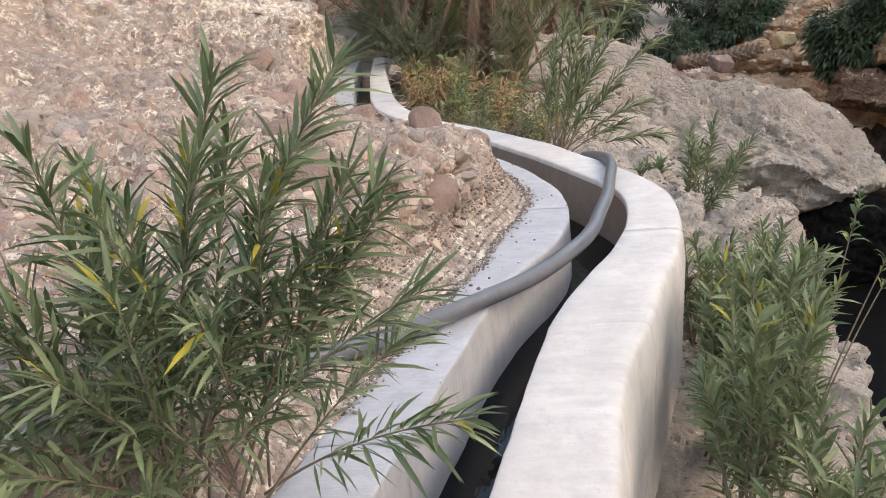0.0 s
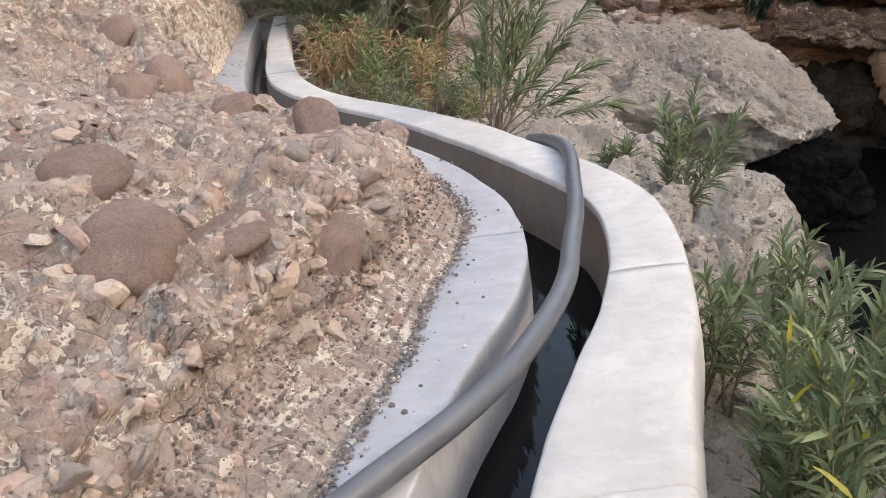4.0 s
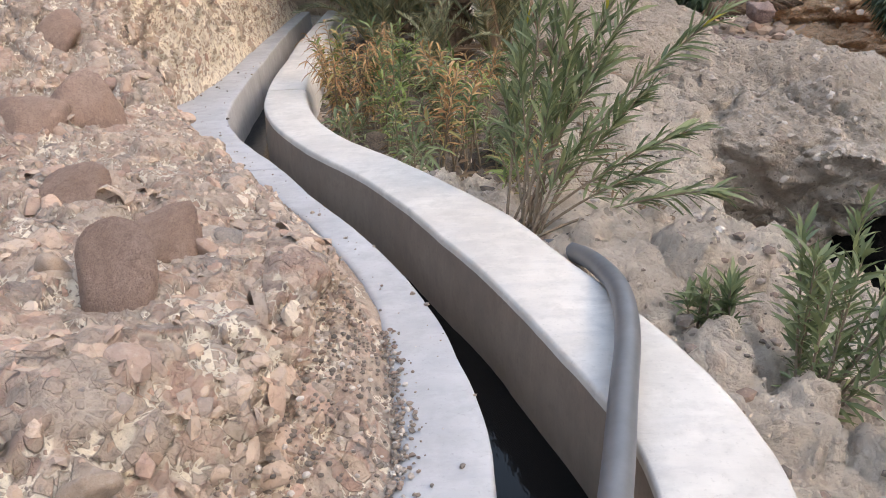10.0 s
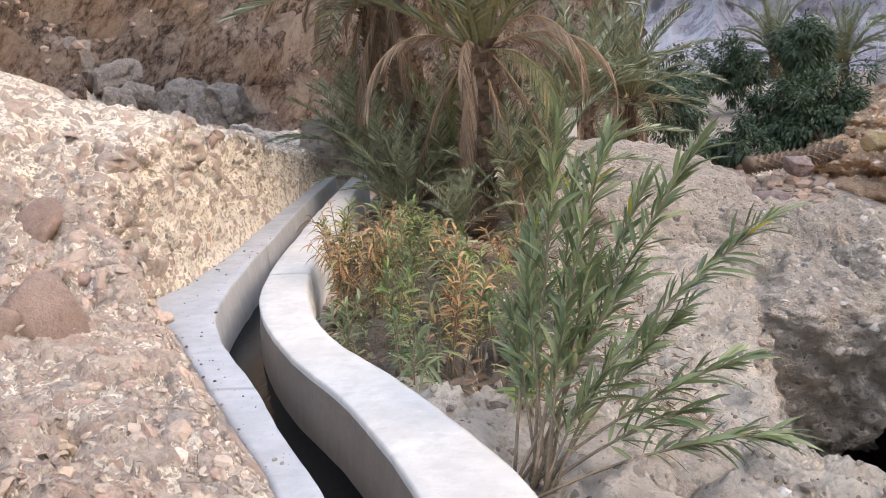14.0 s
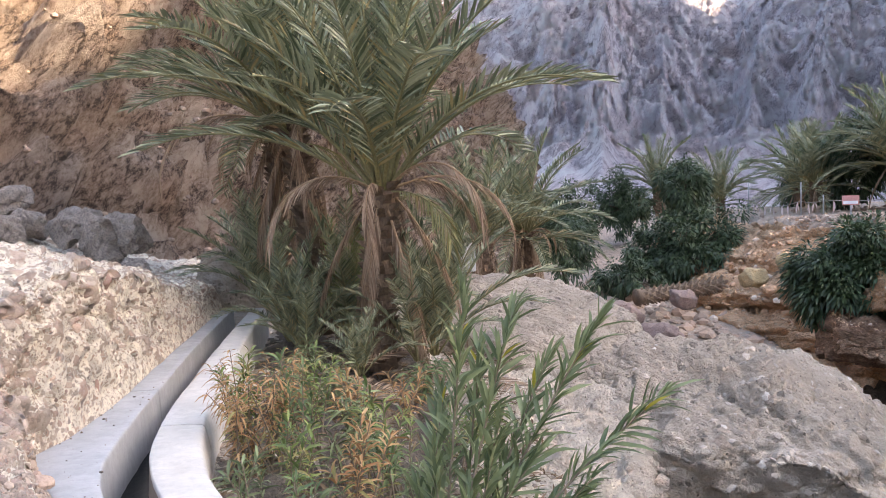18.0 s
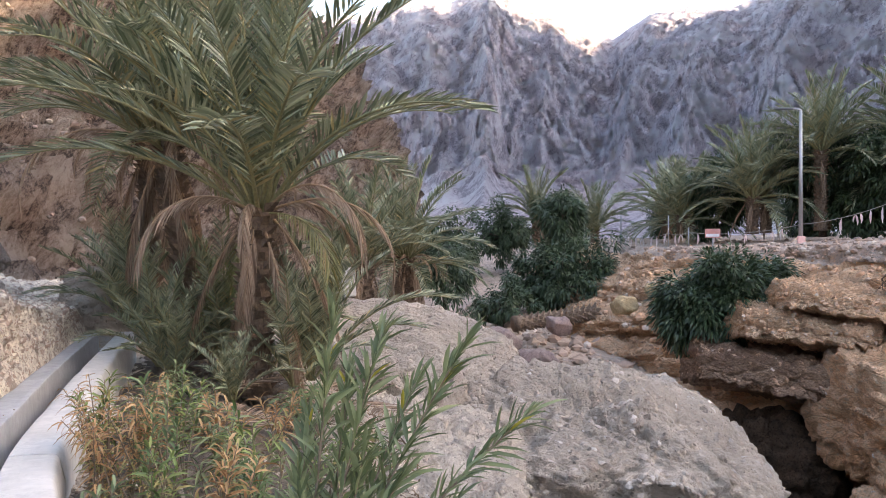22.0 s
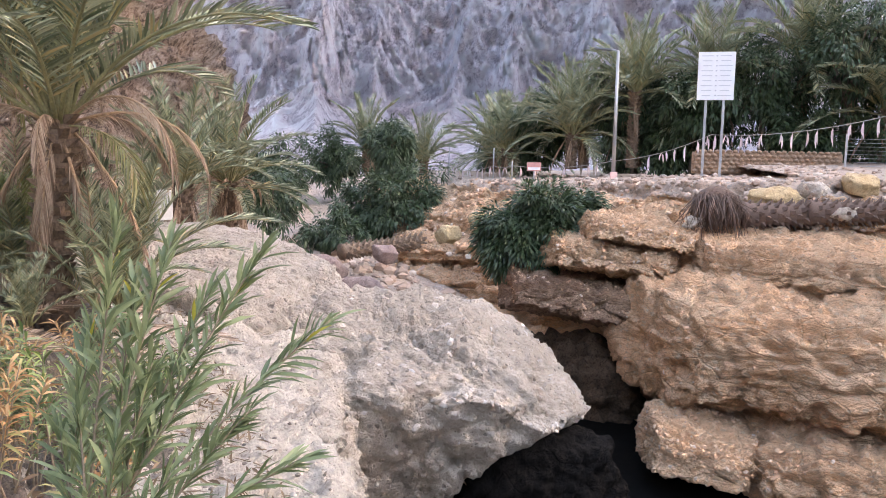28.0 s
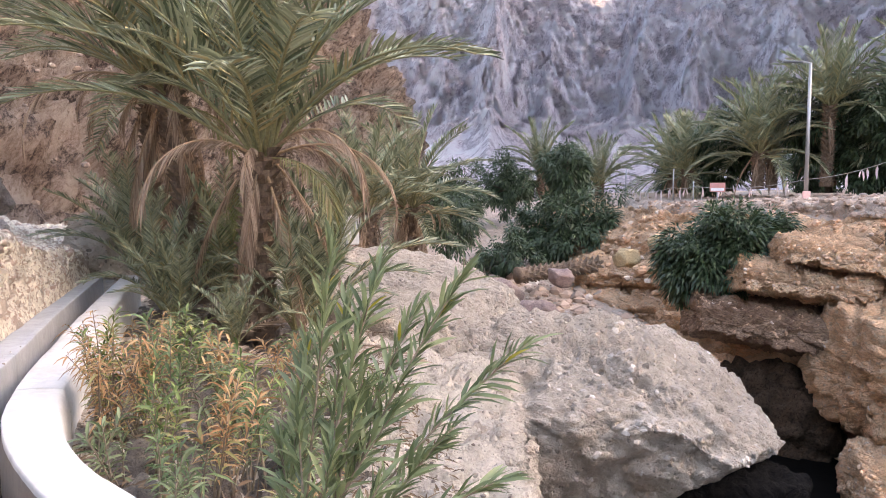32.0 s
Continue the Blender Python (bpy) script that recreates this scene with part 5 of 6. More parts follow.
def palm(at, height, label, counts, r=0.17, scale=1.0, lean=(0, 0), group="", turn=0.0):
    ob = tagged(new("palm"), label, "palm tree", group)
    ob.location = at
    if height > 0.3:
        trunk, bases = trunk_mesh(height, r * 1.15, r, lean)
        tr = part("trunk", mesh_from("trunk", trunk[0].tolist(), trunk[1], M_BARK), ob)
        tagged(part("bark", bases.mesh("bark", M_BARK, False), tr), kind="stuff")
    top = np.array((lean[0], lean[1], height))
    a = turn
    for key, count in counts:
        for i in range(count):
            a += 2.399963 + 0.3 * (rs.rand() - 0.5)
            rib, leaves = FRONDS[key][i % len(FRONDS[key])]
            k = scale * (0.88 + 0.24 * rs.rand())
            off = r * 0.6
            m = Matrix.Translation(top + (math.cos(a) * off, math.sin(a) * off, -0.28 * rs.rand() * (key in ("low", "dead", "yellow")))) @ pose(0, 0, 0, 14 * (rs.rand() - 0.5), 10 * (rs.rand() - 0.5), math.degrees(a)) @ Matrix.Diagonal((k, k, k, 1))
            fr = part("frond", rib, ob, "dead brown frond" if key in ("dead", "arched") else "yellowing frond" if key == "yellow" else "", m)
            tagged(part("foliage", leaves, fr), kind="stuff")
    return ob


palm((0.55, 15.4, -0.55), 2.35, "date palm with dark green crown and hanging dead fronds", (("up", 11), ("high", 14), ("mid", 10), ("side", 3), ("yellow", 2), ("dead", 8), ("arched", 7)), 0.175, 1.0, (0.13, 0.0))
palm((-0.38, 17.6, -0.4), 3.2, "taller date palm with brown fronds hanging down its trunk", (("up", 9), ("high", 12), ("mid", 11), ("side", 7), ("low", 2), ("yellow", 1), ("dead", 9), ("arched", 8)), 0.16, 0.98, (-0.38, 0.1))
palm((-1.25, 19.3, -0.1), 3.2, "slender date palm behind the others", (("up", 4), ("high", 5), ("mid", 5), ("side", 4), ("dead", 5), ("arched", 3)), 0.13, 0.8)
SUCK = "young bushy palm growing from the ground"
for at, k in (((-1.25, 17.6, 0.0), 0.48), ((-1.55, 18.6, 0.0), 0.52), ((1.3, 15.6, -0.55), 0.5), ((0.1, 16.9, -0.5), 0.6), ((1.5, 16.6, -0.5), 0.62), ((1.05, 15.0, -0.5), 0.42), ((-0.75, 16.4, -0.4), 0.45), ((0.35, 14.3, -0.5), 0.24), ((-0.45, 15.6, -0.45), 0.36)):
    palm(at, 0.1, SUCK, (("up", 5), ("high", 6), ("mid", 4)), 0.06, k, group="young palms")
for base, n in (((0.05, 17.0, -0.5), 16), ((-0.05, 18.2, -0.45), 14)):
    shrub("reeds", base, fan_tips(base, n, 2.3, 0.38, vary=0.5), M_REED, "tall yellow-green reeds between the palm trunks", "reeds", 0.25, "reeds between the palms", leaf=(0.24, 0.022), whorl=0.05, start=0.1, lean=0.5, droop=0.5)
palm((4.4, 27.5, -1.0), 1.6, "bushy palm in front of the hill, hung with dry fronds", (("up", 6), ("high", 8), ("mid", 10), ("side", 9), ("low", 8), ("dead", 14), ("arched", 7)), 0.2, 0.8)
palm((3.0, 25.5, -0.6), 1.2, "bushy palm in front of the hill, hung with dry fronds", (("up", 6), ("high", 8), ("mid", 9), ("side", 8), ("dead", 8)), 0.2, 0.72)
FARP = "date palm in the grove on the bank"
for x, y, z, h, k in ((23.0, 35.0, 1.0, 3.3, 1.0), (20.6, 36.2, 0.9, 1.5, 1.0), (22.4, 38.0, 0.9, 1.6, 1.1), (19.6, 40.5, 0.8, 0.9, 0.9), (22.0, 44.0, 0.7, 0.7, 1.0), (22.8, 48.5, 0.6, 0.8, 1.1), (18.6, 49.0, 0.3, 0.6, 0.9), (26.2, 33.6, 1.2, 3.4, 1.1), (28.6, 31.0, 1.3, 4.3, 1.15), (27.4, 34.6, 1.2, 2.2, 1.2), (31.0, 30.6, 1.3, 3.0, 1.2), (32.5, 27.5, 1.5, 3.6, 1.2), (29.5, 27.6, 1.5, 2.0, 1.1), (25.0, 37.5, 1.0, 2.6, 1.1), (33.5, 24.0, 1.5, 3.4, 1.2), (17.0, 55.0, 0.2, 1.5, 1.0)):
    palm((x, y, z), h, FARP, (("up", 6), ("high", 8), ("mid", 9), ("side", 7), ("low", 5), ("dead", 3)), 0.2, k, group="palm grove", turn=x * 7)


# ---------------------------------------------------------------- broad-leaved trees
def tree(at, crown_at, crown_size, label, clumps=110, per=60, leaf=(0.22, 0.055), seed=1, trunk_r=0.16, group="", uneven=0.9):
    ob = tagged(new("tree"), label, "tree", group)
    ob.location = at
    r = np.random.RandomState(seed)
    c0 = np.array(crown_at, float)
    line = stem_line((0, 0, -0.3), c0 + (0, 0, -0.15 * crown_size[2]), 0.1, 8)
    v, f = tube_arrays(line, np.linspace(trunk_r, trunk_r * 0.5, 8), 8)
    trunk = part("trunk", mesh_from("trunk", v.tolist(), f, M_WOOD), ob)
    d = unit(r.normal(size=(clumps, 3)))
    rad = 0.35 + 0.65 * r.rand(clumps) ** 0.5
    rad *= 0.78 + uneven * fbm(d + seed, 0.8, 3)
    centre = c0 + d * rad[:, None] * np.array(crown_size)
    for i in range(0, clumps, max(1, clumps // 14)):
        l2 = stem_line(line[5], centre[i], 0.05, 5)
        v, f = tube_arrays(l2, np.linspace(trunk_r * 0.4, trunk_r * 0.1, 5), 5)
        part("limb", mesh_from("limb", v.tolist(), f, M_WOOD), trunk)
    cid = np.repeat(np.arange(clumps), per)
    dd = unit(r.normal(size=(len(cid), 3)))
    pos = centre[cid] + dd * (min(crown_size) * 0.21 * r.rand(len(cid)) ** 0.6)[:, None]
    way = dd * 0.8 + d[cid] * 0.6 + (0, 0, -0.55)
    me = leaf_mesh("crown", pos, way, leaf[0] * (0.7 + 0.6 * r.rand(len(cid))), leaf[1] * (0.8 + 0.4 * r.rand(len(cid))), M_TREE, 0.3, 0.15)
    tagged(part("crown", me, ob), kind="stuff")
    return ob


tree((12.05, 23.8, -2.0), (0.15, 0.0, 1.25), (2.3, 1.6, 1.75), "dense dark green tree hanging on the bank", 290, 120, (0.17, 0.05), 1, uneven=0.35)
tree((12.2, 38.0, -2.6), (0.6, 0, 1.5), (3.0, 2.4, 1.9), "dark spreading tree at the head of the gully", 200, 90, (0.2, 0.07), 2, 0.2)
tree((13.6, 40.0, -2.0), (0.0, 0.5, 3.7), (1.6, 1.5, 1.5), "dark spreading tree at the head of the gully", 90, 80, (0.19, 0.065), 3, 0.18)
tree((9.6, 36.0, -2.6), (0, 0, 0.8), (1.9, 1.4, 1.2), "low dark shrub at the head of the gully", 60, 60, (0.2, 0.06), 4, 0.1)
tree((6.6, 33.0, -1.6), (0, 0, 1.4), (1.4, 1.4, 1.5), "grey-green bush at the foot of the hill", 60, 60, (0.18, 0.05), 5, 0.1)
for k, (x, y, h, w) in enumerate(((25.0, 33.4, 2.6, 2.2), (24.2, 36.5, 2.6, 2.4), (29.0, 29.2, 4.6, 2.8), (31.5, 26.5, 5.2, 3.2), (27.0, 31.5, 3.6, 2.4), (33.0, 22.0, 5.0, 3.4), (21.8, 40.5, 1.8, 2.2), (35.0, 25.0, 4.0, 3.4), (27.5, 29.8, 1.2, 1.9), (30.5, 28.0, 1.4, 2.0), (24.6, 34.6, 0.9, 1.6), (33.0, 25.5, 1.6, 2.4), (14.5, 54.0, -0.2, 2.2), (10.5, 52.0, -0.8, 2.4), (19.5, 57.0, 0.2, 2.6), (25.5, 52.0, 0.4, 2.6), (29.0, 44.0, 1.2, 2.6))):
    tree((x, y, 1.0), (0, 0, h), (w, w, w * 0.95), "dense dark tree among the palms of the grove", 120, 80, (0.2, 0.07), 20 + k, 0.18, "grove trees")

# ---------------------------------------------------------------- the pipe across the channel
pipe_pts = np.array([(-2.6, 2.2, 0.75), (-1.5, 2.5, 0.42), (-0.75, 2.78, 0.14), (-0.35, 3.08, 0.07), (0.02, 3.42, 0.062), (0.38, 3.79, 0.060), (0.63, 4.18, 0.06), (0.78, 4.50, 0.06), (0.88, 4.83, 0.06), (1.01, 5.26, 0.06), (1.12, 5.74, 0.058), (1.20, 6.10, 0.056), (1.235, 6.38, 0.050), (1.235, 6.64, 0.020), (1.19, 6.95, -0.03), (1.11, 7.28, -0.12), (1.05, 7.52, -0.22), (1.0, 7.8, -0.42)])
m_ = len(pipe_pts)
tt = np.linspace(0, m_ - 1, 130)
fine_pts = np.stack([curve_through(list(zip(range(m_), pipe_pts[:, i])))(tt) for i in range(3)], -1)
v, f = tube_arrays(fine_pts, 0.041, 18)
tagged(new("pipe", mesh_from("pipe", v.tolist(), f, M_PIPE)), "grey plastic water pipe lying across the channel walls", "pipe")

# ---------------------------------------------------------------- lamp, sign and marker line on the bank
M_METAL = mat_plain("galvanised_metal", (0.42, 0.42, 0.42), 0.45, 40, 0.12, 0.1, 0.002, Metallic=0.7)
M_WHITE = mat_plain("white_sign_face", (0.80, 0.80, 0.80), 0.5, 12, 0.04, 0.05, 0.001)
M_INK = mat_plain("grey_print", (0.50, 0.51, 0.54), 0.6, 30, 0.1)
M_RIBBON = mat_leaf("white_pink_ribbon", (0.82, 0.78, 0.77), (0.85, 0.62, 0.60), None, 0, 0.6)
M_ROPE = mat_plain("marker_rope", (0.42, 0.38, 0.35), 0.8, 60, 0.2)
M_PINK = mat_plain("pink_cloth", (0.80, 0.50, 0.46), 0.8, 20, 0.12)
M_RED = mat_plain("red_sign_face", (0.62, 0.30, 0.26), 0.6, 20, 0.15)
lamp = tagged(new("street_lamp"), "tall grey metal street lamp on the bank", "street lamp")
lamp.location = (18.6, 30.0, 0.55)
v, f = tube_arrays([(0, 0, 0), (0, 0, 2.2), (0, 0, 4.75)], (0.075, 0.065, 0.05), 12)
part("pole", mesh_from("pole", v.tolist(), f, M_METAL), lamp)
part("base_plate", bm_mesh("base_plate", box_bm(0.32, 0.32, 0.03, 0.006, (0, 0, 0.015)), M_METAL), lamp)
v, f = tube_arrays([(0, 0, 4.72), (-0.12, 0.06, 4.77), (-0.3, 0.15, 4.78)], 0.03, 8)
part("arm", mesh_from("arm", v.tolist(), f, M_METAL), lamp)
part("lamp_head", bm_mesh("lamp_head", box_bm(0.62, 0.26, 0.07, 0.02), M_PIPE), lamp, "flat dark lamp head", pose(-0.5, 0.25, 4.8, 0, 4, -27))
part("cloth", bm_mesh("cloth", box_bm(0.30, 0.05, 0.34, 0.015, (-0.05, -0.1, 0.22)), M_PINK), lamp, "pink cloth tied round the foot")

sign = tagged(new("sign_board"), "white notice board with grey print on two metal posts", "sign")
sign.matrix_basis = pose(19.3, 25.6, 0.95, 0, 0, -38)
for x in (-0.27, 0.27):
    part("post", bm_mesh("post", box_bm(0.08, 0.08, 2.75, 0.008, (x, 0.05, 1.35)), M_METAL), sign)
board = part("board", bm_mesh("board", box_bm(1.12, 0.04, 1.50, 0.008, (0, 0, 3.15)), M_WHITE), sign)
k = 0
for row in range(9):
    z = 3.78 - row * 0.155
    for x, w in ((-0.28, 0.36 - 0.05 * (row % 3)), (0.27, 0.40 - 0.06 * ((row + 1) % 3)), (0.0, 0.05)):
        part("print_line", bm_mesh("print_line", box_bm(w, 0.006, 0.020 if x else 0.04, 0.0, (x, -0.024, z)), M_INK), board)
second = tagged(new("sign_board"), "edge of a second white notice board", "sign")
second.matrix_basis = pose(21.9, 21.4, 1.05, 0, 0, -46)
part("board", bm_mesh("board", box_bm(0.9, 0.04, 1.2, 0.008, (0.25, 0, 4.55)), M_WHITE), second)
part("post", bm_mesh("post", box_bm(0.08, 0.08, 4.1, 0.008, (0.25, 0.05, 2.0)), M_METAL), second)
small = tagged(new("small_sign"), "small red and white warning sign on a post", "sign")
small.matrix_basis = pose(15.95, 31.2, 0.45, 0, 0, -30)
part("plate", bm_mesh("plate", box_bm(0.52, 0.03, 0.32, 0.005, (0, 0, 0.62)), M_RED), small)
part("white_band", bm_mesh("white_band", box_bm(0.44, 0.01, 0.10, 0.0, (0, -0.021, 0.55)), M_WHITE), small)
part("post", bm_mesh("post", box_bm(0.05, 0.05, 0.6, 0.004, (0, 0.03, 0.3)), M_METAL), small)
for x, y, z, h in ((17.6, 43.0, 0.3, 1.5), (16.9, 36.5, 0.45, 1.3), (16.6, 34.2, 0.45, 0.8)):
    post = tagged(new("marker_post"), "thin grey post holding the marker line", "post", "marker posts")
    post.location = (x, y, z)
    v, f = tube_arrays([(0, 0, -0.2), (0.01, 0, h * 0.5), (0.02, 0.01, h)], 0.03, 7)
    part("pole", mesh_from("pole", v.tolist(), f, M_METAL), post)
RIBBONS = [leaf_mesh("ribbon", np.zeros((2, 3)), np.array([(0.10 * a, 0.05, -1), (-0.14 * a, -0.03, -1)]), np.array([0.46 * k, 0.36 * k]), np.array([0.075, 0.06]), M_RIBBON, 0.0, 0.6) for a, k in ((1, 1), (-0.6, 1.1), (2, 0.8), (0.3, 1.25))]
line = tagged(new("marker_line"), "rope hung with white and pink ribbons along the bank", "marker line")
knots = [(18.4, 47.0, 0.55), (17.6, 43.0, 0.9), (16.9, 36.5, 1.0), (16.6, 34.2, 1.05), (18.6, 29.9, 1.35), (19.15, 25.5, 2.25), (20.7, 20.5, 2.72), (22.2, 17.0, 3.0)]
for i in range(len(knots) - 1):
    a, b = np.array(knots[i]), np.array(knots[i + 1])
    s = np.linspace(0, 1, 9)
    sag = 0.035 * np.linalg.norm(b - a)
    pts = a + (b - a) * s[:, None] + np.stack([s * 0, s * 0, -sag * 4 * s * (1 - s)], -1)
    v, f = tube_arrays(pts, 0.011, 5)
    rope = part("rope", mesh_from("rope", v.tolist(), f, M_ROPE), line)
    count = int(np.linalg.norm(b - a) * (2.6 if i in (4, 5, 6) else 1.1))
    for j in range(count):
        t = (j + 0.2 + 0.6 * rs.rand()) / count
        if i == 4 and t < 0.35:
            continue
        p = a + (b - a) * t + (0, 0, -sag * 4 * t * (1 - t))
        part("ribbon", RIBBONS[rs.randint(4)], rope, "", Matrix.Translation(p) @ pose(0, 0, 0, 0, 0, 360 * rs.rand()))

# wire fence
fence = tagged(new("wire_fence"), "thin wire mesh fence at the grove's edge", "fence")
fence.matrix_basis = pose(24.6, 25.1, 1.1, 0, 0, -40)
for x in (0.0, 1.6, 3.2):
    part("post", bm_mesh("post", box_bm(0.07, 0.07, 1.4, 0.006, (x, 0, 0.6)), M_METAL), fence)
for i in range(9):
    v, f = tube_arrays([(0, 0, 0.1 + 0.13 * i), (1.6, 0.01, 0.09 + 0.13 * i), (3.2, 0, 0.1 + 0.13 * i)], 0.006, 4)
    part("wire", mesh_from("wire", v.tolist(), f, M_METAL), fence)

# ---------------------------------------------------------------- rocks, roots and logs on the bank's top
M_YELLOW = mat_rock("yellow_rock", (0.52, 0.36, 0.18), (0.60, 0.45, 0.27), (0.42, 0.28, 0.14), 0.8, 0.3, 0.05)
for i, (x, y, z, s, m) in enumerate(((17.2, 20.6, 0.55, (0.75, 0.5, 0.36), 1), (19.3, 19.8, 0.95, (0.7, 0.5, 0.30), 1), (18.3, 20.4, 0.75, (0.5, 0.4, 0.3), 0), (20.6, 18.9, 1.05, (0.6, 0.5, 0.35), 0), (18.0, 19.3, 0.25, (0.45, 0.3, 0.2), 0), (14.6, 20.7, -0.05, (0.3, 0.25, 0.18), 0), (21.6, 18.6, 1.0, (0.9, 0.6, 0.35), 1), (10.9, 27.5, -0.9, (0.45, 0.4, 0.3), 1), (11.6, 26.8, -0.4, (0.35, 0.3, 0.25), 1), (8.8, 29.0, -2.75, (0.7, 0.6, 0.45), 2), (8.2, 31.5, -2.4, (0.9, 0.7, 0.5), 2), (10.2, 31.0, -1.9, (0.5, 0.45, 0.35), 2))):
    boulder("rock", (x, y, z), s, 40 * i, 30 + i, (M_SLAB, M_YELLOW, M_PINKROCK)[m], ("pale loose rock", "loose yellow ochre rock", "rounded pinkish stone")[m] + (" resting on the bank" if i < 9 else " in the stream bed"), 4, 3.2, 0.14, (8, -6), ((0.5, -0.6, 0.6, 0.6), (-0.6, -0.3, 0.7, 0.6), (0.1, -1, 0.1, 0.6), (0.9, 0.1, 0.3, 0.65), (-0.9, -0.3, -0.1, 0.7), (0.1, 0.2, 1, 0.62)), 0, "loose rocks on the bank")
M_ROOT = mat_plain("dry_root", (0.155, 0.10, 0.075), 0.95, 40, 0.35, 0.6, 0.01)
root = tagged(new("root_mat"), "tangled brown mat of dead roots hanging on the bank", "roots")
root.location = (15.2, 20.6, -0.1)
tangle = Soup()
for i in range(420):
    a, r = rs.rand() * 6.283, rs.rand() ** 0.5
    top_ = np.array((0.62 * r * math.cos(a), 0.45 * r * math.sin(a), 0.95 - 0.25 * r))
    mid_ = top_ + (0.22 * rs.normal(), 0.18 * rs.normal() - 0.1, -0.35 - 0.2 * rs.rand())
    end_ = mid_ + (0.15 * rs.normal(), 0.12 * rs.normal(), -0.3 - 0.3 * rs.rand())
    tangle.add(*tube_arrays([top_, mid_, end_], (0.014, 0.011, 0.005), 4))
tagged(part("root_tangle", tangle.mesh("root_tangle", M_ROOT), root), kind="stuff")
core = stone_mesh("root_core", 4, M_ROOT, (1.15, 0.85, 1.0), 3, 0.4)
part("root_core", core, root, "", pose(0, 0.1, 0.45))
for at, ln, r0, rz_ in (((15.9, 20.5, 0.12), 1.6, 0.30, -28), ((17.3, 19.75, 0.22), 1.9, 0.27, -33), ((18.9, 18.7, 0.35), 2.4, 0.25, -30)):
    log = tagged(new("palm_log"), "fallen fibrous palm log on the bank's edge", "log", "palm logs")
    log.matrix_basis = pose(*at, 0, 88, rz_)
    (tv, tf), bases = trunk_mesh(ln, r0, r0 * 0.9)
    tr = part("trunk", mesh_from("trunk", tv.tolist(), tf, M_ROOT), log)
    tagged(part("bark", bases.mesh("bark", M_ROOT, False), tr), kind="stuff")
log = tagged(new("palm_log"), "fallen palm log lying across the stream bed", "log")
log.matrix_basis = pose(8.9, 32.2, -2.0, 0, 86, 12)
(tv, tf), bases = trunk_mesh(3.4, 0.24, 0.2)
tr = part("trunk", mesh_from("trunk", tv.tolist(), tf, M_BARK), log)
tagged(part("bark", bases.mesh("bark", M_BARK, False), tr), kind="stuff")
block = tagged(new("concrete_block", bm_mesh("concrete_block", box_bm(0.36, 0.36, 0.62, 0.02), M_CONC)), "white concrete pillar block behind the palms", "block")
block.matrix_basis = pose(2.3, 22.5, 0.35, 0, 0, 20)

# ---------------------------------------------------------------- dry stone wall by the grove
M_WALLSTONE = mat_rock("wall_stone", (0.36, 0.23, 0.15), (0.44, 0.30, 0.20), (0.26, 0.165, 0.11), 0.5, 0.2, 0.03)
wall = tagged(new("stone_wall"), "low dry stone wall of brown field stones", "wall", kind="structure")
wall.matrix_basis = pose(21.3, 28.75, 0.95, 0, 0, -22)
backing = bm_mesh("wall_core", box_bm(5.5, 0.3, 0.80, 0.03, (2.7, 0.2, 0.38)), M_WALLSTONE)
part("wall_core", backing, wall)
WSTONES = [stone_mesh("stone", 60 + i, M_WALLSTONE, (1, 0.7, 0.62), 1, 0.2, 0.5) for i in range(6)]
for row in range(6):
    for col in range(24):
        x = (col + 0.5 * (row % 2) + 0.25 * (rs.rand() - 0.5)) * 0.225
        part("stone", WSTONES[rs.randint(6)], wall, "", pose(x, 0.05, 0.08 + row * 0.145, 10 * rs.normal(), 8 * rs.normal(), 12 * rs.normal()) @ Matrix.Scale(0.235 + 0.05 * rs.rand(), 4))

# fallen fronds and low growth on the soil under the palms
for x, y, a, k in ((0.5, 13.2, 200, 0.8), (1.4, 13.9, 300, 0.75), (-0.1, 14.3, 40, 0.7), (0.9, 12.6, 120, 0.6), (1.7, 15.0, 250, 0.8)):
    fallen = tagged(new("fallen_frond"), "dry brown palm frond lying on the ground", "palm frond", "fallen fronds")
    fallen.matrix_basis = pose(x, y, -0.38, 0, -4, a) @ Matrix.Diagonal((k, k, k * 0.5, 1))
    rib, leaves = frond_parts(2.2, 8, 24, 0.34, M_FROND_DEAD, M_RACHIS_DEAD, 40, 0.1, 0.2)
    mid = part("midrib", rib, fallen)
    tagged(part("foliage", leaves, mid), kind="stuff")
for base, n, h, w, m in (((0.2, 12.7, -0.5), 9, 0.7, 0.3, M_OLE), ((-0.35, 12.9, -0.5), 8, 0.6, 0.25, M_OLE), ((1.1, 13.4, -0.55), 9, 0.55, 0.3, M_OLE_PALE), ((-0.3, 14.4, -0.5), 8, 0.6, 0.3, M_OLE), ((0.5, 10.9, -0.5), 10, 0.8, 0.3, M_OLE), ((1.6, 12.0, -0.6), 8, 0.45, 0.3, M_REED), ((1.0, 10.0, -0.5), 9, 0.5, 0.25, M_OLE)):
    shrub("oleander" if m != M_REED else "reeds", base, fan_tips(base, n, h, w), m, "low leafy growth on the soil under the palms", "shrub", 0.14, "growth under the palms", leaf=(0.17, 0.022), whorl=0.034, start=0.2, lean=0.9, droop=0.5)

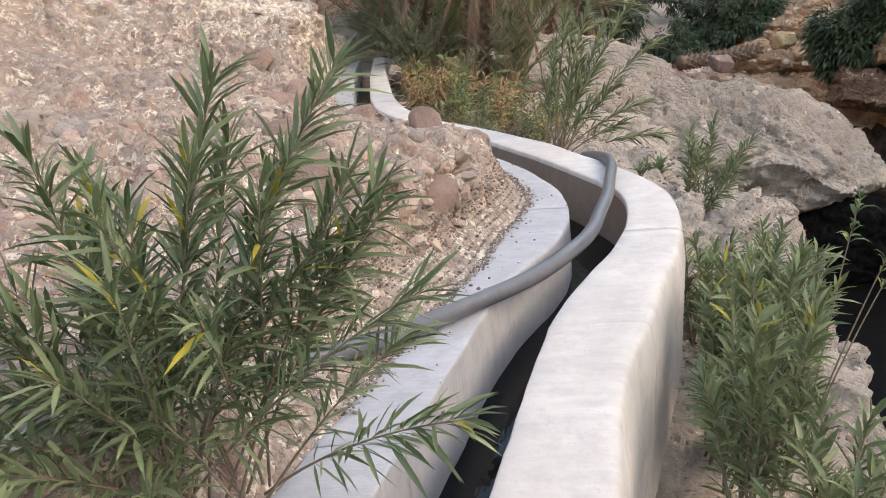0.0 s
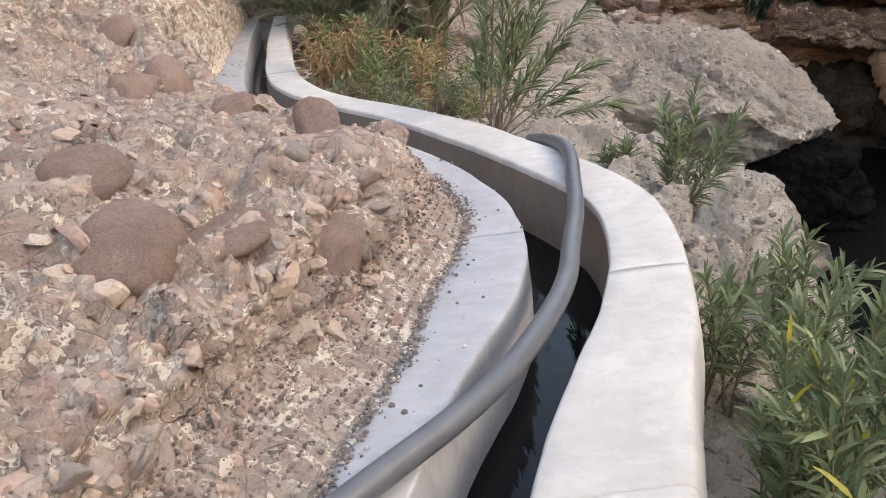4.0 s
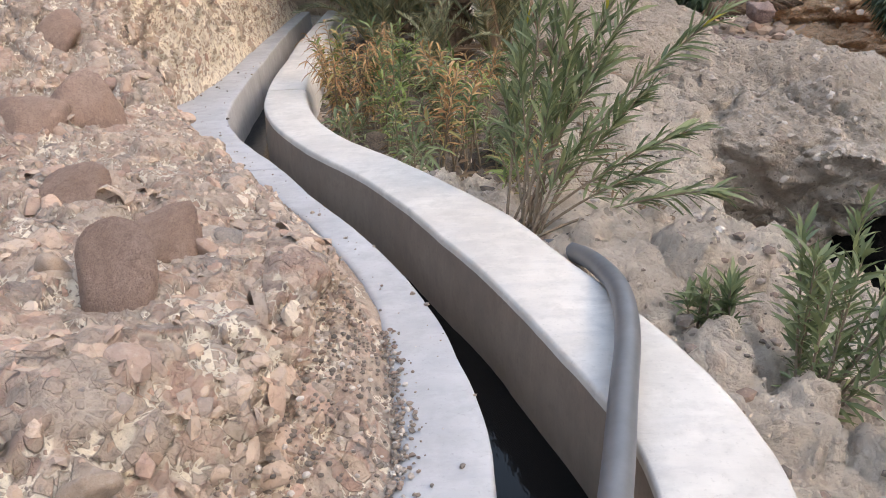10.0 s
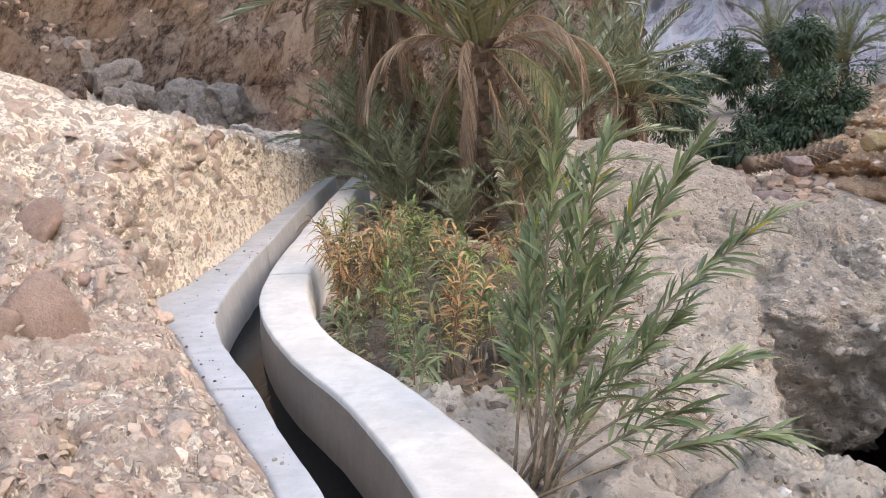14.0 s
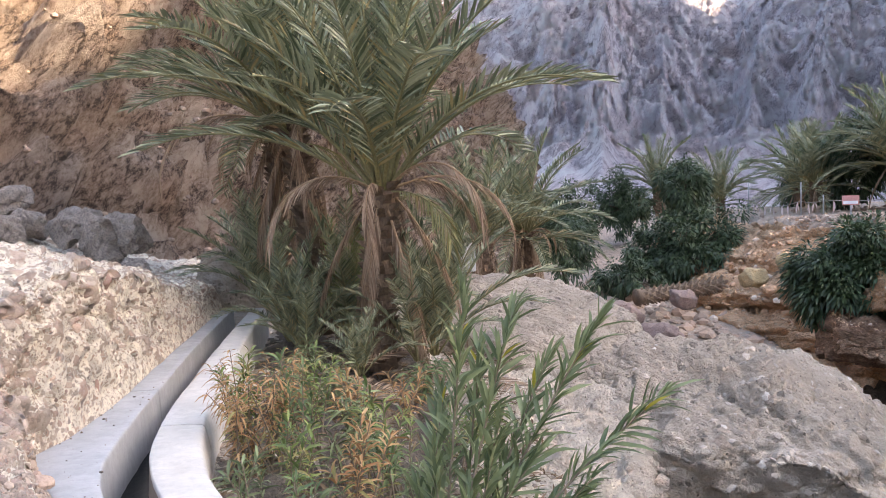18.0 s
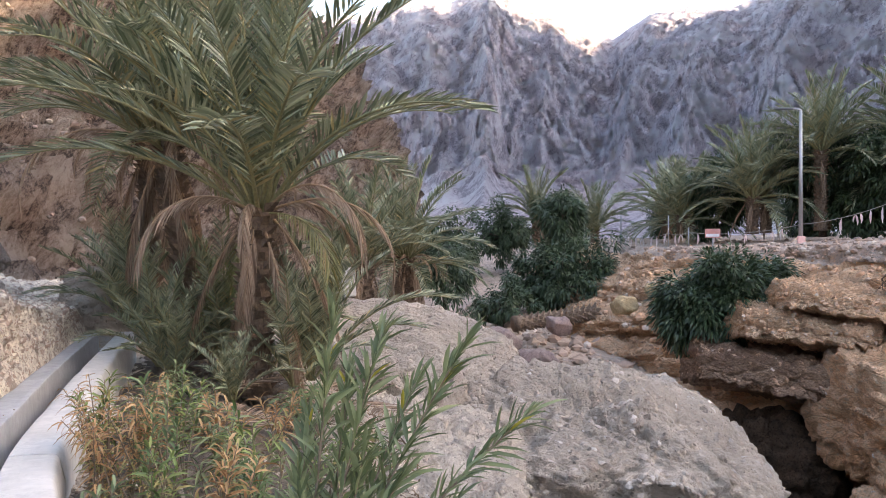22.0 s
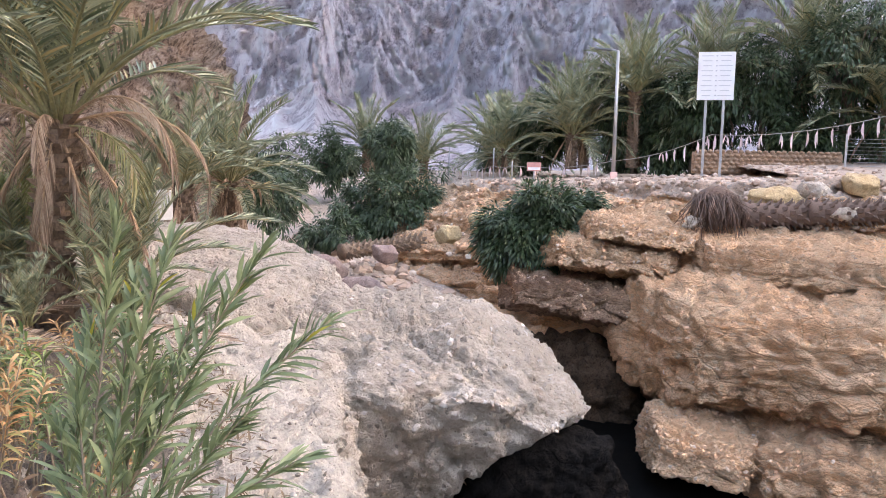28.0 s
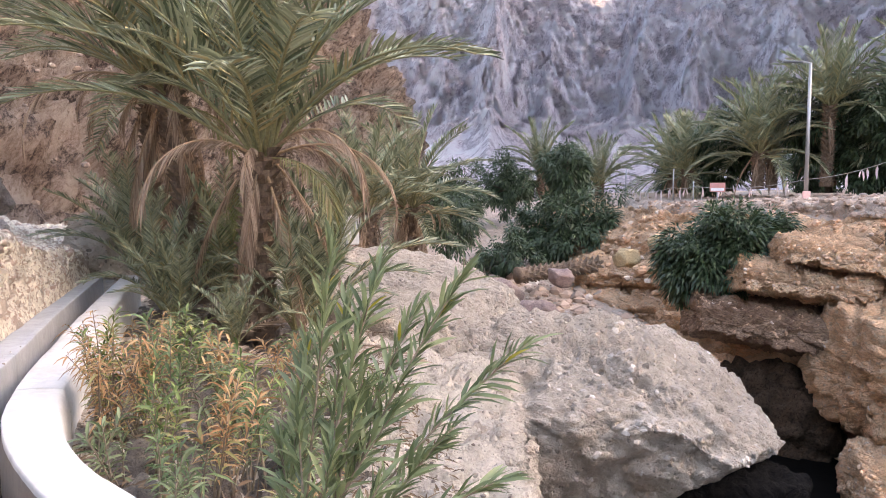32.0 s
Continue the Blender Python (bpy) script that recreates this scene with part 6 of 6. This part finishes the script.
# ---------------------------------------------------------------- stones set in the left rock, gravel and grit
def mat_stone(name, stops):
    n = Nodes(name)
    col = n.ramp(n.random(), *stops)
    g = n.noise(14, 6, 0.65)
    col = n.mix(n.ramp(g, (0.45, (0, 0, 0)), (0.75, (0.5,) * 3)), col, (0.50, 0.43, 0.36))
    col = n.mix(n.ramp(n.noise(45, 5, 0.7), (0.3, (0.6,) * 3), (0.48, (0, 0, 0))), col, (0.14, 0.11, 0.09))
    n.bump(n.math("ADD", g, n.math("MULTIPLY", n.noise(70, 5, 0.7), 0.4)), 0.6, 0.012)
    return n.done(col, 0.82)


M_STONE = mat_stone("set_stone", ((0.0, (0.36, 0.245, 0.185)), (0.3, (0.29, 0.23, 0.19)), (0.55, (0.41, 0.315, 0.245)), (0.75, (0.37, 0.23, 0.175)), (0.9, (0.25, 0.215, 0.19)), (1.0, (0.46, 0.365, 0.285))))
M_REDSTONE = mat_rock("red_stone", (0.355, 0.24, 0.185), (0.42, 0.295, 0.235), (0.29, 0.195, 0.155), 0.35, 0.15, 0.05, pit=0.66)


def mat_grit(name, stops):
    n = Nodes(name)
    col = n.ramp(n.island(), *stops)
    g = n.noise(55, 6, 0.7)
    col = n.mix(n.ramp(g, (0.5, (0, 0, 0)), (0.72, (0.45,) * 3)), col, (0.54, 0.46, 0.37))
    col = n.mix(n.ramp(g, (0.30, (0.65,) * 3), (0.46, (0, 0, 0))), col, (0.17, 0.135, 0.11))
    n.bump(g, 0.7, 0.008)
    return n.done(col, 0.9)


M_GRIT = mat_grit("loose_grit", ((0.0, (0.12, 0.10, 0.085)), (0.35, (0.22, 0.18, 0.15)), (0.6, (0.24, 0.165, 0.13)), (0.85, (0.36, 0.30, 0.25)), (1.0, (0.68, 0.63, 0.57))))
M_BROWNGRIT = mat_grit("brown_grit", ((0.0, (0.27, 0.19, 0.145)), (0.4, (0.42, 0.31, 0.235)), (0.7, (0.36, 0.235, 0.17)), (1.0, (0.62, 0.52, 0.43))))
M_TALUS = mat_grit("orange_talus", ((0.0, (0.46, 0.255, 0.14)), (0.4, (0.62, 0.38, 0.23)), (0.7, (0.54, 0.29, 0.16)), (1.0, (0.72, 0.56, 0.44))))
M_WEATHERED = mat_grit("weathered_pebbles", ((0.0, (0.40, 0.34, 0.285)), (0.4, (0.54, 0.47, 0.40)), (0.7, (0.44, 0.36, 0.30)), (1.0, (0.68, 0.62, 0.55))))
M_CLAST = mat_grit("bedded_stone", ((0.0, (0.42, 0.305, 0.235)), (0.2, (0.54, 0.42, 0.33)), (0.4, (0.36, 0.29, 0.24)), (0.55, (0.58, 0.46, 0.365)), (0.7, (0.46, 0.30, 0.23)), (0.82, (0.30, 0.255, 0.225)), (0.92, (0.52, 0.38, 0.295)), (1.0, (0.68, 0.58, 0.47))))
M_SCREE = mat_grit("hill_scree", ((0.0, (0.20, 0.14, 0.11)), (0.4, (0.33, 0.24, 0.185)), (0.7, (0.27, 0.18, 0.14)), (1.0, (0.42, 0.33, 0.26))))
STONES = [stone_mesh("stone", i, M_STONE, (1, 0.8 + 0.12 * (i % 3), 0.5), 3, 0.16, 0.97) for i in range(8)]
rr = np.random.RandomState(11)
rock_n = sheet_normals(rock)
if rock_n[..., 2].mean() < 0:
    rock_n = -rock_n


def rock_spot(y, d):
    i = min(len(ROCK_Y) - 1, int(np.searchsorted(ROCK_Y, y)))
    j = min(len(ROCK_D) - 1, int(np.searchsorted(ROCK_D, d)))
    return rock[i, j], rock_n[i, j]


def set_stone(mesh, place, normal, size, sink, parent, label=""):
    up = Vector(normal).normalized()
    turn = up.to_track_quat("Z", "Y").to_matrix().to_4x4()
    m = Matrix.Translation(Vector(place) - up * sink * size) @ turn @ pose(0, 0, 0, 0, 0, 360 * rr.rand()) @ Matrix.Diagonal((size, size * (0.75 + 0.4 * rr.rand()), size * (0.8 + 0.3 * rr.rand()), 1))
    return part("stone", mesh, parent, label, m)


RED = [stone_mesh("stone", 90 + i, M_REDSTONE, (1, 0.9, 0.5), 3, 0.18, 0.85) for i in range(3)]
for k, (x, y, size) in enumerate(((-0.13, 4.50, 0.29), (-0.45, 4.24, 0.26), (-0.72, 4.05, 0.30), (-1.72, 8.3, 0.30), (-0.85, 4.35, 0.2), (-2.24, 9.8, 0.36), (-1.55, 8.55, 0.42), (-0.2, 5.66, 0.22), (-0.75, 6.6, 0.26), (-0.28, 6.25, 0.24))):
    d2 = (rock[..., 0] - x) ** 2 + (rock[..., 1] - y) ** 2
    i, j = np.unravel_index(np.argmin(d2), d2.shape)
    set_stone(RED[k % 3], rock[i, j], unit(rock_n[i, j] + (0.15, -0.75, 0.1)), size * 1.55, 0.04, left_rock, "red-brown stone set in the rock")
for x, y, size, s in ((0.05, 4.47, 0.19, 4), (-0.04, 4.36, 0.13, 2), (-0.14, 4.02, 0.085, 1), (0.31, 5.94, 0.13, 3), (0.09, 4.88, 0.12, 5), (-0.1, 4.6, 0.1, 6), (-0.31, 4.66, 0.11, 7), (-0.2, 4.14, 0.14, 0), (-1.8, 10.22, 0.28, 1), (-1.66, 10.76, 0.24, 3), (-1.83, 9.74, 0.3, 5), (-1.92, 9.54, 0.3, 2)):
    d2 = (rock[..., 0] - x) ** 2 + (rock[..., 1] - y) ** 2
    i, j = np.unravel_index(np.argmin(d2), d2.shape)
    set_stone(STONES[s], rock[i, j], rock_n[i, j], size, 0.20, left_rock)
for k in range(255):
    far_ = k % 6 == 5
    y = 2.6 + 7.4 * rr.rand() if not far_ else 9.5 + 8 * rr.rand()
    d = 0.12 + 2.6 * rr.rand() ** 1.2 if not far_ else 0.1 + 2.2 * rr.rand()
    p, n = rock_spot(y, d)
    size = 0.07 + 0.16 * rr.rand() ** 2.0 if not far_ else 0.1 + 0.26 * rr.rand() ** 2
    set_stone(STONES[rr.randint(8)], p, n, size, 0.20, left_rock)


def low_stone(seed):
    bm = bmesh.new()
    bmesh.ops.create_icosphere(bm, subdivisions=1, radius=0.5)
    v = np.array([c.co[:] for c in bm.verts])
    f = [tuple(c.index for c in face.verts) for face in bm.faces]
    bm.free()
    return v * (0.75 + 0.5 * np.random.RandomState(seed).rand(len(v), 1)) * (1, 0.85, 0.65), f


LOW = [low_stone(i) for i in range(6)]


def grit(name, places, sizes, material, label, normals=None):
    vs, fs, n = [], [], 0
    for k, (p, s) in enumerate(zip(places, sizes)):
        v, f = LOW[k % 6]
        a = rr.rand() * 6.283
        c, w = math.cos(a), math.sin(a)
        q = v * s
        q = np.stack([q[:, 0] * c - q[:, 1] * w, q[:, 0] * w + q[:, 1] * c, q[:, 2]], -1) + p
        vs.append(q)
        fs.extend([(i + n, j + n, l + n) for i, j, l in f])
        n += len(v)
    ob = new(name, mesh_from(name, np.concatenate(vs).tolist(), fs, material, False))
    return tagged(ob, label, "gravel", kind="stuff")


def clasts(name, spots, normals, sizes, material, label, kinds=None, parent=None):
    """Angular stones bedded in a surface, low and lying along it."""
    vs, fs, n = [], [], 0
    kinds = kinds or CHIPS
    for k, (p, w, s) in enumerate(zip(spots, normals, sizes)):
        v, f = kinds[k % len(kinds)]
        t = unit(np.cross(w, rr.normal(size=3)))
        b = np.cross(w, t)
        q = v * s * (1, 0.6 + 0.5 * rr.rand(), 0.36 + 0.2 * rr.rand())
        vs.append(p + q[:, :1] * t + q[:, 1:2] * b + q[:, 2:] * w)
        fs.extend([(i + n, j + n, l + n) for i, j, l in f])
        n += len(v)
    me = mesh_from(name, np.concatenate(vs).tolist(), fs, material, False)
    if parent:
        return tagged(part(name, me, parent), kind="stuff")
    return tagged(new(name, me), label, "stones", kind="stuff")


def chip(seed, detail=2):
    bm = bmesh.new()
    bmesh.ops.create_icosphere(bm, subdivisions=detail, radius=0.5)
    v = np.array([c.co[:] for c in bm.verts])
    f = [tuple(c.index for c in face.verts) for face in bm.faces if face.calc_center_median().z > -0.22]
    bm.free()
    r = np.random.RandomState(seed)
    for _ in range(14):
        w = r.normal(size=3) * (1, 1, 0.7)
        w /= np.linalg.norm(w)
        v = v - np.clip(v @ w - 0.5 * (0.55 + 0.35 * r.rand()), 0, None)[:, None] * w
    return v * 1.15, f


CHIPS = [chip(200 + i) for i in range(10)]
SPLITS = [chip(300 + i, 1) for i in range(10)]
spots, normals, sizes = [], [], []
for k in range(2300):
    if k % 12 == 11:
        y, d = 9.8 + 7.5 * rr.rand(), 0.08 + 1.9 * rr.rand()
        s_ = 0.04 + 0.13 * rr.rand() ** 2.5
    else:
        y, d = 2.5 + 7.6 * rr.rand(), 0.10 + 2.3 * rr.rand() ** 1.3
        s_ = 0.035 + 0.13 * rr.rand() ** 2.0
    p, n = rock_spot(y, d)
    spots.append(p - n * s_ * (0.27 if y < 9.8 else 0.32))
    normals.append(unit(n + 0.22 * rr.normal(size=3)))
    sizes.append(s_)
clasts("clasts", spots, normals, sizes, M_CLAST, "angular brown and grey stones bedded in the conglomerate")
spots, normals, sizes = [], [], []
for k in range(6500):
    y, d = (2.5 + 7.5 * rr.rand(), 0.06 + 2.4 * rr.rand() ** 1.3) if k % 8 else (9.8 + 7.5 * rr.rand(), 0.08 + 1.9 * rr.rand())
    p, n = rock_spot(y, d)
    s_ = 0.018 + 0.05 * rr.rand() ** 1.6
    spots.append(p - n * s_ * 0.14)
    normals.append(unit(n + 0.45 * rr.normal(size=3)))
    sizes.append(s_)
clasts("pebbles", spots, normals, sizes, M_CLAST, "small broken stones bedded in the conglomerate", SPLITS)
spots, sizes = [], []
for _ in range(4600):
    y = 2.6 + 3.7 * rr.rand()
    if rr.rand() < 0.75:
        p, n = rock_spot(y, 0.30 * rr.rand() ** 0.8)
        spots.append(tuple(p + 0.004 * n))
    else:
        spots.append((EDGE_LO(y) + 0.03 * abs(rr.normal()), y, 0.006))
    sizes.append(0.008 + 0.018 * rr.rand() ** 2)
for _ in range(260):
    y = 2.6 + 10 * rr.rand()
    x = EDGE_LO(y) + (EDGE_LI(y) - EDGE_LO(y)) * rr.rand() ** 1.8
    spots.append((x, y, 0.006))
    sizes.append(0.006 + 0.022 * rr.rand() ** 4)
grit("gravel", spots, sizes, M_GRIT, "loose grit and gravel along the channel wall")
# chips and pebbles weathering out of the ledges and the great boulder
for ob, count, top, m_ in [(ob, 900, 0.13, M_TALUS) for ob in LEDGES] + [(great, 1500, 0.16, M_WEATHERED)]:
    co, nm = np.zeros(len(ob.data.vertices) * 3), np.zeros(len(ob.data.vertices) * 3)
    ob.data.vertices.foreach_get("co", co)
    ob.data.vertices.foreach_get("normal", nm)
    co, nm = co.reshape(-1, 3), nm.reshape(-1, 3)
    ok = np.where((nm[:, 2] > -0.1) & (rr.rand(len(nm)) < 0.25 + 0.75 * np.clip(nm[:, 2], 0, 1)))[0]
    pick = ok[rr.randint(len(ok), size=count)]
    pick = pick[fbm(co[pick] + 3, 0.8, 3) > -0.08]
    sizes = 0.03 + top * rr.rand(len(pick)) ** 2.5
    clasts("gravel", co[pick] - nm[pick] * sizes[:, None] * 0.12, unit(nm[pick] + 0.35 * rr.normal(size=(len(pick), 3))), sizes, m_, "", SPLITS, ob)
# loose stones on the slab and the bank
spots, sizes = [], []
flat = slab.reshape(-1, 3)
ok = np.where((flat[:, 2] > -1.3) & (flat[:, 1] > 4) & (flat[:, 1] < 20))[0]
for i in ok[rr.randint(len(ok), size=1500)]:
    spots.append(flat[i] + (0, 0, 0.005))
    sizes.append(0.015 + 0.07 * rr.rand() ** 3)
grit("rubble", spots, sizes, M_GRIT, "small loose stones lying on the slab")
spots, sizes = [], []
flat = bank.reshape(-1, 3)
ok = np.where((flat[:, 2] > np.where(flat[:, 1] > 23, 0.35, -0.6)) & (flat[:, 1] > 12) & (flat[:, 1] < 45) & (flat[:, 0] < 24))[0]
for i in ok[rr.randint(len(ok), size=2600)]:
    spots.append(flat[i] + (0, 0, 0.01))
    sizes.append(0.06 + 0.28 * rr.rand() ** 3)
grit("rubble", spots, sizes, M_BROWNGRIT, "broken stones strewn over the top of the bank")
spots, sizes = [], []
ok = np.where((flat[:, 2] > -2.6) & (flat[:, 2] < 0.4) & (flat[:, 1] > 23) & (flat[:, 1] < 38))[0]
for i in ok[rr.randint(len(ok), size=1500)]:
    spots.append(flat[i] + (0, 0, 0.01))
    sizes.append(0.05 + 0.30 * rr.rand() ** 4)
grit("rubble", spots, sizes, M_TALUS, "orange broken stones on the slope of the bank")
spots, sizes = [], []
flat = hill.reshape(-1, 3)
ok = np.where((flat[:, 1] > 12) & (flat[:, 1] < 32) & (flat[:, 2] < 9))[0]
for i in ok[rr.randint(len(ok), size=1800)]:
    spots.append(flat[i] + (0, 0, 0.02))
    sizes.append(0.05 + 0.24 * rr.rand() ** 3)
grit("scree", spots, sizes, M_SCREE, "broken scree on the hillside")

spots, sizes = [], []
for _ in range(1500):
    y = 20.5 + 19 * rr.rand()
    x = np.interp(y, [20, 30, 45], [8.6, 8.6, 8.0]) + 2.6 * rr.normal()
    i, j = int(np.searchsorted(gx, x)), int(np.searchsorted(gy, y))
    spots.append((gx[i], gy[j], Zg[i, j]) + np.array((0.8 * rr.rand() - 0.4, 0.8 * rr.rand() - 0.4, 0.02)))
    sizes.append(0.08 + 0.7 * rr.rand() ** 3)
grit("rubble", spots, sizes, M_BROWNGRIT, "broken stones in the dry stream bed")

# dry leaf litter under the palms and reeds
n_ = 3200
x_, y_ = rr.uniform(-0.6, 2.4, n_), rr.uniform(8.8, 18.5, n_)
x_ = np.maximum(x_, EDGE_RO(np.clip(y_, -8, 18)) + 0.05)
flat = slab.reshape(-1, 3)
gi = np.clip(np.searchsorted(slab_y, y_), 0, len(slab_y) - 1)
z_ = np.array([np.interp(x, slab[i, :75, 0], slab[i, :75, 2]) for x, i in zip(x_, gi)])
litter = leaf_mesh("leaf_litter", np.stack([x_, y_, z_ + 0.02 + 0.05 * rr.rand(n_)], -1), np.stack([rr.normal(size=n_), rr.normal(size=n_), 0.35 * rr.normal(size=n_)], -1), 0.09 + 0.12 * rr.rand(n_), 0.016 + 0.012 * rr.rand(n_), M_LITTER, 0.1, 0.2)
tagged(new("leaf_litter", litter), "dry brown leaf litter under the palms", "litter", kind="stuff")
